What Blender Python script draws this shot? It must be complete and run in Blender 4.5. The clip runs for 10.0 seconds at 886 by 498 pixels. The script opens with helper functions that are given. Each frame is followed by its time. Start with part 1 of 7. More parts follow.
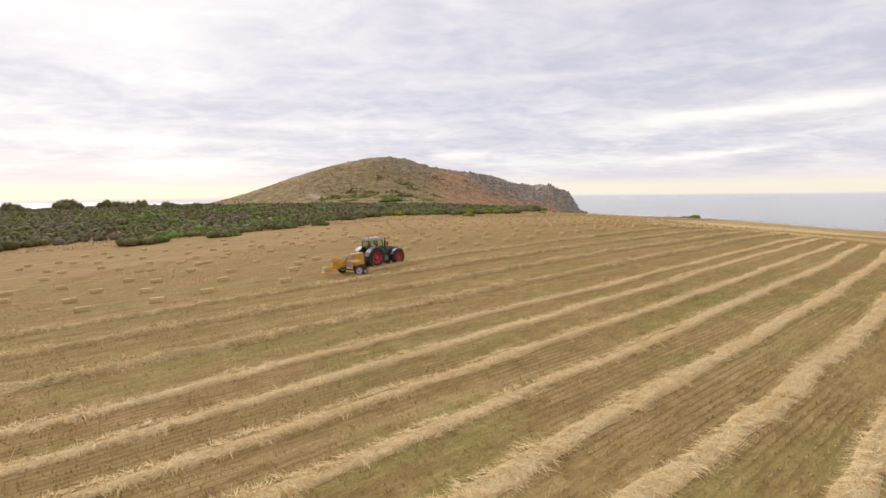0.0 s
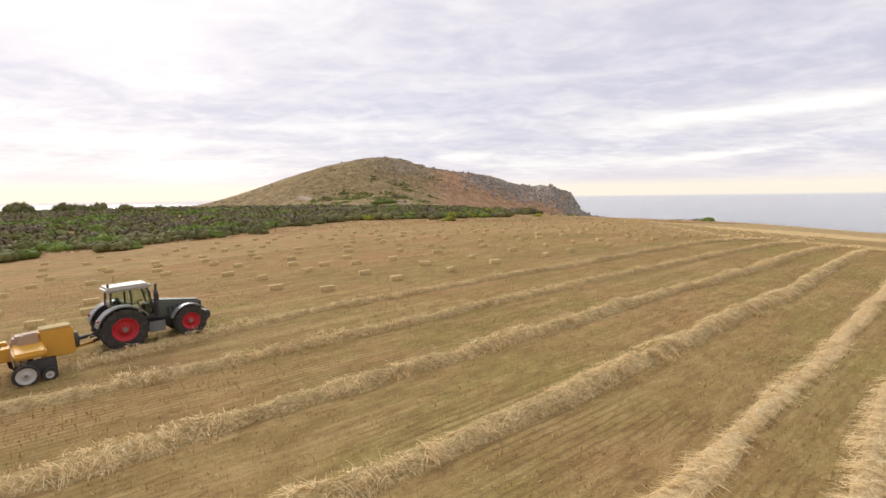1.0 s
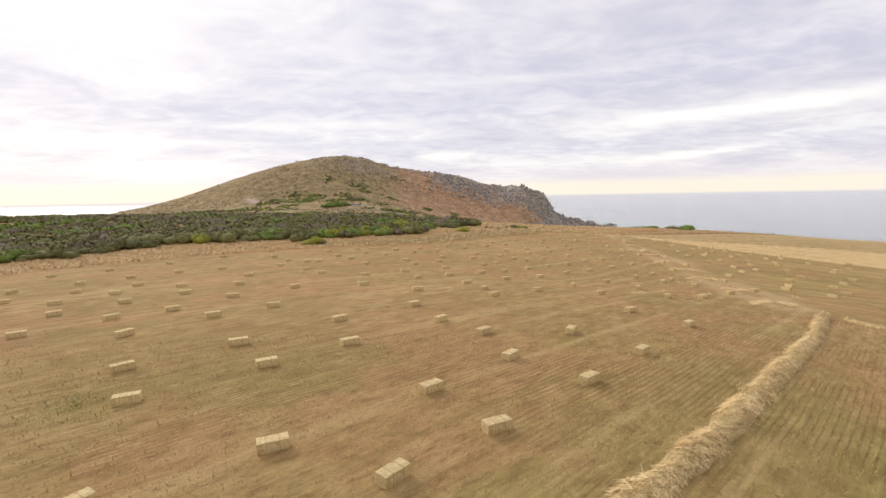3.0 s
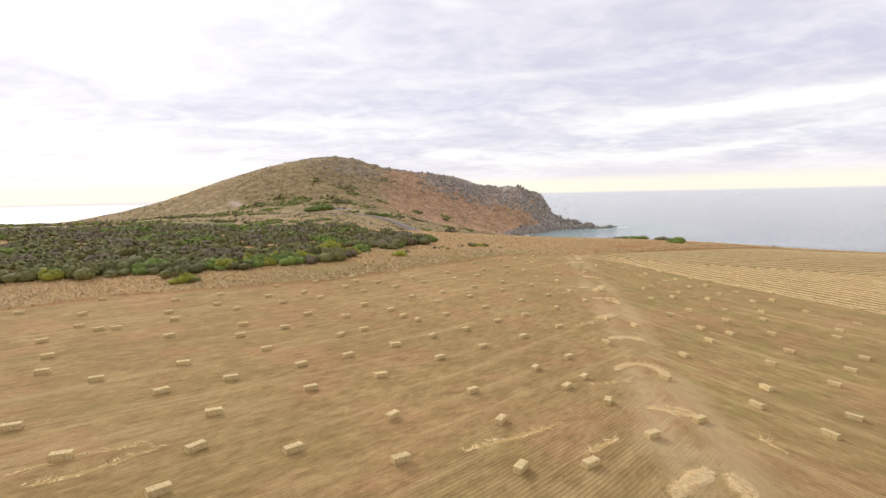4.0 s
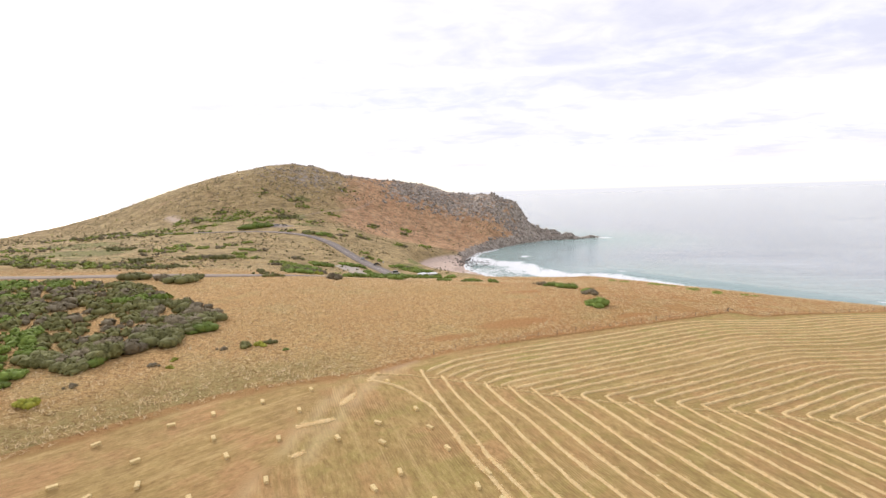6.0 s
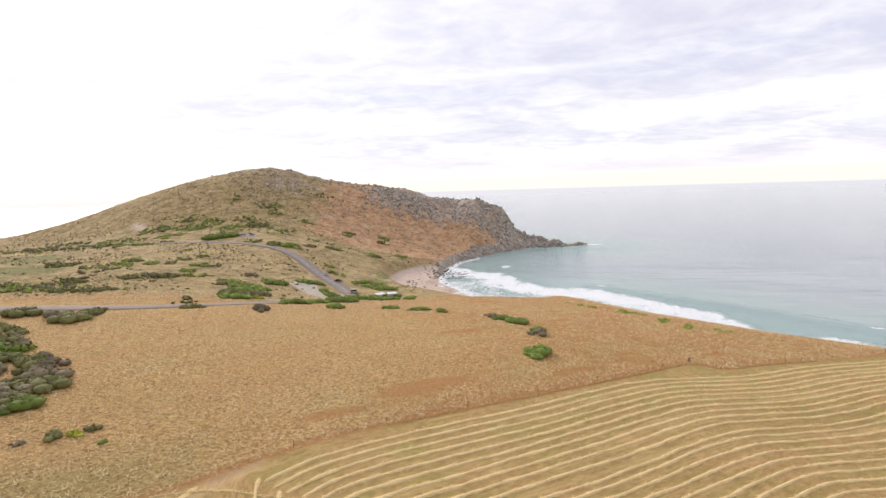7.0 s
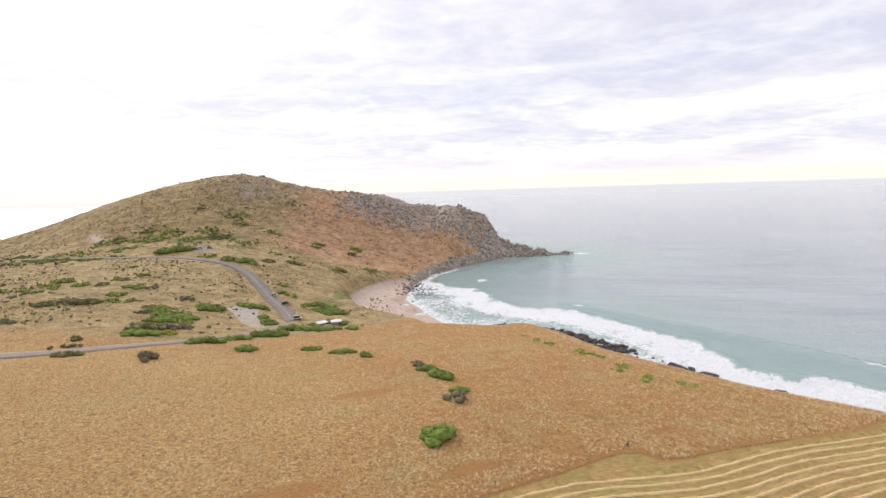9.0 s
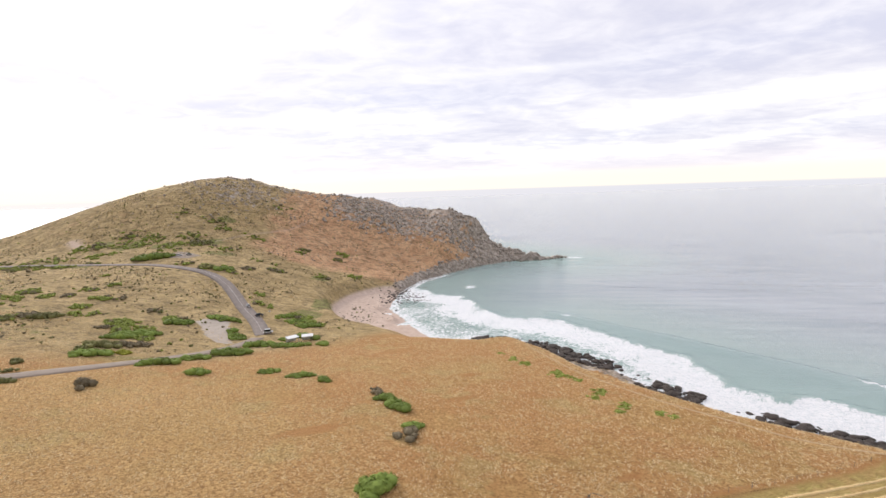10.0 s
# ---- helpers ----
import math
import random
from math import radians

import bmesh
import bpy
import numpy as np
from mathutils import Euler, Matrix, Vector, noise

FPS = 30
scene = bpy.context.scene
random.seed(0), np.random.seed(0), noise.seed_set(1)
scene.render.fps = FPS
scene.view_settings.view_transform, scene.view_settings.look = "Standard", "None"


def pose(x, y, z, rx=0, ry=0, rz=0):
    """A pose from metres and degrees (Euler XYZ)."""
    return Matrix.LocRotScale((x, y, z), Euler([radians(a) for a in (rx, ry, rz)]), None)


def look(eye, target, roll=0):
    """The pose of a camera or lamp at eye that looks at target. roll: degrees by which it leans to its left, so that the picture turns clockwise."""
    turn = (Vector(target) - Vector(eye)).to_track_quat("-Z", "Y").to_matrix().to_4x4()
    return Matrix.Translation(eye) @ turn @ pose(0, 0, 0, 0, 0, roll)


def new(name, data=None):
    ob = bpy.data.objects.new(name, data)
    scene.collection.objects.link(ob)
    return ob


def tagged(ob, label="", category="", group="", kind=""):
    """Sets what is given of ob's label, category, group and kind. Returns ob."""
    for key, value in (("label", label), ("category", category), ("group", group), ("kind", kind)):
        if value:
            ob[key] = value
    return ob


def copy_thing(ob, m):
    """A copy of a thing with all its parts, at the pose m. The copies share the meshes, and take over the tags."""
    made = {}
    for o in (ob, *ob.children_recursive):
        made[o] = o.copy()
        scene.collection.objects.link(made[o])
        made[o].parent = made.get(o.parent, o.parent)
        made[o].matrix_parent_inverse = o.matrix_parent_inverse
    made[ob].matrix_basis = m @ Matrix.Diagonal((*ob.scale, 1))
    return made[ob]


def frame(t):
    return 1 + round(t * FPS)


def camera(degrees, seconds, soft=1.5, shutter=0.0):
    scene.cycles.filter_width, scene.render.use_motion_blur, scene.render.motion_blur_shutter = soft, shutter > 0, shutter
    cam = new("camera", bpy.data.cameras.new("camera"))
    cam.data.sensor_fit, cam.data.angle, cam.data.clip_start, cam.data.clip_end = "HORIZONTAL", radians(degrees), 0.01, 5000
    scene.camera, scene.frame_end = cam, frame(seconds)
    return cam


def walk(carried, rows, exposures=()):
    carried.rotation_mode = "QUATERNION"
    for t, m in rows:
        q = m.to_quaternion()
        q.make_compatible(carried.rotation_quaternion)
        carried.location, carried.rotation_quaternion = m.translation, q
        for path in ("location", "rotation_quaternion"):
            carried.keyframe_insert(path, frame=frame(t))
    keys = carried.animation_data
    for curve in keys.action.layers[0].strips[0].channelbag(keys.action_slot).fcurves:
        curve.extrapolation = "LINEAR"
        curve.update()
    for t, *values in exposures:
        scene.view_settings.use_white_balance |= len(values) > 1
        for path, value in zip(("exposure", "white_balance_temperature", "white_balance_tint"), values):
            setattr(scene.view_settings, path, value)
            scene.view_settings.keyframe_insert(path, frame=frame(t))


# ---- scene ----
cam = camera(85.37, 10.0)
PATH = [
    (0, look((0.00, 0.00, 44.98), (0.00, 99.37, 33.80), -0.57)),
    (0.5, look((4.37, 12.67, 44.92), (3.62, 112.06, 33.87), -0.64)),
    (1, look((8.30, 25.69, 44.77), (7.63, 125.09, 33.88), -0.74)),
    (1.5, look((12.48, 38.09, 44.74), (12.46, 137.50, 33.90), -0.91)),
    (2, look((18.15, 50.30, 44.76), (20.18, 149.68, 33.82), -1.08)),
    (2.5, look((25.28, 61.45, 45.48), (28.41, 160.80, 34.50), -0.99)),
    (4, look((50.55, 91.66, 51.06), (52.14, 190.99, 39.61), -1.24)),
    (4.5, look((62.46, 103.71, 54.14), (63.48, 203.02, 42.47), -1.38)),
    (5, look((74.83, 115.69, 57.63), (75.67, 214.99, 45.88), -1.44)),
    (5.5, look((87.52, 127.72, 61.23), (88.08, 227.00, 49.31), -1.58)),
    (6, look((100.14, 139.86, 64.65), (100.46, 239.14, 52.64), -1.72)),
    (7.5, look((130.28, 168.44, 74.49), (130.34, 267.68, 62.12), -1.62)),
    (8, look((136.35, 174.71, 75.87), (136.25, 273.95, 63.56), -1.70)),
    (8.5, look((142.29, 180.72, 77.74), (142.06, 279.95, 65.34), -1.71)),
    (9, look((147.83, 186.24, 79.47), (147.64, 285.47, 67.09), -1.74)),
    (9.5, look((153.41, 191.84, 81.34), (153.25, 291.06, 68.89), -1.77)),
    (10, look((159.10, 197.43, 82.97), (158.81, 296.65, 70.54), -1.78)),
]
walk(cam, PATH, [(0, -0.02, 6600, 11), (1.0, 0.04, 6600, 11), (2.7, 0.05, 6600, 11), (4.0, 0.13, 6500, 10), (4.5, 0.30, 6500, 10), (5.5, 0.42, 6500, 10), (7.5, 0.26, 6500, 10), (10, 0.26, 6500, 10)])

# ---- light: a bright overcast evening sky, the sun veiled behind cloud over the bay ----
SUN_AZ, SUN_EL = radians(-38), radians(26)  # from +y towards +x, and above the horizon
sun_dir = Vector((math.sin(SUN_AZ) * math.cos(SUN_EL), math.cos(SUN_AZ) * math.cos(SUN_EL), math.sin(SUN_EL)))


class Net:
    """A small builder of node trees."""

    def __init__(self, tree):
        self.tree = tree
        tree.nodes.clear()

    def put(self, kind, ins=None, **props):
        node = self.tree.nodes.new(kind)
        for key, value in props.items():
            if key == "stops":
                el = node.color_ramp.elements
                while len(el) < len(value):
                    el.new(0.5)
                for e, (p, col) in zip(el, value):
                    e.position, e.color = p, (*col, 1) if len(col) == 3 else col
            elif key == "blend":
                node.blend_type = value
            elif key == "operation":
                node.operation = value
            elif key == "data_type":
                node.data_type = value
            elif key == "attribute_name":
                node.attribute_name = value
            elif key == "noise_dimensions":
                node.noise_dimensions = value
            elif key == "feature":
                node.feature = value
            elif key == "wave_type":
                node.wave_type = value
            elif key == "bands":
                node.bands_direction = value
            elif key == "interp":
                node.interpolation_type = value
        for key, value in (ins or {}).items():
            self.link(value, node.inputs[key])
        return node

    def link(self, value, socket):
        if isinstance(value, bpy.types.NodeSocket):
            self.tree.links.new(value, socket)
        elif isinstance(value, bpy.types.Node):
            self.tree.links.new(value.outputs[0], socket)
        else:
            if isinstance(value, tuple) and len(value) == 3 and socket.type == "RGBA":
                value = (*value, 1)
            socket.default_value = value

    def math(self, op, a, b=0.0, c=0.0):
        return self.put("ShaderNodeMath", {0: a, 1: b, 2: c}, operation=op).outputs[0]

    def mix(self, fac, a, b, blend="MIX"):
        node = self.put("ShaderNodeMix", data_type="RGBA", blend=blend)
        for i, v in ((0, fac), (6, a), (7, b)):
            self.link(v, node.inputs[i])
        return node.outputs[2]

    def ramp(self, fac, *stops):
        return self.put("ShaderNodeValToRGB", {0: fac}, stops=stops).outputs[0]

    def span(self, v, lo, hi, to_lo=0.0, to_hi=1.0):
        return self.put("ShaderNodeMapRange", {0: v, 1: lo, 2: hi, 3: to_lo, 4: to_hi}, interp="SMOOTHSTEP").outputs[0]

    def noise(self, vec, scale, detail=4.0, rough=0.55, dist=0.0):
        return self.put("ShaderNodeTexNoise", {"Vector": vec, "Scale": scale, "Detail": detail, "Roughness": rough, "Distortion": dist}).outputs[0]

    def stretch(self, vec, scale=(1, 1, 1), turn=0.0):
        turned = self.put("ShaderNodeMapping", {"Vector": vec, "Rotation": (0, 0, turn)}).outputs[0]
        return self.put("ShaderNodeMapping", {"Vector": turned, "Scale": scale}).outputs[0]


world = bpy.data.worlds.new("evening_sky")
scene.world = world
world.use_nodes = True
n = Net(world.node_tree)
sky = n.put("ShaderNodeTexSky")
sky.sky_type, sky.sun_disc, sky.sun_elevation, sky.sun_rotation = "NISHITA", False, SUN_EL, SUN_AZ
way = n.put("ShaderNodeTexCoord").outputs["Generated"]
axis = n.put("ShaderNodeSeparateXYZ", {0: way})
up = n.math("MAXIMUM", axis.outputs[2], 0.0)
flat = n.math("ADD", up, 0.13)
deck = n.put("ShaderNodeCombineXYZ", {0: n.math("DIVIDE", axis.outputs[0], flat), 1: n.math("DIVIDE", axis.outputs[1], flat), 2: 0.0}).outputs[0]
toward = n.put("ShaderNodeVectorMath", {0: way, 1: tuple(sun_dir)}, operation="DOT_PRODUCT").outputs["Value"]
glow = n.span(toward, 0.45, 1.0)
streaks = n.noise(n.stretch(deck, (0.6, 0.75, 1), radians(-16)), 0.95, 6, 0.52, 0.5)
ripple = n.noise(n.stretch(deck, (1.2, 1.6, 1), radians(8)), 2.2, 6, 0.58, 0.8)
flecks = n.noise(n.stretch(deck, (1.0, 1.3, 1), radians(-10)), 6.0, 4, 0.55, 0.4)
cover = n.math("ADD", n.math("ADD", n.math("MULTIPLY", streaks, 0.62), n.math("MULTIPLY", ripple, 0.28)), n.math("MULTIPLY", flecks, 0.11))
shade = n.ramp(cover, (0.40, (0.66, 0.655, 0.77)), (0.48, (0.77, 0.755, 0.835)), (0.54, (0.87, 0.85, 0.895)), (0.61, (0.99, 0.98, 0.985)))
bright = n.math("MULTIPLY", n.math("ADD", 0.98, n.math("MULTIPLY", glow, 0.05)), n.span(toward, -0.8, 0.2, 0.45, 1.0))
clouds = n.mix(1.0, shade, n.put("ShaderNodeCombineXYZ", {0: bright, 1: bright, 2: bright}).outputs[0], "MULTIPLY")
# long lit gaps between the cloud banks: azimuth and elevation in degrees, breadth, depth, brightness
azimuth = n.math("MULTIPLY", n.math("ARCTAN2", axis.outputs[0], axis.outputs[1]), 57.3)
elevation = n.math("MULTIPLY", n.math("ARCSINE", axis.outputs[2]), 57.3)
ragged = n.math("MULTIPLY", n.math("SUBTRACT", n.noise(n.stretch(deck, (0.9, 1.6, 1)), 2.4, 6, 0.65), 0.5), 3.2)


def bank(list_of_banks):
    """Ragged lens-shaped stretches of sky, summed."""
    total = 0.0
    for az, el, tilt, broad, deep, gain in list_of_banks:
        du = n.math("SUBTRACT", azimuth, float(az))
        dv = n.math("DIVIDE", n.math("SUBTRACT", elevation, n.math("ADD", n.math("MULTIPLY", n.math("ADD", n.math("MULTIPLY", du, tilt), ragged), 0.45), float(el))), deep)
        du = n.math("DIVIDE", du, float(broad))
        spread = n.math("ADD", n.math("MULTIPLY", n.math("MULTIPLY", du, du), n.math("MULTIPLY", du, du)), n.math("MULTIPLY", dv, dv))
        total = n.math("ADD", total, n.math("MULTIPLY", n.math("EXPONENT", n.math("MULTIPLY", spread, -1.0)), gain))
    return n.math("MINIMUM", total, 1.0)


# grey banks, then the lit gaps: azimuth, elevation, tilt, breadth, depth in degrees, strength
GREY_BANKS = ((-39, 11, 0.02, 6, 1.0, 0.75), (-27, 8.6, 0.02, 9, 1.3, 0.75), (-1, 10.2, 0.03, 14, 1.7, 0.8), (31, 13.0, 0.1, 15, 2.4, 0.75), (19, 5.2, 0.08, 12, 0.8, 0.75), (-13, 6.2, 0.02, 11, 0.8, 0.6), (39, 4.6, 0.05, 8, 0.9, 0.7))
LIT_GAPS = ((33, 8.0, 0.08, 13, 0.75, 1.0), (29, 3.9, 0.2, 6.5, 0.42, 0.9), (-28, 3.3, 0.03, 6, 0.9, 0.9), (2, 4.6, 0.1, 3.5, 0.5, 0.8), (-12, 8.0, 0.03, 12, 0.5, 0.4), (-33, 5.8, 0.04, 10, 0.5, 0.55), (-36, 16.5, 0.04, 13, 3.0, 0.5), (8, 12.7, 0.06, 14, 0.5, 0.3))
clouds = n.mix(bank(GREY_BANKS), clouds, n.mix(n.span(n.math("ADD", n.math("MULTIPLY", ripple, 0.6), n.math("MULTIPLY", flecks, 0.4)), 0.36, 0.66), (0.66, 0.665, 0.79), (0.86, 0.845, 0.905)))
clouds = n.mix(bank(LIT_GAPS), clouds, (1.12, 1.09, 1.05))
clouds = n.mix(n.math("MULTIPLY", n.span(up, 0.022, 0.075, 1.0, 0.0), 0.6), clouds, (0.93, 0.87, 0.915))
low = n.span(up, 0.014, 0.036, 1.0, 0.0)
clouds = n.mix(n.math("MULTIPLY", low, 0.85), clouds, (1.04, 0.965, 0.80))
haze = n.span(axis.outputs[2], -0.006, 0.0, 1.0, 0.0)
clouds = n.mix(n.math("MULTIPLY", haze, 0.85), clouds, (0.66, 0.675, 0.77))
thin = n.put("ShaderNodeVectorMath", {0: sky.outputs[0], 3: 0.1}, operation="SCALE").outputs[0]
both = n.mix(0.92, thin, clouds)
back = n.put("ShaderNodeBackground", {"Color": both, "Strength": 1.0})
n.put("ShaderNodeOutputWorld", {"Surface": back})

lamp = new("sun", bpy.data.lights.new("sun", "SUN"))
lamp.data.energy, lamp.data.angle, lamp.data.color = 1.75, radians(20), (1.0, 0.93, 0.84)
lamp.matrix_world = look((0, 0, 300), Vector((0, 0, 300)) - sun_dir)


# ---- materials ----
def material(name):
    mat = bpy.data.materials.new(name)
    mat.use_nodes = True
    return mat, Net(mat.node_tree)


def finish(net, colour, rough=0.8, metal=0.0, bump=None, height=0.02, spec=0.3, alpha=None, sheen=0.0):
    ins = {"Base Color": colour, "Roughness": rough, "Metallic": metal, "Specular IOR Level": spec}
    if bump is not None:
        ins["Normal"] = net.put("ShaderNodeBump", {"Height": bump, "Distance": height, "Strength": 1.0})
    shader = net.put("ShaderNodeBsdfPrincipled", ins)
    net.put("ShaderNodeOutputMaterial", {"Surface": shader})
    return shader


def place_of(net):
    return net.put("ShaderNodeNewGeometry").outputs["Position"]


def coords(net):
    return net.put("ShaderNodeTexCoord").outputs["Object"]


def speckled(name, dark, light, scale=3.0, rough=0.7, bump=0.02, metal=0.0, spec=0.3, vary=0.25):
    """A surface of two tones with fine grain, each object a little lighter or darker."""
    mat, net = material(name)
    at = coords(net)
    big, small = net.noise(at, scale, 5), net.noise(at, scale * 9, 4, 0.65)
    tone = net.math("ADD", net.math("MULTIPLY", big, 0.6), net.math("MULTIPLY", small, 0.4))
    col = net.ramp(tone, (0.32, dark), (0.68, light))
    chance = net.put("ShaderNodeObjectInfo").outputs["Random"]
    lift = net.math("ADD", 1 - vary, net.math("MULTIPLY", chance, 2 * vary))
    col = net.mix(1.0, col, net.put("ShaderNodeCombineXYZ", {0: lift, 1: lift, 2: lift}).outputs[0], "MULTIPLY")
    finish(net, col, rough, metal, small, bump, spec)
    return mat


def ground_material():
    mat, net = material("ground_cover")
    at = place_of(net)
    zone = net.put("ShaderNodeAttribute", attribute_name="zone")
    parts = net.put("ShaderNodeSeparateColor", {0: zone.outputs["Color"]})
    mown, sand, rock = parts.outputs[0], parts.outputs[1], parts.outputs[2]
    scrub = zone.outputs["Alpha"]
    broad, mid, fine = net.noise(at, 0.035, 5, 0.6), net.noise(at, 0.35, 5, 0.65), net.noise(at, 4.5, 5, 0.7)
    tint_layer = net.put("ShaderNodeAttribute", attribute_name="tint")
    tint = net.put("ShaderNodeSeparateColor", {0: tint_layer.outputs["Color"]})
    herb, ochre, soil_edge = tint.outputs[0], tint.outputs[1], tint.outputs[2]
    patchy = net.noise(at, 0.075, 5, 0.65)
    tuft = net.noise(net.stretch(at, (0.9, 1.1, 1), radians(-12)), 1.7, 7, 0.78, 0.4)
    # mown stubble: tan, olive and reddish patches, with faint lines left by the mower
    hay = net.ramp(mid, (0.30, (0.40, 0.258, 0.10)), (0.52, (0.50, 0.33, 0.138)), (0.75, (0.60, 0.412, 0.185)))
    lay = net.put("ShaderNodeSeparateColor", {0: net.put("ShaderNodeAttribute", attribute_name="lay").outputs["Color"]})
    across, along, moist = lay.outputs[0], lay.outputs[1], lay.outputs[2]
    hay = net.mix(net.math("MULTIPLY", net.span(patchy, 0.46, 0.60, 0.25, 0.7), moist), hay, (0.40, 0.315, 0.105))
    sward = net.noise(net.stretch(at, (0.16, 0.55, 1), radians(-38)), 0.6, 5, 0.62)
    hay = net.mix(net.math("MULTIPLY", net.span(sward, 0.49, 0.61, 0.0, 0.6), moist), hay, (0.375, 0.32, 0.095))
    hay = net.mix(net.math("MULTIPLY", net.span(net.noise(at, 0.11, 4, 0.6), 0.47, 0.62, 0.0, 0.66), net.math("SUBTRACT", 1.15, net.math("MULTIPLY", moist, 0.55))), hay, (0.57, 0.315, 0.15))

    def combed(fine_across, fine_along, detail, rough):
        place = net.put("ShaderNodeCombineXYZ", {0: net.math("MULTIPLY", across, fine_across), 1: net.math("MULTIPLY", along, fine_along), 2: 0.0}).outputs[0]
        return net.noise(place, 1.0, detail, rough)

    fibre, clump, swathe = combed(3.6, 0.7, 5, 0.7), combed(1.3, 0.45, 6, 0.75), combed(0.55, 0.022, 4, 0.6)
    drill = net.math("SINE", net.math("ADD", net.math("MULTIPLY", across, 18.0), net.math("MULTIPLY", mid, 5.0)))
    hay = net.mix(net.span(fibre, 0.34, 0.50, 0.42, 0.0), hay, (0.24, 0.15, 0.06))
    hay = net.mix(net.span(clump, 0.40, 0.50, 0.5, 0.0), hay, (0.27, 0.165, 0.065))
    hay = net.mix(net.span(clump, 0.53, 0.64, 0.0, 0.42), hay, (0.67, 0.48, 0.22))
    hay = net.mix(net.span(swathe, 0.52, 0.66, 0.0, 0.45), hay, (0.66, 0.475, 0.22))
    hay = net.mix(net.span(swathe, 0.36, 0.46, 0.38, 0.0), hay, (0.34, 0.245, 0.085))
    hay = net.mix(net.span(fibre, 0.54, 0.70, 0.0, 0.34), hay, (0.74, 0.55, 0.28))
    hay = net.mix(net.math("MULTIPLY", net.span(drill, -0.2, -0.9, 0.0, 0.42), net.span(net.noise(at, 0.10, 4, 0.6), 0.44, 0.58, 0.08, 1.0)), hay, (0.20, 0.12, 0.052))
    hay = net.mix(net.span(fine, 0.34, 0.46, 0.34, 0.0), hay, (0.20, 0.14, 0.06))
    hay = net.mix(net.math("MULTIPLY", sand, 0.6), hay, (0.72, 0.54, 0.30))
    # standing dry grass: pale seed heads over rusty stems
    straw = net.ramp(mid, (0.28, (0.35, 0.195, 0.072)), (0.5, (0.475, 0.275, 0.103)), (0.74, (0.59, 0.385, 0.165)))
    straw = net.mix(net.span(broad, 0.40, 0.56, 0.0, 0.8), straw, (0.49, 0.248, 0.098))
    straw = net.mix(net.math("MULTIPLY", tint_layer.outputs["Alpha"], 0.5), straw, (0.59, 0.40, 0.17))
    straw = net.mix(net.span(patchy, 0.52, 0.66, 0.0, 0.5), straw, (0.46, 0.375, 0.16))
    straw = net.mix(net.math("MULTIPLY", net.span(tuft, 0.51, 0.58, 0.0, 0.85), net.math("ADD", net.span(net.noise(at, 0.055, 4, 0.6), 0.38, 0.60, 0.15, 0.6), net.math("MULTIPLY", tint_layer.outputs["Alpha"], 0.4))), straw, (0.79, 0.55, 0.255))
    straw = net.mix(net.math("MULTIPLY", net.put("ShaderNodeAttribute", attribute_name="lay").outputs["Alpha"], net.span(mid, 0.3, 0.6, 0.35, 0.85)), straw, (0.35, 0.285, 0.11))
    # shade between the tufts, painted as dark brown where the tuft noise is low
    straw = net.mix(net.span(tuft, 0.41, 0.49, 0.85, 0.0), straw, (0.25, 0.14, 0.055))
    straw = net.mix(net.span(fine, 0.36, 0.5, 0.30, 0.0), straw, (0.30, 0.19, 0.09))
    # reddish earth patches, and the painted shadow strip at the field edge
    straw = net.mix(net.math("MULTIPLY", net.span(net.math("ADD", soil_edge, net.math("MULTIPLY", net.math("SUBTRACT", tuft, 0.5), 0.8)), 0.34, 0.72), 0.62), straw, (0.44, 0.215, 0.082))
    # hill: burnt grass, ochre earth and low herbs
    grit = net.math("ADD", net.math("MULTIPLY", net.noise(at, 0.09, 6, 0.7), 0.5), net.math("MULTIPLY", net.noise(at, 0.55, 6, 0.75), 0.5))
    slope = net.ramp(grit, (0.36, (0.19, 0.14, 0.068)), (0.48, (0.43, 0.315, 0.15)), (0.62, (0.67, 0.50, 0.265)))
    rusty = net.ramp(grit, (0.36, (0.28, 0.155, 0.082)), (0.48, (0.59, 0.345, 0.19)), (0.62, (0.78, 0.52, 0.315)))
    slope = net.mix(net.span(net.math("ADD", ochre, net.math("MULTIPLY", net.math("SUBTRACT", net.noise(at, 0.06, 5, 0.65), 0.5), 1.2)), 0.25, 0.75), slope, rusty)
    herbs = net.span(net.math("ADD", herb, net.math("MULTIPLY", net.math("SUBTRACT", net.noise(net.stretch(at, (0.7, 1.5, 1)), 0.11, 7, 0.72), 0.5), 1.9)), 0.50, 0.66)
    greens = net.ramp(net.noise(at, 0.5, 5, 0.7), (0.35, (0.13, 0.145, 0.045)), (0.65, (0.29, 0.30, 0.10)))
    slope = net.mix(net.math("MULTIPLY", herbs, 0.8), slope, greens)
    specks = net.math("MAXIMUM", net.span(net.noise(at, 0.55, 5, 0.68), 0.53, 0.59), net.span(net.noise(net.stretch(at, (0.7, 1.2, 1)), 0.21, 6, 0.72), 0.525, 0.58))
    slope = net.mix(net.math("MULTIPLY", specks, 0.62), slope, (0.135, 0.105, 0.06))
    pale = net.span(net.noise(at, 0.9, 5, 0.7), 0.56, 0.68)
    slope = net.mix(net.math("MULTIPLY", pale, 0.6), slope, (0.66, 0.50, 0.32))
    stone = net.ramp(net.noise(at, 0.30, 7, 0.78), (0.38, (0.13, 0.108, 0.088)), (0.49, (0.38, 0.32, 0.262)), (0.62, (0.64, 0.56, 0.48)))
    stony = net.span(net.math("ADD", rock, net.math("MULTIPLY", net.math("SUBTRACT", net.noise(at, 0.20, 6, 0.74), 0.5), 2.2)), 0.50, 0.62)
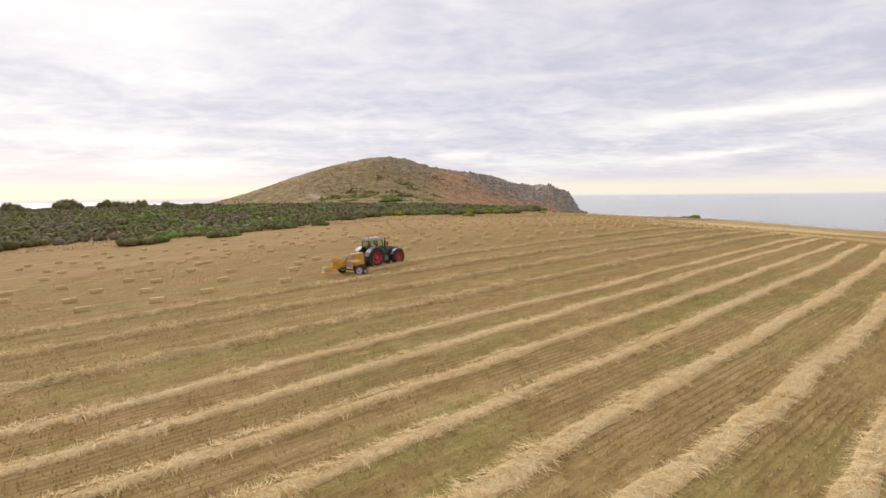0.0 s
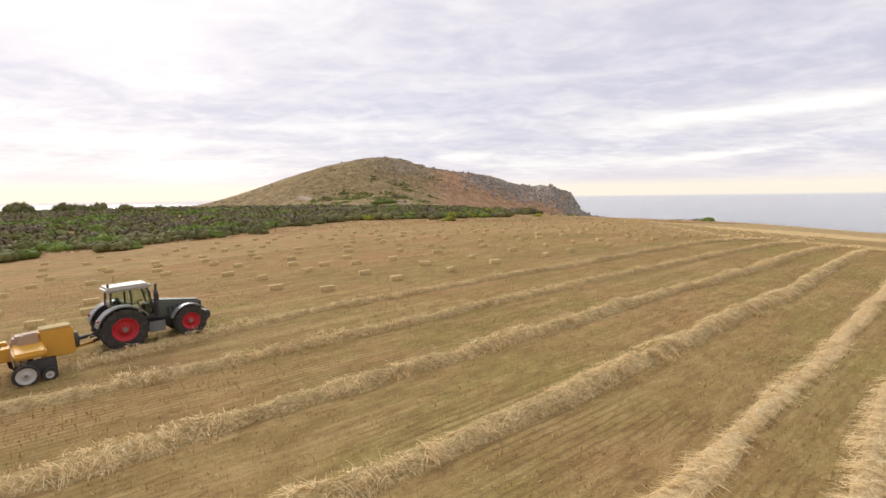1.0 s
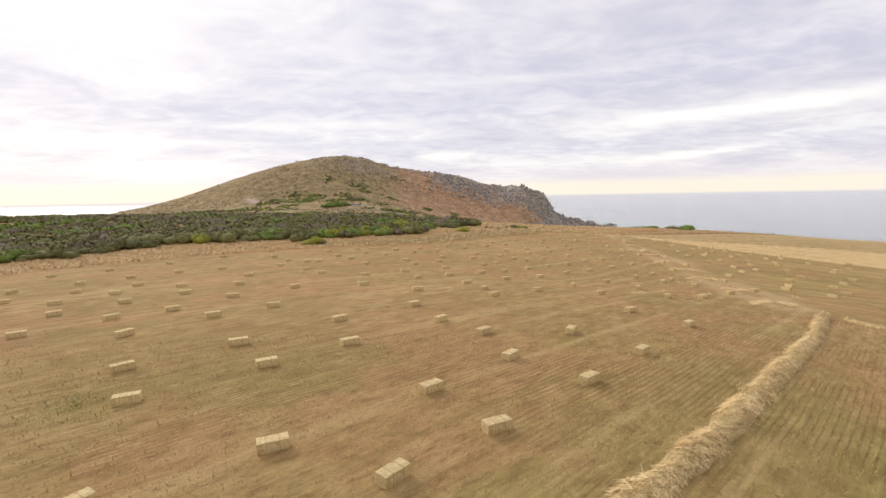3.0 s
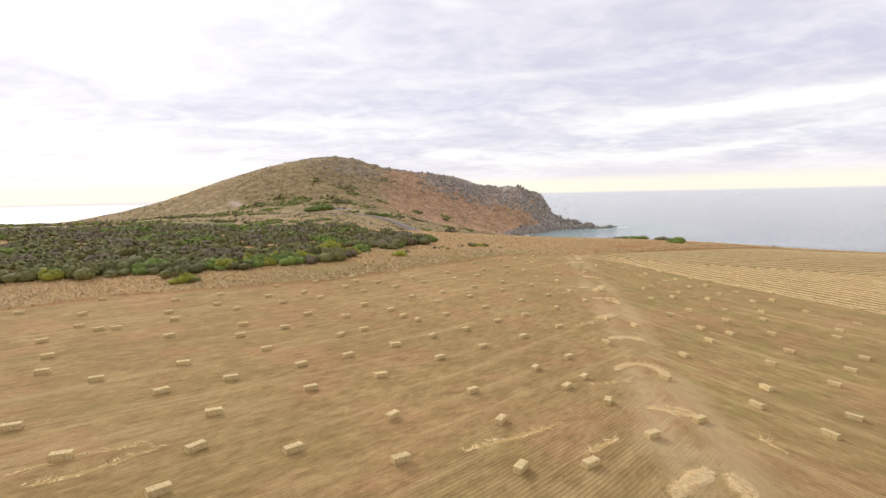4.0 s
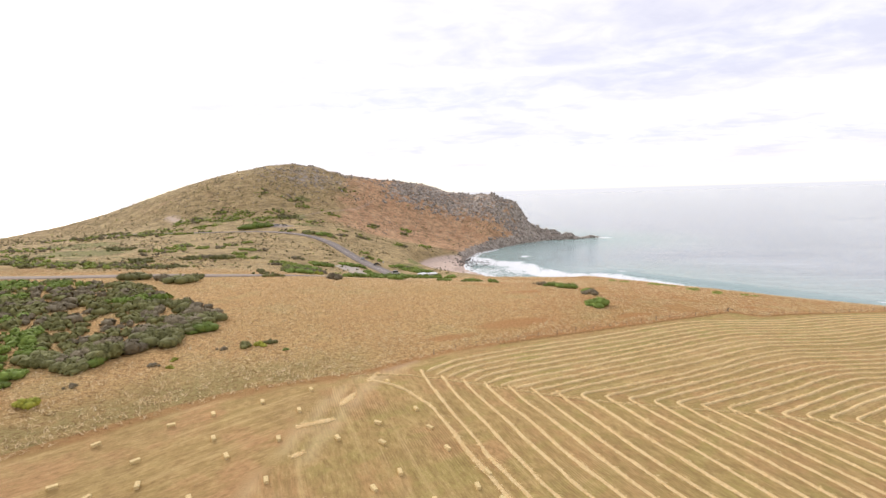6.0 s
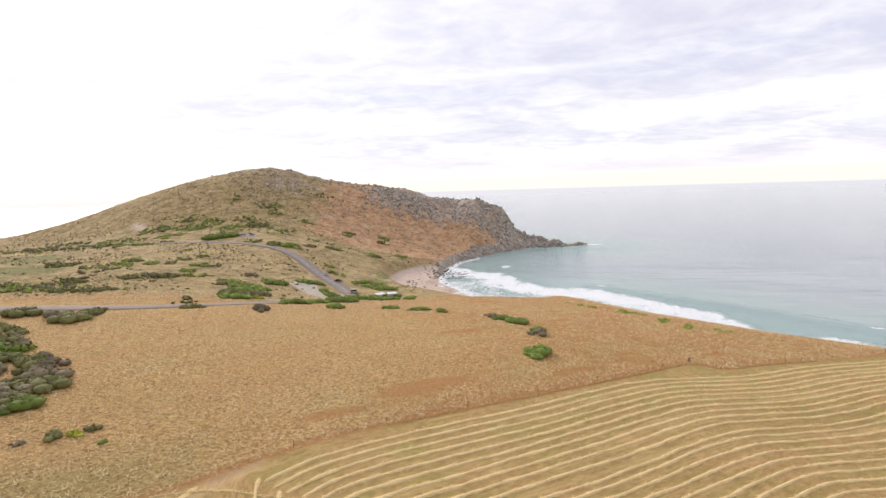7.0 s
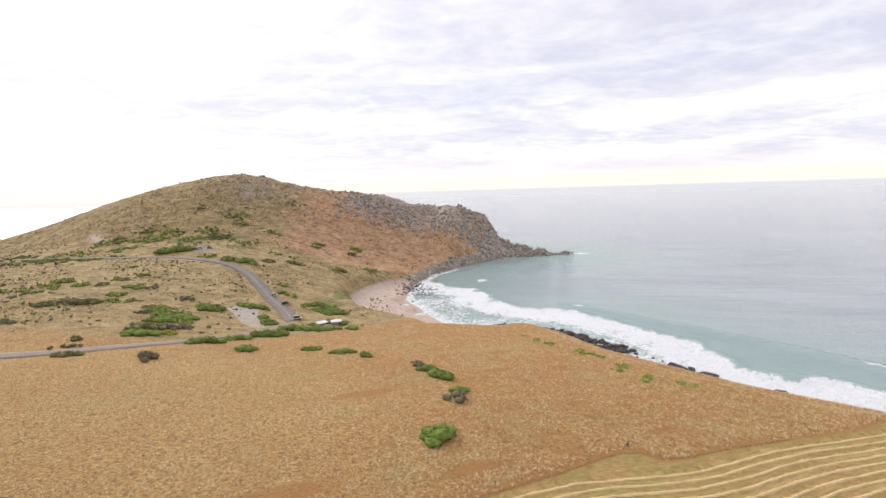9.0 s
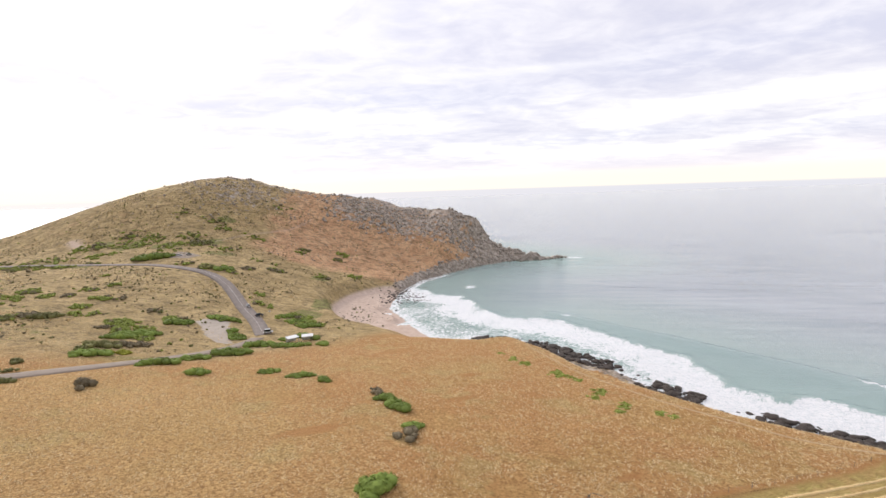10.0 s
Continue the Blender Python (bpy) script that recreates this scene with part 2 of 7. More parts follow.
    beach = net.ramp(mid, (0.3, (0.56, 0.42, 0.335)), (0.7, (0.72, 0.58, 0.485)))
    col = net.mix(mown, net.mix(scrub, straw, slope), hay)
    sand = net.math("MULTIPLY", sand, net.math("SUBTRACT", 1.0, mown))
    col = net.mix(stony, col, stone)
    col = net.mix(sand, col, beach)
    relief = net.math("ADD", net.math("MULTIPLY", fine, 0.55), net.math("MULTIPLY", net.noise(at, 14.0, 4, 0.7), 0.45))
    relief = net.math("ADD", relief, net.math("MULTIPLY", net.math("MULTIPLY", tuft, 2.2), net.math("SUBTRACT", 1.0, mown)))
    finish(net, col, 0.95, 0, relief, 0.16, 0.12)
    return mat


def sea_material():
    mat, net = material("sea_water")
    at = place_of(net)
    mask = net.put("ShaderNodeAttribute", attribute_name="surf")
    bits = net.put("ShaderNodeSeparateColor", {0: mask.outputs["Color"]})
    foam, shallow = bits.outputs[0], bits.outputs[1]
    lace = net.noise(at, 0.2, 7, 0.74, 1.8)
    fine = net.noise(at, 0.8, 6, 0.72, 1.6)
    pattern = net.math("ADD", net.math("MULTIPLY", lace, 0.55), net.math("MULTIPLY", fine, 0.45))
    white = net.span(net.math("ADD", net.math("SUBTRACT", foam, 0.52), net.math("MULTIPLY", net.math("SUBTRACT", pattern, 0.5), 2.6)), 0.0, 0.26)
    far = net.noise(net.stretch(at, (0.5, 1.6, 1), radians(18)), 0.012, 5, 0.6)
    streaky = net.noise(net.stretch(at, (0.012, 0.16, 1), radians(8)), 1.0, 6, 0.75)
    deep = net.ramp(net.math("ADD", net.math("MULTIPLY", far, 0.5), net.math("MULTIPLY", streaky, 0.5)), (0.38, (0.29, 0.345, 0.405)), (0.62, (0.49, 0.535, 0.605)))
    col = net.mix(shallow, deep, (0.36, 0.50, 0.455))
    col = net.mix(white, col, net.mix(net.span(fine, 0.36, 0.56), (0.68, 0.73, 0.75), (0.95, 0.955, 0.96)))
    swell = net.noise(net.stretch(at, (0.35, 1.0, 1), radians(38)), 0.055, 4, 0.5)
    chop = net.noise(net.stretch(at, (0.5, 1.6, 1), radians(30)), 0.6, 7, 0.66)
    lines = net.noise(net.stretch(at, (0.05, 0.62, 1), radians(10)), 1.0, 6, 0.74)
    relief = net.math("ADD", net.math("MULTIPLY", swell, 2.6), net.math("ADD", net.math("MULTIPLY", chop, 0.55), net.math("MULTIPLY", lines, 1.9)))
    rough = net.math("ADD", 0.12, net.math("MULTIPLY", white, 0.6))
    finish(net, col, rough, 0, relief, 0.46, 0.5)
    return mat


def leaf_material(name, dark, light):
    mat, net = material(name)
    at = coords(net)
    chance = net.put("ShaderNodeObjectInfo").outputs["Random"]
    island = net.put("ShaderNodeNewGeometry").outputs["Random Per Island"]
    tone = net.math("ADD", net.math("ADD", 0.14, net.math("MULTIPLY", net.noise(at, 1.3, 3), 0.55)), net.math("MULTIPLY", island, 0.17))
    col = net.ramp(tone, (0.25, dark), (0.75, light))
    lift = net.math("ADD", 0.84, net.math("MULTIPLY", chance, 0.52))
    col = net.mix(1.0, col, net.put("ShaderNodeCombineXYZ", {0: lift, 1: lift, 2: net.math("MULTIPLY", lift, 0.95)}).outputs[0], "MULTIPLY")
    finish(net, col, 0.75, 0, net.noise(at, 9.0, 3, 0.7), 0.08, 0.12)
    return mat


def blade_material(name, dark, mid, light):
    mat, net = material(name)
    at = place_of(net)
    island = net.put("ShaderNodeNewGeometry").outputs["Random Per Island"]
    tone = net.math("ADD", net.math("MULTIPLY", net.noise(at, 0.25, 4, 0.6), 0.55), net.math("MULTIPLY", island, 0.45))
    finish(net, net.ramp(tone, (0.22, dark), (0.5, mid), (0.78, light)), 0.85, 0, None, 0, 0.15)
    return mat


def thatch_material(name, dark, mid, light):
    """The matted body of a heap of hay: crossed fibres, deep gaps shaded by the dark tone."""
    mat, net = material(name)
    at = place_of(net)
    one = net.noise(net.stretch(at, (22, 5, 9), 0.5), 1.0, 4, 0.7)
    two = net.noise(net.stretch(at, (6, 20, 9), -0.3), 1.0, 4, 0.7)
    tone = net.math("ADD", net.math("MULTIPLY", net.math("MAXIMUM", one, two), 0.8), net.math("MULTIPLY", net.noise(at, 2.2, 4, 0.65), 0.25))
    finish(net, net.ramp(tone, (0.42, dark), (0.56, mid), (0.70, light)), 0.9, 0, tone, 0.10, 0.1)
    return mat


def rock_material(name, dark, light):
    mat, net = material(name)
    at = place_of(net)
    big, small = net.noise(at, 0.35, 6, 0.7), net.noise(at, 3.0, 6, 0.7)
    tone = net.math("ADD", net.math("MULTIPLY", big, 0.55), net.math("MULTIPLY", small, 0.45))
    finish(net, net.ramp(tone, (0.32, dark), (0.68, light)), 0.9, 0, small, 0.3, 0.2)
    return mat


def plain(name, colour, rough=0.5, metal=0.0, spec=0.5, wear=0.12):
    """Paint, rubber or plastic with faint dust."""
    mat, net = material(name)
    at = coords(net)
    dust = net.span(net.noise(at, 4.0, 5, 0.7), 0.45, 0.8, 0.0, wear)
    col = net.mix(dust, colour, (0.34, 0.27, 0.17))
    finish(net, col, net.math("ADD", rough, net.math("MULTIPLY", dust, 0.8)), metal, net.noise(at, 30, 3), 0.002, spec)
    return mat


GROUND, SEA = ground_material(), sea_material()
STRAW = blade_material("cut_hay", (0.66, 0.46, 0.19), (0.90, 0.68, 0.34), (0.97, 0.82, 0.50))
# the shade beneath the loose stalks is put into this darker hay colour
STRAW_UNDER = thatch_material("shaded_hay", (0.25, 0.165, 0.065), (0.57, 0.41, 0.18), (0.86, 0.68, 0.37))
STRAW_MID = thatch_material("raked_hay", (0.52, 0.36, 0.155), (0.78, 0.585, 0.30), (0.92, 0.76, 0.46))
STUBBLE = blade_material("stubble", (0.36, 0.235, 0.09), (0.56, 0.385, 0.15), (0.78, 0.59, 0.29))
GREEN_STUBBLE = blade_material("green_brown_stubble", (0.36, 0.27, 0.085), (0.48, 0.365, 0.125), (0.62, 0.47, 0.19))
DRY_GRASS = blade_material("dry_grass", (0.54, 0.37, 0.175), (0.74, 0.55, 0.295), (0.90, 0.75, 0.48))
# blade colour that carries the shadow of the mown edge
EDGE_SHADE_GRASS = blade_material("edge_shade_grass", (0.18, 0.105, 0.045), (0.28, 0.17, 0.07), (0.40, 0.255, 0.11))
LEAF_DARK = leaf_material("dark_olive_leaves", (0.105, 0.105, 0.046), (0.275, 0.265, 0.105))
LEAF_LIME = leaf_material("yellow_green_leaves", (0.20, 0.215, 0.038), (0.50, 0.485, 0.085))
LEAF_GREY = leaf_material("grey_brown_leaves", (0.135, 0.11, 0.072), (0.32, 0.265, 0.175))
LEAF_GREEN = leaf_material("green_leaves", (0.105, 0.145, 0.034), (0.25, 0.325, 0.075))
LEAF_MAT = leaf_material("low_herb_leaves", (0.17, 0.20, 0.05), (0.37, 0.42, 0.105))
BARK = speckled("bark", (0.06, 0.045, 0.035), (0.16, 0.12, 0.09), 6, 0.9)
GRANITE = rock_material("granite", (0.18, 0.155, 0.132), (0.66, 0.58, 0.50))
WET_ROCK = rock_material("wet_shore_rock", (0.03, 0.026, 0.024), (0.15, 0.125, 0.108))
BALE = speckled("baled_hay", (0.66, 0.47, 0.19), (0.97, 0.80, 0.45), 7, 0.9, 0.03, vary=0.06)
TWINE = plain("orange_twine", (0.62, 0.44, 0.20), 0.8)
ASPHALT = speckled("worn_asphalt", (0.20, 0.168, 0.15), (0.31, 0.262, 0.235), 0.35, 0.9, 0.01, vary=0.0)
DUSTY_ASPHALT = speckled("dusty_asphalt", (0.265, 0.215, 0.175), (0.36, 0.295, 0.24), 0.3, 0.95, 0.01, vary=0.0)
GRAVEL = speckled("pale_gravel", (0.38, 0.32, 0.265), (0.55, 0.48, 0.41), 0.5, 0.95, 0.02, vary=0.0)
DUST = speckled("trodden_earth", (0.46, 0.31, 0.17), (0.60, 0.44, 0.27), 0.8, 0.95, 0.02, vary=0.0)
WHITE_LINE = plain("road_paint", (0.62, 0.60, 0.56), 0.7)
POST = speckled("weathered_post", (0.12, 0.10, 0.085), (0.28, 0.25, 0.21), 8, 0.9)
WIRE = plain("galvanised_wire", (0.25, 0.25, 0.25), 0.5, 0.8)


# ---- mesh helpers ----
def put_mesh(name, verts, faces, mat, parent=None, smooth=False):
    """One mesh object from arrays of places and of triangles or quads."""
    verts, faces = np.asarray(verts, np.float32), np.asarray(faces, np.int32)
    mesh = bpy.data.meshes.new(name)
    mesh.vertices.add(len(verts))
    mesh.vertices.foreach_set("co", verts.ravel())
    k = faces.shape[1]
    mesh.loops.add(faces.size)
    mesh.loops.foreach_set("vertex_index", faces.ravel())
    mesh.polygons.add(len(faces))
    mesh.polygons.foreach_set("loop_start", np.arange(0, faces.size, k, dtype=np.int32))
    mesh.update(calc_edges=True)
    if smooth:
        mesh.polygons.foreach_set("use_smooth", np.ones(len(faces), bool))
    mesh.materials.append(mat)
    ob = new(name, mesh)
    ob.parent = parent
    return ob


def part(name, bm, mat, parent=None, label="", smooth=False):
    mesh = bpy.data.meshes.new(name)
    for f in bm.faces:
        f.smooth = smooth
    bm.to_mesh(mesh)
    bm.free()
    mesh.materials.append(mat)
    ob = new(name, mesh)
    ob.parent = parent
    return tagged(ob, label)


def empty(name, m=None):
    ob = new(name)
    ob.empty_display_size = 0.2
    if m is not None:
        ob.matrix_basis = m
    return ob


def grid_faces(nu, nv):
    a = np.arange(nu * nv).reshape(nu, nv)
    return np.stack([a[:-1, :-1], a[1:, :-1], a[1:, 1:], a[:-1, 1:]], -1).reshape(-1, 4)


def lattice(ix, iy):
    h = (ix.astype(np.int64) * 374761393 + iy.astype(np.int64) * 668265263) & 0x7FFFFFFF
    h = ((h ^ (h >> 13)) * 1274126177) & 0x7FFFFFFF
    return (h & 0xFFFF) / 65535.0


def bumps(x, y, size, octaves=4, gain=0.5):
    """Smooth noise from 0 to 1 over the plan; size is the width of its largest features in metres."""
    total, amp, norm = 0.0, 1.0, 0.0
    for o in range(octaves):
        u, v = x / size + 17.3 * o, y / size - 9.1 * o
        iu, iv = np.floor(u), np.floor(v)
        fu, fv = u - iu, v - iv
        fu, fv = fu * fu * (3 - 2 * fu), fv * fv * (3 - 2 * fv)
        iu, iv = iu.astype(np.int64), iv.astype(np.int64)
        top = lattice(iu, iv + 1) * (1 - fu) + lattice(iu + 1, iv + 1) * fu
        total = total + amp * ((lattice(iu, iv) * (1 - fu) + lattice(iu + 1, iv) * fu) * (1 - fv) + top * fv)
        norm, amp, size = norm + amp, amp * gain, size / 2
    return total / norm


def smooth(v, lo, hi):
    k = np.clip((v - lo) / (hi - lo), 0, 1)
    return k * k * (3 - 2 * k)


def line_distance(x, y, line):
    """Distance to a line of straight legs, and how far along the nearest point lies."""
    best, along, run = np.full(np.shape(x), 1e9), np.zeros(np.shape(x)), 0.0
    for (ax, ay), (bx, by) in zip(line[:-1], line[1:]):
        dx, dy = bx - ax, by - ay
        length = math.hypot(dx, dy) or 1e-6
        k = np.clip(((x - ax) * dx + (y - ay) * dy) / length**2, 0, 1)
        gap = np.hypot(x - ax - k * dx, y - ay - k * dy)
        along = np.where(gap < best, run + k * length, along)
        best, run = np.minimum(best, gap), run + length
    return best, along


def inside(x, y, ring):
    hit = np.zeros(np.shape(x), bool)
    for (ax, ay), (bx, by) in zip(ring, ring[1:] + ring[:1]):
        cross = (ay > y) != (by > y)
        hit ^= cross & (x < (bx - ax) * (y - ay) / ((by - ay) if by != ay else 1e-9) + ax)
    return hit


# ---- the lie of the land ----
# broad swells of the ground: centre, breadth, rise
FIELD_FORMS = [
    (-40, 360, 140, 20.8), (-125, -10, 80, -7.2), (160, 290, 45, 2.9), (55, 400, 45, -6.0), (-290, 190, 140, 1.4),
    (80, -60, 45, -4.4), (-55, 370, 45, -6.6), (25, 100, 45, 3.4), (-270, 325, 80, 7.9), (25, 185, 45, 2.0),
    (115, 470, 80, -9.0), (0, 20, 45, 2.1), (240, 155, 45, -10.5),
    (18, 157, 28, -1.1), (38, 93, 15, 0.5), (77, 204, 13, 0.95), (52, 224, 14, 0.35), (50, 135, 13, -0.5), (84, 134, 9, -0.45),
]
HILL_FORMS = [
    (-125, 780, 140, 53.6), (165, 805, 80, 23.9), (25, 750, 45, 14.1), (-165, 615, 45, -9.2), (-220, 900, 80, 0.9),
    (190, 750, 45, 32.0), (80, 750, 45, 26.8), (-55, 750, 45, 9.0), (-290, 610, 140, 15.6), (-245, 615, 45, -15.7),
    (115, 850, 80, 19.7), (0, 535, 45, 8.3), (-75, 710, 80, 34.7), (-220, 710, 80, 24.2), (-75, 850, 80, 18.5),
    (-110, 615, 45, -6.3), (135, 670, 45, -5.6), (-55, 940, 45, -8.3), (-205, 742, 55, -5.0), (-285, 715, 50, -3.0), (110, 750, 50, -2.0),
]
COAST = [
    (370, -260), (360, 100), (345, 220), (322, 290), (289, 333), (265, 352), (242, 381), (234, 403), (216, 423), (207, 442),
    (180, 450), (150, 459), (140, 479), (131, 503), (119, 530), (121, 576), (137, 629), (166, 668), (197, 705), (231, 733),
    (262, 734), (276, 739), (270, 747), (248, 755), (226, 786), (180, 838), (60, 930), (-120, 930), (-280, 880), (-420, 780),
    (-480, 640), (-520, 480), (-640, 380), (-1000, 340), (-1000, -260),
]
ROAD = [(-420, 345), (-260, 336), (-120, 322), (-40, 318), (7, 317), (27, 326), (42, 341), (54, 358), (63, 376), (69, 395), (71, 414)]
FOOTPATH = [(189, 421), (193.6, 413), (195.4, 392), (201.5, 361), (210.5, 343), (220.5, 327), (232, 316.5), (241, 306), (257, 299), (285, 296)]
UPPER_ROAD = [(71, 421), (60, 443), (44, 464), (28, 488), (14, 505), (-4, 517), (-27, 524), (-52, 534), (-90, 541), (-150, 548), (-230, 560)]
FIELD_EDGE = [(-150, 60), (-75, 98), (-45, 122), (-26.6, 135.6), (4.5, 160.4), (32.6, 171.2), (49.8, 189.1), (68.8, 207.2), (86.7, 219.0), (95.0, 227.6), (105, 235.4), (121, 243.6), (142, 253.2), (154, 259.2), (168, 266.4), (183.4, 275.8), (189.5, 271.6), (206, 279.2), (245, 291.5), (330, 330)]
MOWN = FIELD_EDGE + [(420, 300), (420, -260), (-300, -260), (-300, 20)]


SEA_SIDE = [(95.7, 222.6), (100.2, 228.3), (106.2, 232.6), (121.6, 240.4), (141.4, 250.4), (153.5, 257.6), (166.7, 263.8), (179.8, 266.4), (193.4, 269.5), (213.4, 279.4), (233, 286), (300, 306)]
TURNS = np.array([(95.7, 222.6), (99.8, 219.6), (111.2, 215.4), (119, 212.3), (126.6, 211.4), (135, 209.4), (143.2, 207.7), (151, 206), (162.6, 204), (210, 196)])
NEAR_SIDE = [(95.7, 222.6), (96.7, 218.6), (99.6, 209.6), (103.3, 200.9), (106.3, 193), (111.4, 181.9), (114.5, 174.7), (117.5, 168), (121, 160), (132, 136), (150, 100)]


def row_slope(x):
    return 0.72 * x + 0.0022 * x * x


def curve_line(line, step=2.0):
    """The same line with its corners rounded, as points at even steps."""
    pts = np.array(line, float)
    for _ in range(3):
        cut = np.empty((2 * len(pts) - 2, 2))
        cut[0::2], cut[1::2] = 0.75 * pts[:-1] + 0.25 * pts[1:], 0.25 * pts[:-1] + 0.75 * pts[1:]
        pts = np.vstack([pts[:1], cut, pts[-1:]])
    run = np.r_[0, np.cumsum(np.hypot(*np.diff(pts, axis=0).T))]
    at = np.linspace(0, run[-1], max(2, int(run[-1] / step)))
    return np.stack([np.interp(at, run, pts[:, 0]), np.interp(at, run, pts[:, 1])], 1)


ROAD_LINE, UPPER_LINE = curve_line(ROAD, 3), curve_line(UPPER_ROAD, 3)


def bare_land(x, y):
    z = 37.6 - 0.0083 * x - 0.0572 * y
    for cx, cy, s, h in FIELD_FORMS + HILL_FORMS:
        z = z + h * np.exp(-((x - cx) ** 2 + (y - cy) ** 2) / (2 * s * s))
    return z


def shore(x, y):
    gap, _ = line_distance(x, y, COAST + COAST[:1])
    return np.where(inside(x, y, COAST), gap, -gap)


def rockiness(x, y, s):
    crest = np.maximum(np.exp(-(((x + 40) / 120) ** 2 + ((y - 765) / 58) ** 2)) * 0.66, np.exp(-(((x + 52) / 70) ** 2 + ((y - 700) / 46) ** 2)) * 0.55)
    east = smooth(x, 0, 60) * smooth(y, 676, 722) * 0.70
    cliff = smooth(x, 165, 205) * smooth(y, 660, 715) * 0.9
    edge = smooth(s, 14, 6) * 0.9
    return np.clip(np.maximum(np.maximum(crest, east), np.maximum(cliff, edge)), 0, 1)


def beach_form(x, y):
    cove = np.exp(-(((x - 112) / 38) ** 2 + ((y - 525) / 62) ** 2))
    return np.maximum(cove, np.exp(-(((x - 138) / 26) ** 2 + ((y - 474) / 24) ** 2)))


def terrain(x, y, fine=True):
    """Height of the ground over the plan."""
    x, y = np.asarray(x, float), np.asarray(y, float)
    s = shore(x, y)
    z = np.maximum(bare_land(x, y), 2.0)
    near_beach = beach_form(x, y)
    near_beach = smooth(near_beach, 0.25, 0.6)
    head = smooth(y, 560, 640)
    bank = smooth(x, 128, 156) * smooth(y, 475, 450)
    steep = -0.8 + (0.40 + 0.5 * head) * np.maximum(s, 0) + 5 * head * smooth(s, 8, 30) + 1.5 * smooth(s, 2, 8)
    foot = 12 + 9 * np.maximum(smooth(y, 410, 380), smooth(x, 186, 172))
    shelf = 0.2 + 0.09 * np.clip(s, 0, foot) + 1.0 * np.maximum(s - foot, 0)
    steep = steep + (shelf - steep) * bank
    bluff = smooth(x, 172, 192) * smooth(y, 700, 726)
    steep = steep + (0.78 * np.maximum(s, 0) + 16 * smooth(s, 26, 40) - steep) * bluff
    soft = 0.3 + 0.085 * np.maximum(s, 0) + np.maximum(s - 40, 0) * 0.95
    cap = steep * (1 - near_beach) + soft * near_beach
    k = 2.5
    z = -k * np.logaddexp(-z / k, -cap / k) + 0.0
    z = np.where(s < 0, np.maximum(-9, np.minimum(z, 0.3 * s - 0.6)), z)
    r = rockiness(x, y, s)
    if fine:
        z = z + r * smooth(s, -2, 12) * ((bumps(x, y, 16, 4, 0.6) - 0.5) * 11 + (bumps(x + 90, y, 5, 2) - 0.5) * 3.5)
        z = z + (bumps(x, y, 26, 3) - 0.5) * 1.4 * smooth(y, 330, 420) * smooth(s, 5, 30)
        z = z + (bumps(x, y, 2.6, 2) - 0.5) * 0.10
    for line in (ROAD_LINE, UPPER_LINE):
        bed = line_distance(x, y, line[::4].tolist() + line[-1:].tolist())
        z = np.where(bed[0] < 12, z + (road_height(line, bed[1]) - 0.22 - z) * smooth(bed[0], 11, 5.5), z)
    return z


def road_height(line, along):
    run = np.r_[0, np.cumsum(np.hypot(*np.diff(line, axis=0).T))]
    z = bare_land(line[:, 0], line[:, 1])
    for _ in range(4):
        z = np.convolve(np.r_[z[0], z, z[-1]], [0.25, 0.5, 0.25], "valid")
    return np.interp(along, run, z)


def stops(*legs):
    """Even steps between the given places, each leg with its own step."""
    out = [np.arange(a, b, step) for a, b, step in legs]
    return np.concatenate(out + [[legs[-1][1]]])


GX = stops((-1000, -420, 25), (-420, -150, 5), (-150, -60, 3), (-60, 200, 1.5), (200, 330, 3), (330, 420, 10))
GY = stops((-260, -60, 20), (-60, 0, 4), (0, 300, 1.5), (300, 560, 2.6), (560, 800, 2.6), (800, 960, 8))
gx, gy = np.meshgrid(GX, GY, indexing="ij")
gz = terrain(gx, gy)
ground = put_mesh("ground", np.stack([gx, gy, gz], -1).reshape(-1, 3), grid_faces(len(GX), len(GY)), GROUND, smooth=True)
tagged(ground, "dry coastal headland with mown hayfield and burnt grass", "ground", kind="structure")


def height(x, y):
    """Height of the ground mesh, between its corners."""
    x, y = np.asarray(x, float), np.asarray(y, float)
    i = np.clip(np.searchsorted(GX, x) - 1, 0, len(GX) - 2)
    j = np.clip(np.searchsorted(GY, y) - 1, 0, len(GY) - 2)
    u, v = (x - GX[i]) / (GX[i + 1] - GX[i]), (y - GY[j]) / (GY[j + 1] - GY[j])
    return gz[i, j] * (1 - u) * (1 - v) + gz[i + 1, j] * u * (1 - v) + gz[i, j + 1] * (1 - u) * v + gz[i + 1, j + 1] * u * v


def ground_at(x, y):
    return float(height(np.array([x]), np.array([y]))[0])


gs = shore(gx, gy)
edge_gap, _ = line_distance(gx, gy, FIELD_EDGE)
wobble = (bumps(gx, gy, 9, 3) - 0.5) * 3
mown_mask = smooth(np.where(inside(gx, gy, MOWN), edge_gap, -edge_gap) + wobble * smooth(gx, 110, 80), -0.9, 0.9)
beach_mask = smooth(beach_form(gx, gy), 0.28, 0.45) * smooth(gs, 56, 46) * smooth(gs, -30, -5) * smooth(gz, 6.5, 4.2)
hill_mask = smooth(gy + wobble * 6 - np.maximum(0, gx - 62) * 1.15, 338, 376)
hill_mask = np.maximum(hill_mask, smooth(gx, -60, -120) * smooth(gy, 250, 330))
scar_gap, _ = line_distance(gx, gy, [(-168, 618), (-152, 604), (-146, 597)])
lane_gap, _ = line_distance(gx, gy, [(-250, 205), (-185, 222), (-140, 246)])
strip_gap, _ = line_distance(gx, gy, [(64, 112), (70, 135), (76, 160), (80, 180), (83.5, 200), (87, 218), (92, 227)])
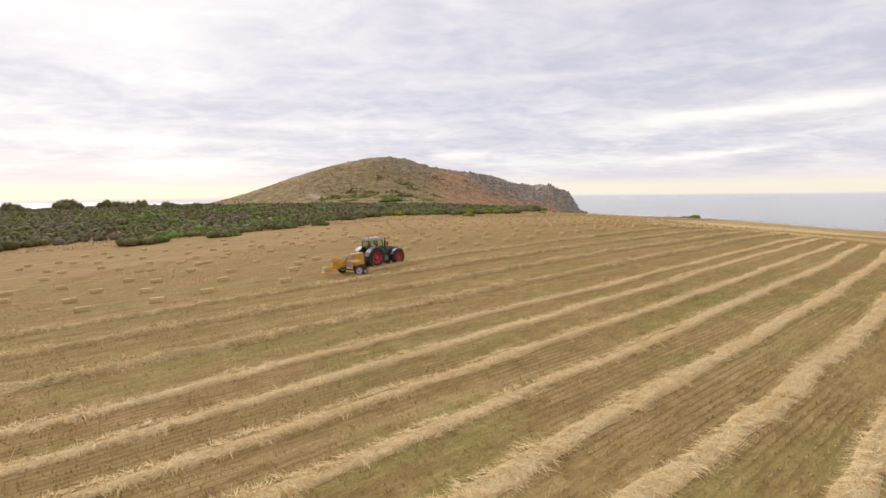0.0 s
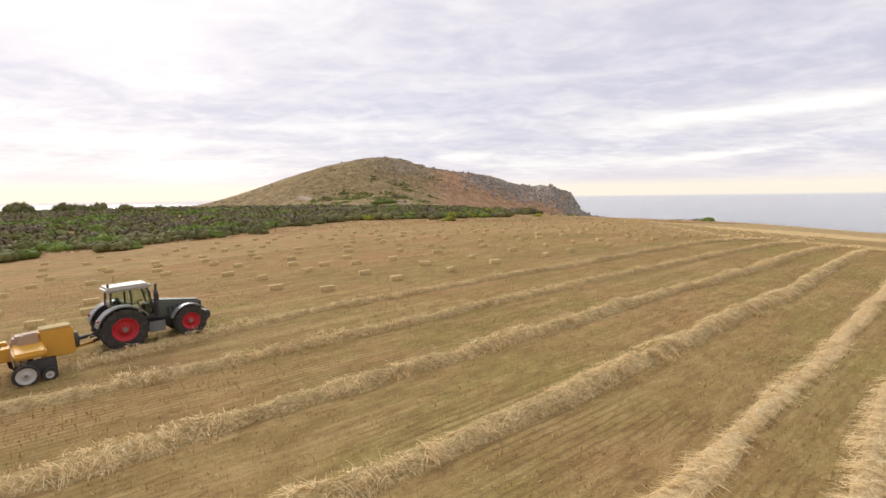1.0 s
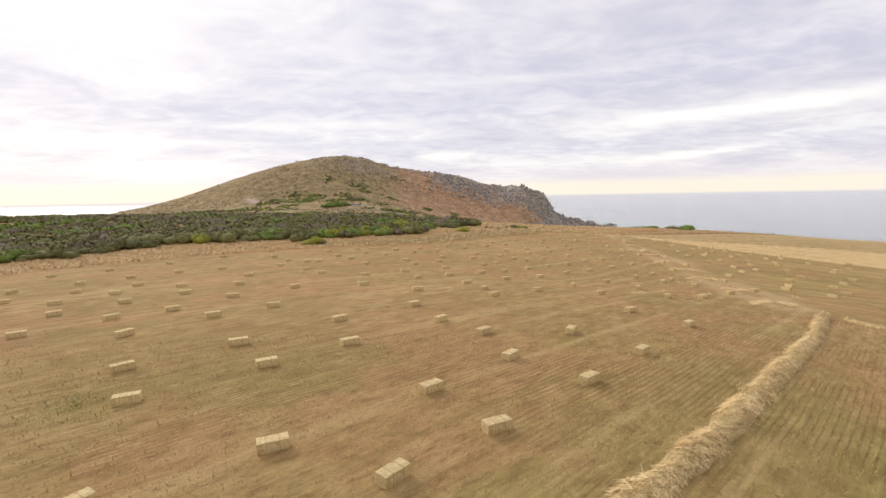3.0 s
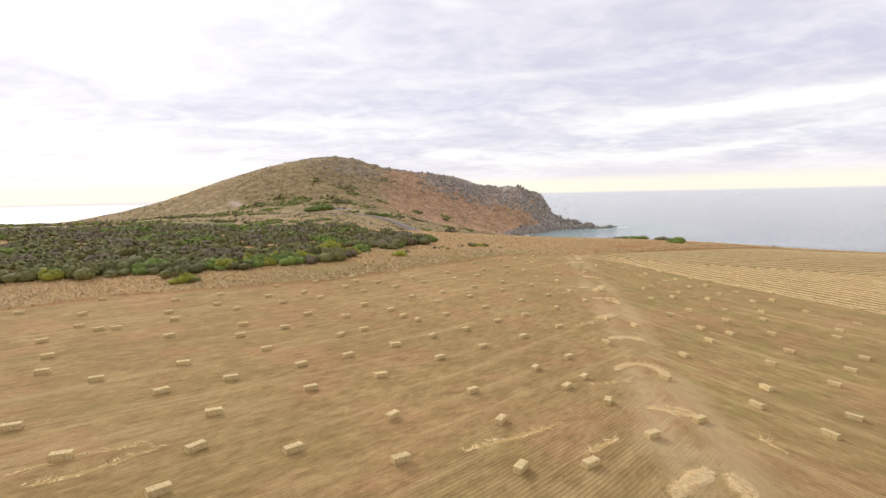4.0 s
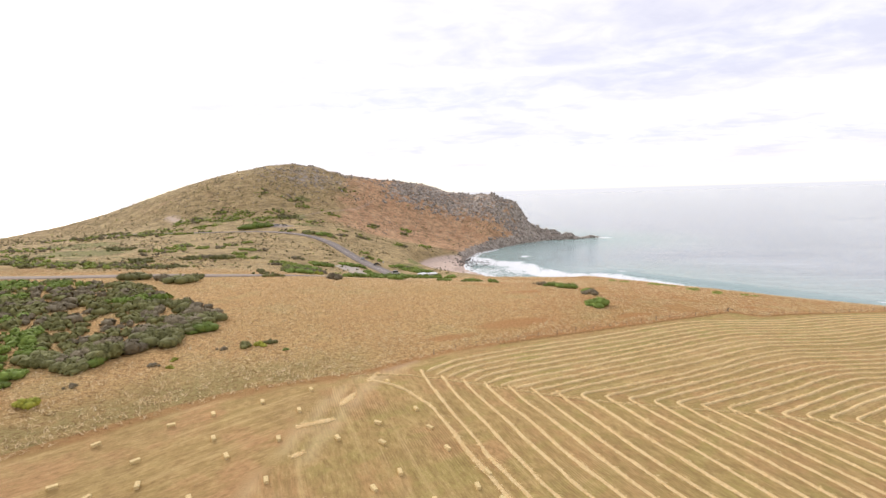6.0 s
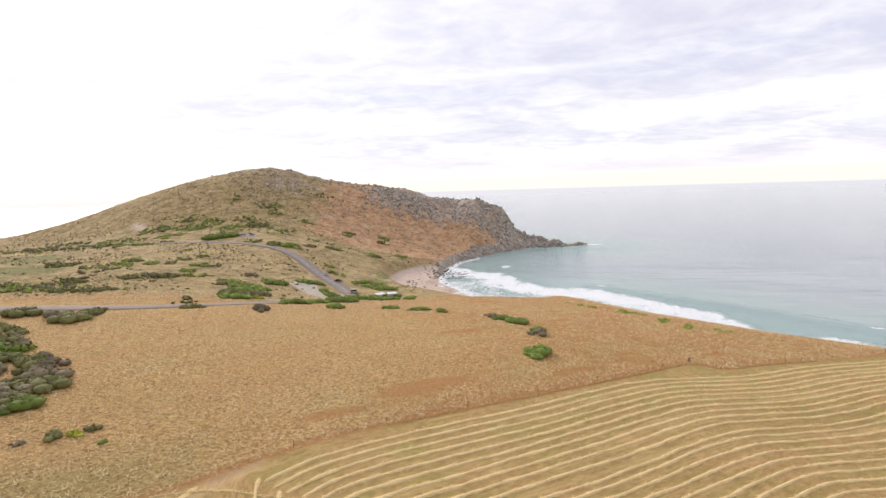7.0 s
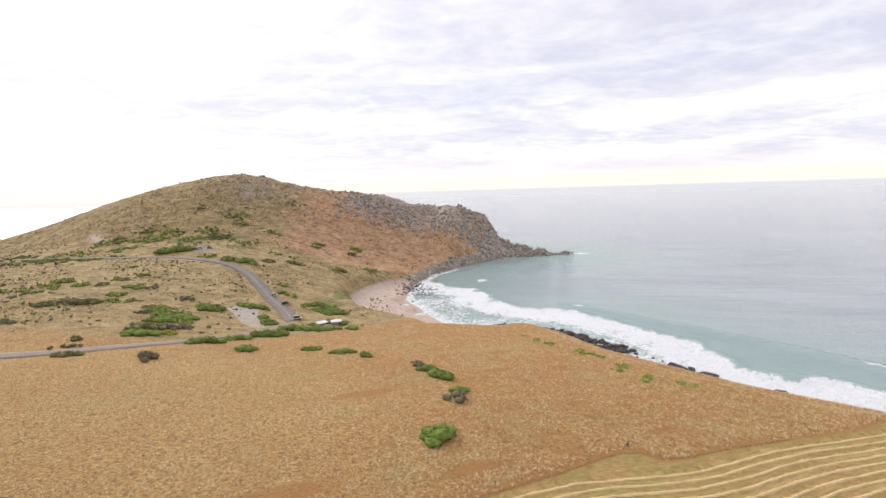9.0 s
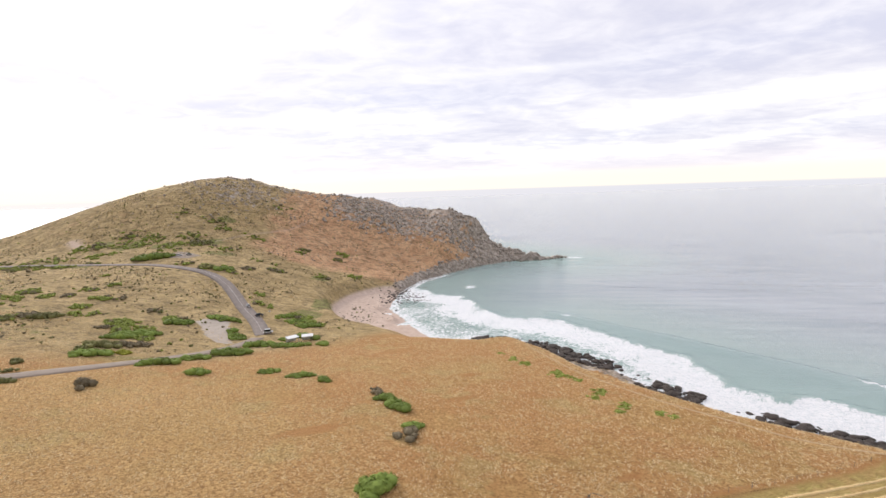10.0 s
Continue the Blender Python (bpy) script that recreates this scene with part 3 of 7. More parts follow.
strip_mask = smooth(np.abs(strip_gap - 1.6) + (bumps(gx, gy, 7, 2) - 0.5) * 2.2, 1.4, 0.3) * 0.8
trail_gap, _ = line_distance(gx, gy, [(-40, 600), (-19, 627), (10, 660), (24, 690)])
track_mask = np.maximum(strip_mask * mown_mask, smooth(trail_gap, 1.8, 0.6) * 0.35)
track_mask = np.maximum(track_mask, np.maximum(smooth(scar_gap, 6, 2), smooth(lane_gap, 3.5, 1.5)))
zone = np.stack([mown_mask, np.maximum(beach_mask, track_mask * 0.8), rockiness(gx, gy, gs) * (1 - beach_mask), hill_mask], -1)
layer = ground.data.color_attributes.new("zone", "FLOAT_COLOR", "POINT")
layer.data.foreach_set("color", zone.astype(np.float32).ravel())

# how the mown field lies: across and along the rows, how moist, and the rough margin
rough_mask = smooth(edge_gap + wobble * 2, 20, 6) * smooth(gx, 0, 30) * smooth(gx, 96, 74) * smooth(gy, 150, 175)
across = gy - row_slope(gx)
along = gx * 1.2 + gy * 0.6
east = smooth(gx - 0.17 * (gy - 130) + (bumps(gx, gy, 12, 2) - 0.5) * 4, 66, 72)
round_gap, round_run = line_distance(gx, gy, curve_line(NEAR_SIDE + [(200, -7), (310, -245)], 4).tolist())
sea_gap, sea_run = line_distance(gx, gy, curve_line(SEA_SIDE, 4).tolist())
by_sea = (gx > 96) & (gy > np.interp(gx, TURNS[:, 0], TURNS[:, 1]) + 0.09 * (gx - 95.7))
round_gap, round_run = np.where(by_sea, sea_gap, round_gap), np.where(by_sea, sea_run, round_run)
across, along = np.where(east > 0.5, round_gap, across), np.where(east > 0.5, round_run, along)
moist = 0.25 + 0.75 * smooth(gy - 0.25 * gx + (bumps(gx, gy, 40, 3) - 0.5) * 50, 100, 50)
moist = np.maximum(moist, 1.45 * smooth(gy - row_slope(gx) + (bumps(gx, gy, 18, 3) - 0.5) * 16, 30, 18) * smooth(gx, 62, 50))
moist = np.maximum(moist, 0.7 * east)
moist = np.maximum(moist, 1.1 * by_sea * smooth(sea_gap + (bumps(gx, gy, 14, 2) - 0.5) * 20, 30, 10))
lay = np.stack([across, along, moist, rough_mask], -1)
layer = ground.data.color_attributes.new("lay", "FLOAT_COLOR", "POINT")
layer.data.foreach_set("color", lay.astype(np.float32).ravel())

# low herbs between the roads and below the summit: place, breadth, depth
HERBS = [
    (-62, 556, 14, 9), (-37, 604, 10, 8), (-70, 591, 14, 9), (-145, 546, 22, 10), (-105, 536, 18, 6), (-102, 596, 14, 12), (-129, 602, 10, 9), (65, 641, 5, 4), (34, 630, 5, 4), (34, 552, 7, 5), (3, 529, 12, 4),
    (78, 462, 10, 18), (80, 500, 6, 24), (-110, 420, 26, 20), (-150, 470, 30, 24), (-170, 380, 30, 14), (-90, 372, 22, 9), (-43, 647, 10, 7), (50, 356, 14, 9), (44, 428, 9, 6), (-20, 575, 14, 8), (62, 560, 8, 8),
]
herb_mask = 0.22 + 0 * gx
for cx, cy, wx, wy in HERBS:
    herb_mask = np.maximum(herb_mask, 1.05 * np.exp(-(((gx - cx) / wx) ** 2 + ((gy - cy) / wy) ** 2) * 0.8))
herb_mask = np.maximum(herb_mask, 0.48 * smooth(gx, 60, -40) * smooth(gy, 480, 400))
ochre_mask = np.clip(0.85 * smooth(gx, -30, 40) * smooth(gy, 575, 615) + 0.22 * smooth(gy, 560, 640), 0, 1)


def bare_soil(x, y):
    """Patches where the reddish earth shows through the thin grass."""
    most = 0 * x
    for cx, cy, wx, wy in ((118, 256, 12, 4.5), (102, 243, 7, 2.5), (152, 266.6, 7, 2.4), (162.5, 323.5, 5, 2.2), (166.5, 349, 5, 2.4), (128, 300, 9, 3), (194, 285, 4, 1.5)):
        most = np.maximum(most, np.exp(-(((x - cx) / wx) ** 2 + ((y - cy - (x - cx) * 0.45) / wy) ** 2)))
    return most


soil_edge_mask = bare_soil(gx, gy)
# the shadow of the mown edge is painted in here, as a brown strip
soil_edge_mask = np.maximum(soil_edge_mask, 1.0 * smooth(np.abs(edge_gap - 0.8), 1.9, 0.4) * smooth(gx, -40, 10))
pale_mask = smooth(gx + (bumps(gx, gy, 30, 3) - 0.5) * 60, 150, 90) * smooth(gy, 345, 320)
tint = np.stack([herb_mask, ochre_mask, soil_edge_mask, pale_mask], -1)
layer = ground.data.color_attributes.new("tint", "FLOAT_COLOR", "POINT")
layer.data.foreach_set("color", tint.astype(np.float32).ravel())

# ---- the sea ----
SX = stops((-4300, -700, 120), (-700, 90, 30), (90, 420, 2.6), (420, 900, 16), (900, 4900, 125))
SY = stops((-700, 280, 40), (280, 790, 2.8), (790, 1300, 16), (1300, 4900, 120))
sx, sy = np.meshgrid(SX, SY, indexing="ij")
off = -shore(sx, sy)
far_out = np.hypot(sx - 80, sy - 100)
sz = 6 * smooth(far_out, 1500, 4900)
surf_noise = (bumps(sx, sy, 40, 3) - 0.5)
# the outer edge of the broken water, the green wave behind it, and the land side that closes the ring
BREAKERS = [(122, 612), (149, 572), (173, 560), (188, 518), (199, 496), (229, 488), (245, 464), (256, 436), (269, 422), (272, 399), (271, 383), (278, 374), (284, 364), (294, 372), (305, 367), (310, 352), (332, 318), (352, 262), (366, 100), (376, -200)]
ROLLER = [(228, 505), (257, 471), (269, 457), (285, 440), (297, 422), (308, 409), (318, 396), (328, 381), (345, 350)]
breaker_gap, _ = line_distance(sx, sy, curve_line(BREAKERS, 4).tolist())
broken = np.where(inside(sx, sy, BREAKERS + [(300, -200), (200, 300), (60, 480), (60, 612)]), breaker_gap, -breaker_gap) + surf_noise * 10 + (bumps(sx, sy, 11, 3, 0.6) - 0.5) * 13
roller_gap, _ = line_distance(sx, sy, curve_line(ROLLER, 4).tolist())
swell = np.sin(off / 9.5 + surf_noise * 5) * 0.28 * smooth(off, 120, 30)
roller = np.exp(-(((roller_gap + surf_noise * 3) / 2.6) ** 2)) * 1.1 + np.exp(-((broken / 3.2) ** 2)) * 0.9
sz = sz + (swell + roller) * smooth(off, 0, 12)
sea = put_mesh("water", np.stack([sx, sy, sz], -1).reshape(-1, 3), grid_faces(len(SX), len(SY)), SEA, smooth=True)
tagged(sea, "grey-green sea with white surf breaking along the bay", "sea", kind="structure")
crest_band = smooth(broken, -2, 3) * smooth(broken, 34, 18)
foam = smooth(broken, -5, 6) * (0.36 + 0.40 * bumps(sx + 300, sy, 18, 4, 0.6)) + crest_band * (0.10 + 0.5 * bumps(sx, sy + 90, 14, 3, 0.6))
foam = np.maximum(foam, smooth(off, 13, 3) * 0.75 * smooth(sy, 700, 640))
foam = np.maximum(foam, 0.9 * smooth(np.abs(roller_gap - 1), 2.2, 0.6) * smooth(bumps(sx, sy, 15, 2), 0.62, 0.74))
foam = foam * smooth(far_out, 900, 760)
tip = np.exp(-(((sx - 306) / 16) ** 2 + ((sy - 745) / 7) ** 2)) * 0.9 + np.exp(-(((sx - 180) / 7) ** 2 + ((sy - 597) / 9) ** 2)) * 0.9
shallow = smooth(off, 190, 5) * 0.9
water = np.stack([np.maximum(foam, tip), shallow, 0 * foam, 0 * foam + 1], -1)
layer = sea.data.color_attributes.new("surf", "FLOAT_COLOR", "POINT")
layer.data.foreach_set("color", water.astype(np.float32).ravel())


# ---- roads ----
def ribbon(name, line, width, lift, mat, label, category="road", rise=None, parent=None):
    line = np.asarray(line, float)
    way_on = np.gradient(line, axis=0)
    way_on /= np.hypot(*way_on.T)[:, None]
    side = np.stack([-way_on[:, 1], way_on[:, 0]], 1)
    offs = np.array([-0.5, -0.17, 0.17, 0.5]) * width
    crown = np.array([-0.03, 0.02, 0.02, -0.03])
    z = rise if rise is not None else height(line[:, 0], line[:, 1])
    top = np.stack([np.concatenate([line[:, None] + side[:, None] * offs[None, :, None], (z[:, None] + lift + crown)[..., None]], -1)], 0)[0]
    low = top[:, [0, 3]] - [0, 0, 0.25]
    ring = np.concatenate([low[:, :1], top, low[:, 1:]], 1)
    ob = put_mesh(name, ring.reshape(-1, 3), grid_faces(len(line), 6), mat, parent)
    return tagged(ob, label, category, kind="structure") if parent is None else ob


def road_run(line):
    run = np.r_[0, np.cumsum(np.hypot(*np.diff(line, axis=0).T))]
    return road_height(line, run)


ribbon("road", ROAD_LINE, 6.6, -0.1, DUSTY_ASPHALT, "narrow grey asphalt road along the slope", rise=road_run(ROAD_LINE))
upper_road = ribbon("road", UPPER_LINE, 7.5, 0.0, ASPHALT, "grey asphalt road climbing towards the bluff", rise=road_run(UPPER_LINE))
ribbon("centre_line", UPPER_LINE[2:46], 0.16, 0.035, WHITE_LINE, "", rise=road_run(UPPER_LINE)[2:46], parent=upper_road)


ribbon("path", curve_line(FOOTPATH, 1.5), 0.85, 0.05, DUST, "narrow trodden footpath along the brow above the shore", "path")


# ---- windrows ----
rng = np.random.default_rng(7)


def mound(line, width, tall, seed):
    """The heaped body of a windrow along a line: verts and quads."""
    n = len(line)
    way_on = np.gradient(line, axis=0)
    way_on /= np.hypot(*way_on.T)[:, None] + 1e-9
    side = np.stack([-way_on[:, 1], way_on[:, 0]], 1)
    sway = (bumps(line[:, 0] + seed, line[:, 1], 5, 3) - 0.5) * 0.5
    across = np.linspace(-1, 1, 9)
    breadth = width * (0.42 + 1.0 * bumps(line[:, 0], line[:, 1] + seed, 1.6, 3))
    run = np.r_[0, np.cumsum(np.hypot(*np.diff(line, axis=0).T))]
    taper = np.sqrt(np.clip(np.minimum(run, run[-1] - run) / 0.9, 0.02, 1))
    breadth, tall = breadth * taper, tall * taper[:, None]
    pts = line[:, None] + side[:, None] * (across[None, :, None] * breadth[:, None, None] / 2 + sway[:, None, None])
    lump = 0.2 + 1.5 * bumps(pts[..., 0] + seed, pts[..., 1], 0.9, 3, 0.65)
    rise = tall * np.clip(1 - np.abs(across) ** 1.7, 0, 1)[None] * lump
    z = height(pts[..., 0], pts[..., 1]) + rise - 0.06 * (np.abs(across) > 0.99)
    return np.concatenate([pts, z[..., None]], -1).reshape(-1, 3), grid_faces(n, 9), side


def blades(x, y, z, length, width, lean, turn):
    """Bent stalks, two triangles each."""
    n = len(x)
    ca, sa = np.cos(turn), np.sin(turn)
    flat = np.cos(lean) * length
    tip = np.stack([x + ca * flat, y + sa * flat, z + np.sin(lean) * length], 1)
    base = np.stack([x, y, z], 1)
    side = np.stack([-sa * width, ca * width, np.zeros(n)], 1)
    midp = base * 0.5 + tip * 0.5 + np.stack([0 * x, 0 * x, length * 0.07], 1)
    verts = np.stack([base - side, base + side, midp + side * 0.8, tip, midp - side * 0.8], 1).reshape(-1, 3)
    i = np.arange(n)[:, None] * 5
    tris = np.concatenate([i + [0, 1, 2], i + [0, 2, 4], i + [4, 2, 3]], 0)
    return verts, tris


def spears(x, y, z, length, width, lean, turn):
    """Straight stalks, one triangle each."""
    ca, sa = np.cos(turn), np.sin(turn)
    flat = np.cos(lean) * length
    base = np.stack([x, y, z], 1)
    tip = np.stack([x + ca * flat, y + sa * flat, z + np.sin(lean) * length], 1)
    side = np.stack([-sa * width, ca * width, 0 * x], 1)
    return np.stack([base - side, base + side, tip], 1).reshape(-1, 3), np.arange(3 * len(x)).reshape(-1, 3)


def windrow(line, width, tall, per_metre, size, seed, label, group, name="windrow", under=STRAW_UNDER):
    """A heap of cut hay along a line, thatched with stalks that droop from its crest."""
    line = np.asarray(line, float)
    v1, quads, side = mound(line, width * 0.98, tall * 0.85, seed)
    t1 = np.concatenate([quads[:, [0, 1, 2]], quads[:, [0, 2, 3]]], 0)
    run = np.r_[0, np.cumsum(np.hypot(*np.diff(line, axis=0).T))]
    # stalks hang in locks, each lock with its own lie
    locks = max(8, int(run[-1] * (44 if per_metre > 60 else 7)))
    count = int(run[-1] * per_metre)
    lock = rng.integers(0, locks, count)
    lock_at, lock_u = rng.uniform(0, run[-1], locks), rng.uniform(-1.0, 1.0, locks)
    lock_turn, lock_rise = rng.normal(0.2, 0.55, locks), rng.uniform(-0.06, 0.08, locks)
    at = np.clip(lock_at[lock] + rng.normal(0, 0.07, count), 0, run[-1])
    px, py = np.interp(at, run, line[:, 0]), np.interp(at, run, line[:, 1])
    near = (px > -26) | (rng.random(count) < 0.3)
    at, px, py, count, lock = at[near], px[near], py[near], int(near.sum()), lock[near]
    nx, ny = np.interp(at, run, side[:, 0]), np.interp(at, run, side[:, 1])
    u = np.clip(lock_u[lock] + rng.normal(0, 0.10, count), -1.2, 1.2)
    sway = (bumps(px + seed, py, 5, 3) - 0.5) * 0.5
    thick = np.clip((bumps(px + seed, py - seed, 1.7, 3) - 0.28) / 0.44, 0, 1.1)
    half = width / 2 * (0.5 + 0.6 * thick) * np.sqrt(np.clip(np.minimum(at, run[-1] - at) / 0.9, 0.02, 1))
    px, py = px + nx * (u * half + sway), py + ny * (u * half + sway)
    z = height(px, py) + tall * np.clip(1 - np.abs(u) ** 1.8, 0.05, 1) * (0.55 + 0.85 * thick) + lock_rise[lock] + rng.uniform(-0.02, 0.04, count)
    outward = np.where(lock_u[lock] > 0, 0.0, math.pi)
    turn = np.arctan2(ny, nx) + outward + lock_turn[lock] + rng.normal(0, 0.28, count)
    wild = rng.random(count) < 0.035
    lean = np.where(wild, rng.normal(0.3, 0.35, count), (-0.28 - 0.45 * np.abs(u)) * min(1.0, tall / 0.25) + rng.normal(0.06, 0.16, count))
    long, thin = rng.uniform(0.6, 1.4, count) * size, rng.uniform(0.6, 1.3, count) * (size * 0.017 + 0.002) * (1.0 if per_metre > 60 else 1.7)
    bent = rng.random(count) < (0.3 if per_metre > 60 else 0.0)
    pick_out = lambda m: tuple(q[m] for q in (px, py, z, long, thin, lean, turn))  # noqa: E731
    v2, t2 = spears(*pick_out(~bent))
    if bent.any():
        v3, t3 = blades(*pick_out(bent))
        v2, t2 = np.concatenate([v2, v3]), np.concatenate([t2, t3 + len(v2)])
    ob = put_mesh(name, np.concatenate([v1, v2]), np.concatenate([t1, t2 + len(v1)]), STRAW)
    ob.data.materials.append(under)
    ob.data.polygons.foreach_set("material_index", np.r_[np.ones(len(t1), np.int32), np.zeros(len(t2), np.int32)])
    return tagged(ob, label, name.replace("_", " "), group)


# long rows: start across the field, drift along it, breadth, height; the far ones hold two swaths raked together
LONG_ROWS = [
    (-3.6, 0.03, 0.78, 0.09), (-0.1, 0.03, 0.8, 0.09), (3.3, 0.03, 0.85, 0.09), (6.75, 0.03, 0.98, 0.09), (10.1, 0.045, 0.95, 0.10), (14.0, 0.05, 0.95, 0.11), (17.5, 0.055, 0.9, 0.12),
    (21.3, 0.07, 0.9, 0.13), (24.8, 0.06, 0.9, 0.14), (31.0, 0.045, 1.5, 0.31), (38.0, 0.015, 1.4, 0.32), (45.2, 0.0, 1.3, 0.32), (52.5, 0.0, 1.25, 0.31),
]
for k, (y0, drift, broad, tall) in enumerate(LONG_ROWS):
    x = np.arange(-80 if y0 < 50 else -7.9, 63 + 0.35 * (k - 8), 0.3)
    x = x[row_slope(x) + y0 > -45]
    line = np.stack([x, y0 + drift * x + row_slope(x) + (bumps(x, x * 0 + 9 * k, 11, 2) - 0.5) * 0.8], 1)
    if y0 > 50:  # the row that is being taken up
        line[:, 1] -= 0.36 * np.maximum(0, -x - 0.5)
    raked = y0 > 28
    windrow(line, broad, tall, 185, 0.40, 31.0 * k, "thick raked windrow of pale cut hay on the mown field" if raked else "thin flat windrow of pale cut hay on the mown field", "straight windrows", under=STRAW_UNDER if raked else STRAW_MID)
for k, off_x in enumerate((66.5, 70.5, 74.5)):
    y = np.arange(20, 108 - 2 * k, 0.4)
    line = np.stack([off_x - (y - 100) * 0.12 + (bumps(y, y * 0 + 5 * k, 12, 2) - 0.5), y], 1)
    windrow(line, 1.1, 0.26, 40, 0.46, 400 + k, "windrow of pale hay along the headland of the field", "headland windrows")

# windrows of the coastal field: laid in rounds, each turning sharply at the diagonal


def offset(line, gap):
    line = curve_line(line, 1.2)
    way_on = np.gradient(line, axis=0)
    way_on /= np.hypot(*way_on.T)[:, None]
    return line + np.stack([way_on[:, 1], -way_on[:, 0]], 1) * gap


turn_x = 95.7 + 3.76 * np.arange(33)
turn_y = np.interp(turn_x, TURNS[:, 0], TURNS[:, 1]) + 0.09 * (turn_x - 95.7)
sea_off, near_off = line_distance(turn_x, turn_y, SEA_SIDE)[0], line_distance(turn_x, turn_y, NEAR_SIDE)[0]


def swayed(line, k):
    return line + np.stack([(bumps(line[:, 0] + 60, line[:, 1] + 7 * k, 24, 2) - 0.5) * 0.9, (bumps(line[:, 0], line[:, 1] + 7 * k, 30, 2) - 0.5) * 1.3], 1)


def round_row(line, k, broad=0.72):
    windrow(curve_line(swayed(line, k), 0.5), broad, 0.21, 28, 0.46, 900 + 13 * k, "curving windrow of pale hay above the sea", "curving windrows", under=STRAW_MID)


def sea_leg(gap, from_x):
    line = offset(SEA_SIDE, gap)
    return line[line[:, 0] > from_x]


def near_leg(gap, to_y):
    line = offset(NEAR_SIDE, -gap)
    return line[line[:, 1] < to_y][::-1]


# the outer rounds lie closer together along the sea than along the land
for j in range(10):
    gap = 1.1 + 2.15 * j
    from_x = float(np.interp(gap, sea_off[:9], turn_x[:9]))
    start = np.array([[from_x, np.interp(from_x, turn_x, turn_y)]])
    round_row(np.vstack([start, sea_leg(gap, from_x + 2.0)]), j, 0.85)
for k in range(7):
    round_row(np.vstack([near_leg(near_off[k], turn_y[k] - 1.0), [[turn_x[k], turn_y[k] + 0.6]]]), 10 + k, 0.68)
for k in range(7, 32):
    kink = np.array([[turn_x[k], turn_y[k]]])
    round_row(np.vstack([near_leg(near_off[k], turn_y[k] - 0.8), kink, sea_leg(sea_off[k], turn_x[k] + 1.5)]), 10 + k)
outer = offset(NEAR_SIDE, 2.2)
outer = np.vstack([outer[outer[:, 1] < 209][::-1], [(96, 210.5), (94.2, 213.0), (91.5, 215.4), (87, 216.8)]])
windrow(curve_line(outer, 0.5), 0.75, 0.21, 30, 0.48, 777, "curving windrow of pale hay above the sea", "curving windrows", under=STRAW_MID)
# the swath raked along the diagonal where the rounds turn
windrow(curve_line([(84, 217.5), (90, 219.5), (97, 219.6), (105, 217.6), (119, 213.1), (135, 211.1), (151, 209.4), (185, 206.5)], 0.6), 0.55, 0.14, 22, 0.5, 778, "thin trail of pale hay where the rounds turn", "curving windrows")


# ---- stubble and standing grass ----
def stubble():
    n = 260000
    x = rng.uniform(-45, 75, n)
    depth = rng.random(n) ** 1.5
    y = 4 + depth * 95 + 0.0 * x
    keep = (y < 60 + 0.9 * x + 45)
    x, y = x[keep], y[keep]
    # plants stand in drill rows along the mower's way
    base = y - row_slope(x)
    y = y + (np.round(base / 0.34) * 0.34 - base) * 0.8
    m = len(x)
    z = height(x, y)
    v, t = spears(x, y, z - 0.01, rng.uniform(0.07, 0.20, m), 0.015 + 0 * x, rng.uniform(0.4, 1.5, m), rng.uniform(0, 6.3, m))
    few = rng.random(m) < 0.45
    g = few & (bumps(x, y, 6, 3) > 0.40)
    v2, t2 = spears(x[g], y[g], z[g] - 0.01, rng.uniform(0.08, 0.17, g.sum()), 0.014 + 0 * x[g], rng.uniform(0.8, 1.5, g.sum()), rng.uniform(0, 6.3, g.sum()))
    tagged(put_mesh("stubble", v2, t2, GREEN_STUBBLE), "upright green-brown stubble stems in drill rows", "stubble", kind="stuff")
    ob = put_mesh("stubble", v, t, STUBBLE)
    tagged(ob, "short tan stubble on the mown hayfield", "stubble", kind="stuff")


def standing_grass():
    """Tufts of long dry grass between the field, the thicket and the shore."""
    n = 150000
    x, y = rng.uniform(-90, 270, n), rng.uniform(95, 420, n)
    s = shore(x, y)
    gap, _ = line_distance(x, y, FIELD_EDGE)
    inner = inside(x, y, MOWN)
    r1, _ = line_distance(x, y, ROAD)
    r2, _ = line_distance(x, y, UPPER_ROAD)
    patch = bumps(x, y, 14, 3)
    keep = ~inner & (gap > 0.6) & (s > 5) & (r1 > 4.5) & (r2 > 5) & (patch > 0.30) & (bare_soil(x, y) < rng.uniform(0.25, 0.75, n))
    x, y, gap = x[keep], y[keep], gap[keep]
    m = len(x)
    tall = rng.uniform(0.35, 0.75, m) * (1 + 0.35 * smooth(gap, 16, 3))
    vs, ts, base = [], [], 0
    for k in range(4):
        dx, dy = rng.normal(0, 0.16, m), rng.normal(0, 0.16, m)
        v, t = spears(x + dx, y + dy, height(x + dx, y + dy) - 0.02, tall * rng.uniform(0.7, 1.2, m), 0.06 + 0 * x, rng.uniform(0.12, 0.85, m), rng.uniform(0, 6.3, m))
        vs.append(v), ts.append(t + base)
        base += len(v)
    ob = put_mesh("dry_grass", np.concatenate(vs), np.concatenate(ts), DRY_GRASS)
    tagged(ob, "long golden dry grass on the slope", "grass", kind="stuff")


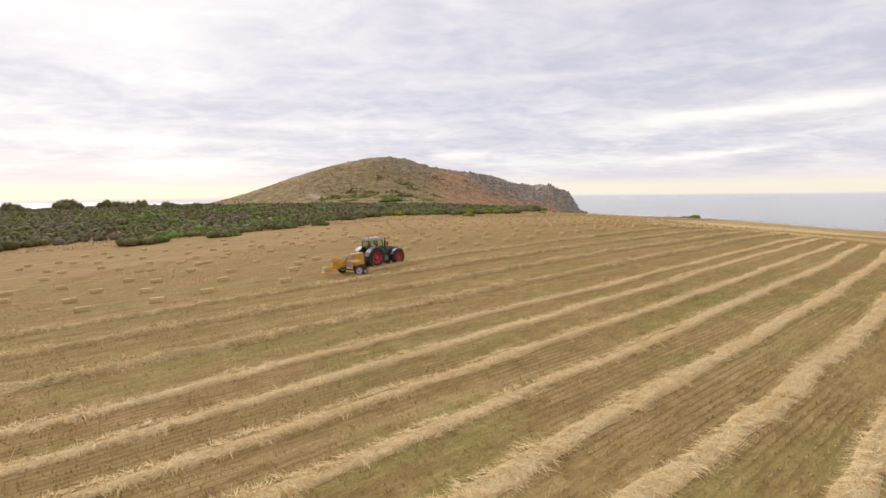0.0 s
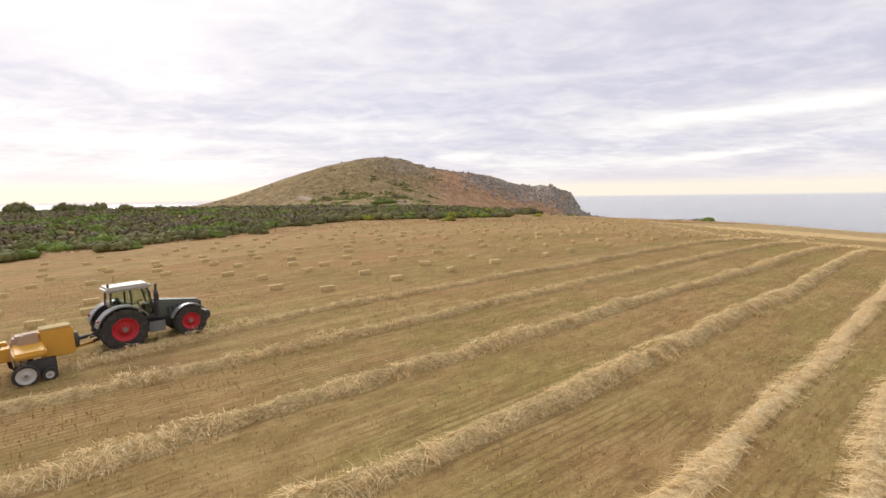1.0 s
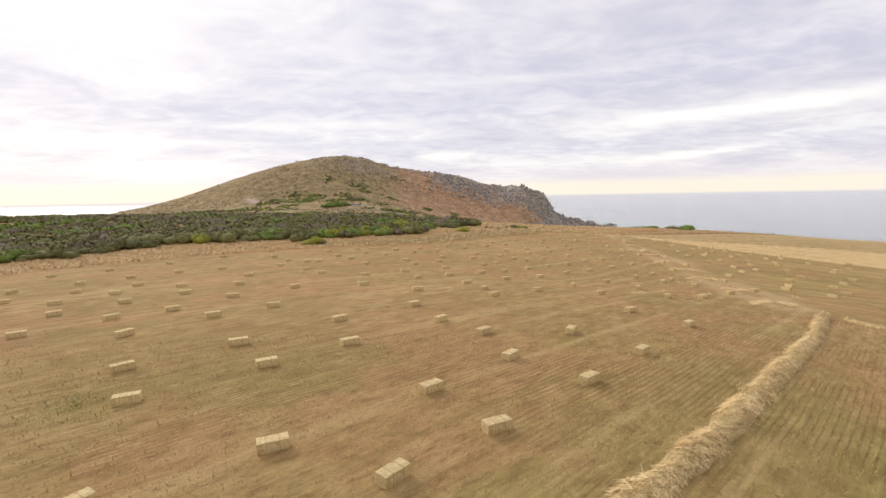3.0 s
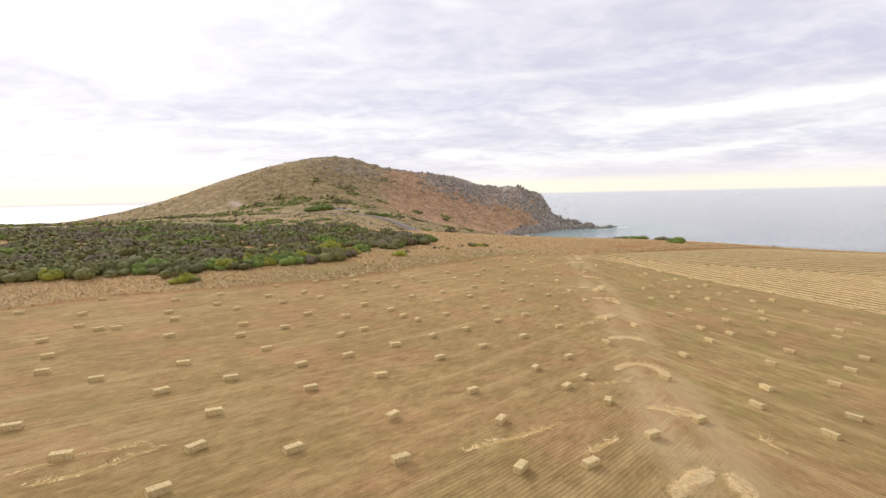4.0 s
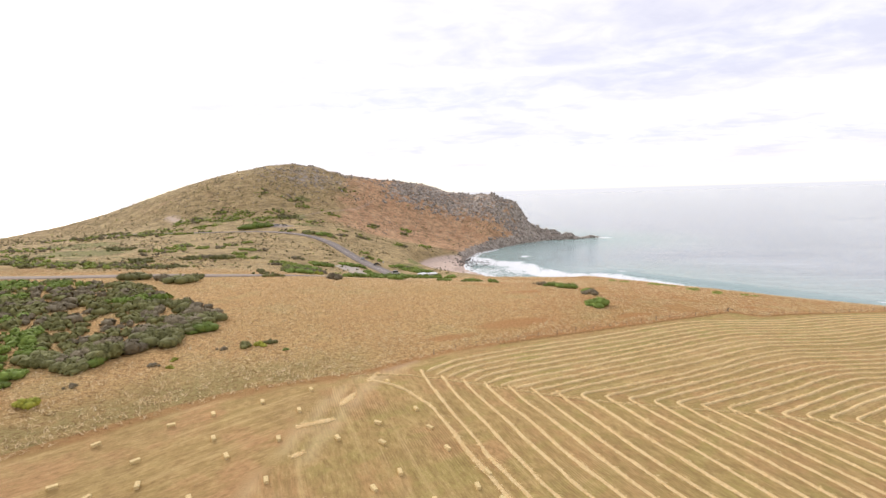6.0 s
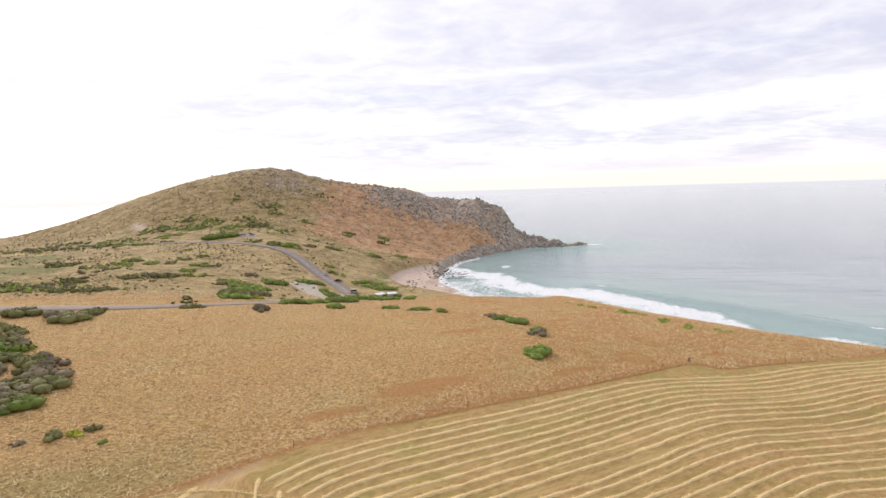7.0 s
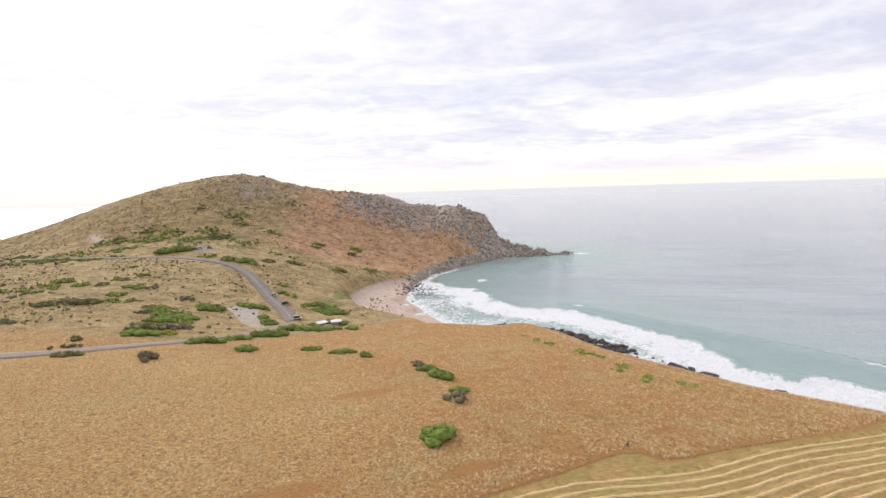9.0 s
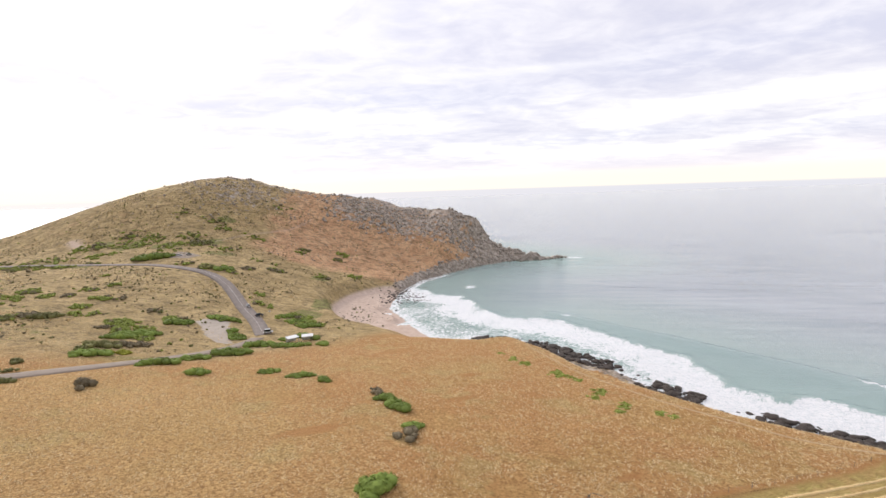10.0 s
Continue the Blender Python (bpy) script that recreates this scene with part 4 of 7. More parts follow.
def field_margin():
    """Dark blades that stand in for the shadow line at the edge of the mown field."""
    line = curve_line(FIELD_EDGE[8:-1], 0.05)
    line = line[(line[:, 0] > 112) & (line[:, 0] < 222)]
    m = len(line)
    x, y = line[:, 0] + rng.normal(0, 0.16, m), line[:, 1] + rng.normal(0, 0.16, m)
    v, t = spears(x, y, height(x, y) - 0.03, rng.uniform(0.15, 0.42, m), 0.05 + 0 * x, rng.uniform(0.3, 1.1, m), rng.uniform(0, 6.3, m))
    tagged(put_mesh("margin_grass", v, t, EDGE_SHADE_GRASS), "dark brown blades standing for shade along the edge of the mown field", "grass", kind="stuff")


def weeds(spots_in):
    """Patches of green regrowth in the stubble."""
    xs = np.concatenate([rng.normal(x, 0.75, 420) for x, _ in spots_in])
    ys = np.concatenate([rng.normal(y, 0.75, 420) for _, y in spots_in])
    m = len(xs)
    v, t = spears(xs, ys, height(xs, ys) - 0.01, rng.uniform(0.06, 0.22, m), rng.uniform(0.012, 0.03, m), rng.uniform(0.05, 0.7, m), rng.uniform(0, 6.3, m))
    tagged(put_mesh("weeds", v, t, LEAF_MAT), "small patches of green regrowth in the stubble", "weeds", kind="stuff")


stubble()
weeds([(14.4, 30.3), (16.5, 29.1), (32.9, 81.3), (18.5, 90.0), (24.9, 78.8), (7.8, 82.0), (21.2, 43.2)])
standing_grass()
field_margin()


# ---- hay bales ----
def bale_thing():
    bm = bmesh.new()
    bmesh.ops.create_cube(bm, size=1, matrix=Matrix.Diagonal((0.96, 0.47, 0.38, 1)))
    bmesh.ops.subdivide_edges(bm, edges=bm.edges[:], cuts=3, use_grid_fill=True)
    for v in bm.verts:
        c = v.co
        pull = 0.035 * (abs(c.y) / 0.235) * (abs(c.z) / 0.19)
        c.y *= 1 - pull
        c.z *= 1 - pull
        c += noise.noise_vector(c * 7) * 0.022
        c.z += 0.19
    body = part("hay_bale", bm, BALE)
    tagged(body, "small rectangular bale of pale hay on stubble", "hay bale", "hay bales")
    for x in (-0.2, 0.2):
        bm = bmesh.new()
        for y, z, w, h in ((0, 0.386, 0.47, 0.012), (-0.236, 0.19, 0.012, 0.36), (0.236, 0.19, 0.012, 0.36)):
            bmesh.ops.create_cube(bm, size=1, matrix=Matrix.Translation((x, y, z)) @ Matrix.Diagonal((0.016, w, h, 1)))
        part("twine", bm, TWINE, body, "orange twine")
    return body


BALES_SOUTH = [(-26.6, 34.7), (-21.9, 36.1), (-19.3, 38.7), (-30.8, 38.9), (-26.0, 41.5), (-13.8, 41.5), (-39.4, 42.4), (-32.0, 43.6), (-20.8, 44.7), (-43.7, 47.2), (-28.8, 47.6), (-39.0, 48.4), (-15.3, 48.6), (-32.9, 49.7), (-22.6, 50.6), (-16.2, 53.5), (-28.8, 54.4), (-15.0, 56.3), (-48.2, 57.4), (-36.9, 57.7), (-22.7, 57.7), (-35.8, 58.2), (-0.2, 59.3), (-17.7, 60.1), (-31.1, 60.7), (-4.5, 61.1), (-30.5, 61.9), (-42.2, 62.0), (4.4, 62.3), (-50.7, 63.2), (-35.4, 64.2), (8.6, 65.6), (1.4, 65.6), (-47.2, 65.7), (-7.5, 66.0), (-55.3, 66.5), (-30.7, 66.9), (-41.5, 67.3), (-4.3, 68.9), (12.7, 69.0), (6.3, 69.6), (-12.0, 69.7), (-36.1, 69.7), (-25.6, 70.8), (-63.3, 71.1)]
BALES_WEST = [(-32.2, 71.7), (-0.6, 72.2), (-3.7, 72.4), (10.8, 72.9), (18.1, 73.0), (-20.0, 73.4), (-53.3, 73.7), (2.8, 74.2), (-7.4, 74.2), (-47.4, 75.4), (-65.7, 75.4), (-58.7, 75.6), (21.3, 75.8), (-13.9, 76.4), (-23.1, 77.1), (15.4, 77.3), (-2.5, 77.3), (-35.0, 77.3), (-62.6, 77.6), (-41.7, 78.0), (7.3, 78.1), (-18.1, 79.6), (-9.3, 79.6), (26.8, 80.1), (-30.6, 80.2), (19.6, 80.5), (-38.8, 80.7), (-56.4, 80.8), (2.9, 81.6), (-25.8, 81.8), (-14.2, 82.5), (12.7, 82.5), (-54.8, 82.8), (-33.3, 83.0), (23.4, 83.1), (-21.2, 83.7), (31.5, 84.1), (-3.6, 84.1), (-63.7, 84.8), (6.2, 84.9), (-28.4, 85.5), (-49.7, 85.5), (-10.4, 85.7), (27.6, 85.9), (34.8, 86.8)]
BALES_LOW = [(17.6, 86.9), (-16.7, 86.9), (-61.9, 87.3), (-44.7, 87.9), (12.8, 88.6), (2.0, 88.7), (-24.1, 88.9), (20.7, 89.8), (-5.0, 90.0), (32.6, 90.1), (-11.8, 90.6), (-56.8, 90.7), (39.4, 91.1), (-41.7, 91.7), (-18.9, 92.0), (-28.1, 92.4), (-37.1, 93.3), (24.9, 93.5), (18.1, 93.7), (-0.8, 93.8), (36.5, 94.0), (8.2, 94.5), (43.6, 95.3), (-50.7, 95.3), (28.3, 96.5), (-5.7, 96.8), (-24.8, 97.0), (22.1, 97.3), (-34.0, 97.4), (3.3, 97.5), (35.7, 98.6), (-19.8, 98.7), (41.0, 99.1), (-2.2, 99.4), (-45.9, 100.0), (14.1, 100.3), (6.9, 101.3), (33.3, 101.8), (49.7, 101.9), (-29.0, 102.1), (26.7, 102.2), (-35.4, 102.8), (-7.1, 103.7), (1.1, 103.8), (17.4, 104.8)]
BALES_MIDDLE = [(-26.2, 104.8), (10.1, 105.3), (-11.0, 105.9), (47.6, 106.2), (-21.9, 106.7), (-36.3, 106.8), (31.4, 107.0), (13.2, 107.5), (4.3, 107.7), (20.7, 107.7), (-3.0, 107.8), (-8.4, 109.9), (38.1, 111.7), (7.1, 111.7), (-14.5, 112.4), (15.6, 112.7), (0.5, 112.8), (-33.8, 113.4), (-23.3, 113.8), (54.6, 114.5), (-5.6, 114.8), (31.5, 114.8), (48.5, 115.0), (-19.3, 115.1), (58.4, 115.2), (10.2, 115.5), (37.7, 115.8), (42.8, 115.8), (-27.8, 116.3), (-12.8, 116.5), (3.0, 116.9), (19.7, 117.1), (26.1, 118.2), (63.3, 118.8), (-2.0, 118.8), (-16.4, 119.1), (75.0, 119.8), (7.6, 120.0), (13.3, 120.2), (54.4, 120.3), (47.6, 120.5), (36.5, 120.5), (-9.9, 120.8), (-24.6, 120.8), (67.5, 121.2)]
BALES_RISE = [(2.1, 121.9), (79.2, 122.8), (62.5, 124.0), (31.3, 124.0), (73.3, 124.2), (41.3, 125.1), (-6.2, 125.4), (53.0, 125.4), (25.2, 126.4), (60.3, 126.7), (-21.5, 126.8), (34.9, 126.8), (11.6, 127.2), (76.8, 128.2), (19.8, 128.2), (46.0, 128.4), (-2.8, 128.8), (62.3, 128.9), (69.2, 129.5), (29.6, 130.2), (84.1, 130.2), (39.1, 130.6), (58.8, 131.0), (1.0, 132.4), (16.8, 132.5), (-15.3, 133.1), (50.7, 133.5), (42.5, 133.5), (89.0, 134.2), (62.6, 134.4), (5.3, 134.8), (34.8, 134.8), (82.2, 135.3), (74.4, 136.4), (-10.7, 137.2), (46.4, 137.2), (55.0, 137.3), (93.5, 137.7), (12.1, 137.7), (23.7, 138.9), (30.6, 139.3), (68.0, 139.6), (87.2, 139.6), (40.5, 140.2), (50.0, 140.6)]
BALES_BROW = [(59.6, 141.0), (14.7, 141.9), (80.3, 142.3), (16.2, 142.4), (34.1, 142.6), (42.6, 142.6), (-5.8, 143.2), (11.6, 143.4), (53.7, 143.4), (29.2, 143.7), (97.0, 145.2), (64.6, 145.4), (84.6, 145.5), (89.9, 146.0), (20.4, 146.2), (74.0, 147.0), (48.2, 147.1), (82.1, 147.2), (57.7, 147.3), (39.6, 148.1), (100.4, 148.8), (34.9, 148.8), (46.4, 148.9), (7.5, 149.5), (17.8, 149.7), (51.7, 149.9), (71.7, 150.0), (61.7, 150.5), (-1.1, 150.8), (25.3, 151.6), (87.9, 151.7), (44.6, 151.7), (106.1, 152.7), (93.9, 153.2), (81.6, 153.7), (56.9, 154.1), (21.6, 154.3), (40.9, 154.4), (66.7, 155.0), (29.9, 155.3), (50.7, 156.8), (85.8, 156.9), (14.7, 157.0), (97.1, 158.2), (4.1, 158.2)]
BALES_STRIP = [(91.8, 158.3), (34.1, 158.5), (62.6, 158.7), (26.6, 159.4), (104.6, 159.6), (47.0, 159.7), (72.2, 160.2), (75.8, 160.4), (19.3, 160.6), (55.4, 160.6), (30.9, 161.9), (39.5, 162.8), (51.5, 163.2), (67.5, 163.3), (116.3, 163.7), (83.7, 164.1), (60.9, 166.0), (93.9, 166.2), (101.2, 166.2), (36.2, 166.2), (88.4, 166.5), (25.4, 166.8), (44.1, 166.8), (72.0, 167.6), (105.7, 168.1), (56.7, 168.1), (77.9, 169.5), (40.8, 170.2), (30.6, 170.3), (91.6, 170.9), (37.2, 171.1), (114.5, 171.1), (48.6, 171.2), (66.5, 171.3), (99.1, 171.7), (86.6, 173.1), (62.0, 173.3), (103.4, 174.2), (46.4, 174.8), (53.8, 175.0), (35.9, 175.1), (111.0, 175.9), (89.5, 176.6), (72.4, 176.6), (97.1, 177.7)]
BALES_EAST = [(58.1, 178.6), (69.3, 179.4), (101.5, 180.2), (81.0, 180.5), (42.9, 180.8), (52.6, 180.9), (108.5, 181.4), (94.6, 182.1), (64.4, 184.0), (74.3, 184.4), (59.9, 185.6), (98.7, 185.9), (68.1, 186.2), (105.9, 186.7), (92.2, 187.4), (80.7, 187.8), (103.3, 188.8), (65.3, 190.4), (94.7, 190.6), (104.7, 191.4), (74.8, 191.7), (58.7, 193.6), (71.7, 195.3), (79.4, 195.8), (100.1, 196.3), (92.0, 196.6), (86.4, 196.8), (65.0, 198.2), (97.8, 201.2), (68.9, 201.3), (90.8, 201.4), (79.8, 203.2), (74.0, 205.3), (95.7, 206.5), (79.5, 210.4), (90.6, 216.1)]
spots = BALES_SOUTH + BALES_WEST + BALES_LOW + BALES_MIDDLE + BALES_RISE + BALES_BROW + BALES_STRIP + BALES_EAST
more = random.Random(5)


def on_ground(x, y, turn=0.0, sink=0.0, size=1.0):
    """A pose that stands a thing on the slope, turned about its upright."""
    e = 0.5
    zx = (ground_at(x + e, y) - ground_at(x - e, y)) / (2 * e)
    zy = (ground_at(x, y + e) - ground_at(x, y - e)) / (2 * e)
    up_way = Vector((-zx, -zy, 1)).normalized()
    tilt = Vector((0, 0, 1)).rotation_difference(up_way).to_matrix().to_4x4()
    return Matrix.Translation((x, y, ground_at(x, y) - sink)) @ tilt @ Matrix.Rotation(turn, 4, "Z") @ Matrix.Scale(size, 4)


first = bale_thing()
first.matrix_basis = on_ground(*spots[0], radians(25), 0.02)
for x, y in spots[1:]:
    along = math.atan(0.72 + 0.0044 * x) if x < 68 else radians(-62)
    copy_thing(first, on_ground(x, y, along + more.gauss(0, 0.22), 0.02))


# ---- shrubs ----
def unit_mass(fineness):
    bm = bmesh.new()
    bmesh.ops.create_icosphere(bm, subdivisions=fineness, radius=1)
    out = np.array([v.co for v in bm.verts]), np.array([[v.index for v in f.verts] for f in bm.faces])
    bm.free()
    return out


COARSE, FINE = unit_mass(1), unit_mass(2)


def lobed(seed, width, tall, leaves, leaf, lobes=7, spread=0.23, mass=None):
    """Leaf sprays over a heap of rounded lobes: verts and triangles."""
    r = np.random.default_rng(seed)
    cx = r.normal(0, spread, lobes) * width
    cy = r.normal(0, spread, lobes) * width
    top = tall * r.uniform(0.55, 1.0, lobes) * (1 - 0.5 * np.hypot(cx, cy) / width)
    rad = width * r.uniform(0.20, 0.34, lobes)
    which = r.integers(0, lobes, leaves)
    d = r.normal(0, 1, (leaves, 3))
    d[:, 2] = np.abs(d[:, 2]) - 0.35
    d /= np.linalg.norm(d, axis=1)[:, None]
    out = r.uniform(0.82, 1.07, leaves)[:, None] * np.stack([rad[which], rad[which], top[which] * 0.55], 1)
    c = np.stack([cx[which], cy[which], top[which] * 0.45], 1) + d * out
    c[:, 2] = np.maximum(c[:, 2], 0.06)
    n = d + [0, 0, 0.25] + r.normal(0, 0.30, (leaves, 3))
    n /= np.linalg.norm(n, axis=1)[:, None]
    a = np.cross(n, r.normal(0, 1, (leaves, 3)))
    a /= np.linalg.norm(a, axis=1)[:, None] + 1e-9
    b = np.cross(n, a)
    s = (leaf * r.uniform(0.6, 1.35, leaves))[:, None]
    # each spray is a ragged five-pointed patch
    corners = [c + s * (a * math.cos(q) + b * math.sin(q)) * k + n * s * h for q, k, h in ((0, 1.0, 0.1), (1.2, 0.55, -0.1), (2.4, 0.95, 0.12), (3.7, 0.5, -0.12), (4.9, 0.9, 0.1))]
    v = np.stack(corners, 1).reshape(-1, 3)
    i = np.arange(leaves)[:, None] * 5
    t = np.concatenate([i + [0, 1, 2], i + [0, 2, 3], i + [0, 3, 4]], 0)
    # leafy mass inside the lobes, rough and well under the outer sprays
    for k in range(lobes):
        w, f = mass or COARSE
        push = (0.90 if mass else 0.84) + 0.10 * np.sin(w[:, 0] * 9 + k) * np.cos(w[:, 1] * 8 + w[:, 2] * 7 - k)
        core = np.array([cx[k], cy[k], top[k] * 0.42]) + w * push[:, None] * np.array([rad[k], rad[k], top[k] * 0.53])
        core[:, 2] = np.maximum(core[:, 2], 0.02)
        t = np.concatenate([t, f + len(v)])
        v = np.concatenate([v, core])
    return v, t


def stems(width, tall, seed):
    r = random.Random(seed)
    bm = bmesh.new()
    for k in range(6):
        turn, lean = k * 1.05 + r.uniform(-0.3, 0.3), r.uniform(0.25, 0.75)
        length = tall * r.uniform(0.6, 0.85)
        m = Matrix.Rotation(turn, 4, "Z") @ Matrix.Rotation(lean, 4, "Y") @ Matrix.Translation((0, 0, length / 2 - 0.05))
        bmesh.ops.create_cone(bm, segments=6, radius1=0.06 * tall / 2, radius2=0.02, depth=length, matrix=m)
    return bm


def shrub_kind(seed, width, tall, mat, label, leaves=420, leaf=0.2, lobes=9, group="shrubs of the thicket"):
    root = empty("shrub")
    tagged(root, label, "shrub", group)
    v, t = lobed(seed, width, tall, leaves, leaf, lobes, 0.25, FINE)
    put_mesh("crown", v, t, mat, root, smooth=True)
    part("stems", stems(width, tall, seed), BARK, root)
    return root


KINDS = [
    shrub_kind(11, 3.6, 2.2, LEAF_DARK, "dense dark olive coastal shrub in dry grass"),
    shrub_kind(12, 4.2, 1.9, LEAF_DARK, "spreading dark olive coastal shrub in dry grass"),
    shrub_kind(13, 3.0, 1.8, LEAF_GREY, "grey-brown twiggy coastal shrub in dry grass"),
    shrub_kind(14, 3.4, 2.0, LEAF_GREY, "rounded grey-leaved coastal shrub in dry grass"),
    shrub_kind(15, 3.4, 1.8, LEAF_LIME, "yellow-green leafy coastal shrub in dry grass"),
    shrub_kind(16, 3.8, 2.0, LEAF_GREEN, "fresh green leafy coastal shrub in dry grass"),
]
for k, ob in enumerate(KINDS):
    ob.matrix_basis = on_ground((4.0, 13.0, 24.5, 31.0, 9.5, 40.5)[k], (176, 184, 190, 200, 171, 219)[k], 0.4 * k)
THICKET = [(-110, 92), (-82, 110), (-62, 116), (-49, 122), (-40.6, 130.2), (-36.1, 144.5), (-29.5, 156.9), (-21.9, 171.6), (-10.4, 176.4), (5.5, 178.2), (18.4, 186.0), (29.0, 194.7), (33.8, 207.2), (40.3, 218.6), (46.5, 228.1), (49.3, 237.4), (47.1, 248.7), (34, 264), (5, 288), (-40, 297), (-150, 300), (-260, 270), (-260, 60)]
GAPS = [(14, 222, 4), (-62, 170, 7), (-40, 262, 6), (-130, 250, 14)]
plants = random.Random(21)
near_spots, far_spots = [], []
px = np.array([plants.uniform(-260, 60) for _ in range(9000)])
py = np.array([plants.uniform(60, 300) for _ in range(9000)])
ok = inside(px, py, THICKET)
taken = []
for x, y in zip(px[ok], py[ok]):
    if any((x - a) ** 2 + (y - b) ** 2 < r * r for a, b, r in GAPS):
        continue
    reach = 1.85 if x > -70 else 2.6
    if any(abs(x - a) < reach and abs(y - b) < reach for a, b in taken):
        continue
    taken.append((x, y))
front, _ = line_distance(np.array([p[0] for p in taken]), np.array([p[1] for p in taken]), THICKET[:18])
order = np.argsort(front)
patch = bumps(np.array([p[0] for p in taken]), np.array([p[1] for p in taken]), 19, 2)
for rank, i in enumerate(order):
    (near_spots if rank < 165 else far_spots).append((*taken[i], float(patch[i])))


def pick(value, chance):
    if value > 0.60:
        return 4 if chance < 0.75 else 5
    if value > 0.54:
        return (5, 4, 0, 1)[int(chance * 4)]
    if value > 0.42:
        return (0, 1, 0, 1, 5)[int(chance * 5)]
    return (2, 3, 0, 1, 0, 1)[int(chance * 6)]


for x, y, p in near_spots:
    size = plants.choice((0.6, 0.8, 0.95, 1.1, 1.25, 1.55)) * plants.uniform(0.92, 1.1)
    p = min(p, 0.5) if x < -18 else p
    copy_thing(KINDS[pick(p, plants.random())], on_ground(x, y, plants.uniform(0, 6.3), 0.08, size))


def joined_scrub(name, spots_in, mat, label, leaves=30, leaf=0.46, flat=1.0, lobes=4, mass=COARSE):
    """Many far shrubs in one mesh."""
    vs, ts, base = [], [], 0
    stock = [lobed(300 + k, 1.0, 0.55 * flat, leaves, leaf / 3.4, lobes, 0.23, mass) for k in range(8)]
    xs, ys = np.array([s[0] for s in spots_in]), np.array([s[1] for s in spots_in])
    zs = height(xs, ys)
    for k, (s, z) in enumerate(zip(spots_in, zs)):
        v, t = stock[k % 8]
        q = k * 2.4
        w = s[2]
        rot = np.array([[math.cos(q), math.sin(q), 0], [-math.sin(q), math.cos(q), 0], [0, 0, 1]]) * [[w, w, w]]
        vs.append(v @ rot + [s[0], s[1], z - 0.1]), ts.append(t + base)
        base += len(v)
    ob = put_mesh(name, np.concatenate(vs), np.concatenate(ts), mat, smooth=True)
    return tagged(ob, label, "scrub", kind="stuff")


tone = [[], [], []]
for x, y, p in far_spots:
    k = 2 if p > 0.66 else (0 if plants.random() < 0.6 else 1)
    tone[k].append((x, y, plants.uniform(3.0, 5.2)))
joined_scrub("scrub", tone[0], LEAF_DARK, "dark olive thicket spreading over the headland")
joined_scrub("scrub", tone[1], LEAF_GREY, "grey-brown thicket spreading over the headland")
joined_scrub("scrub", tone[2], LEAF_GREEN, "green thicket spreading over the headland")

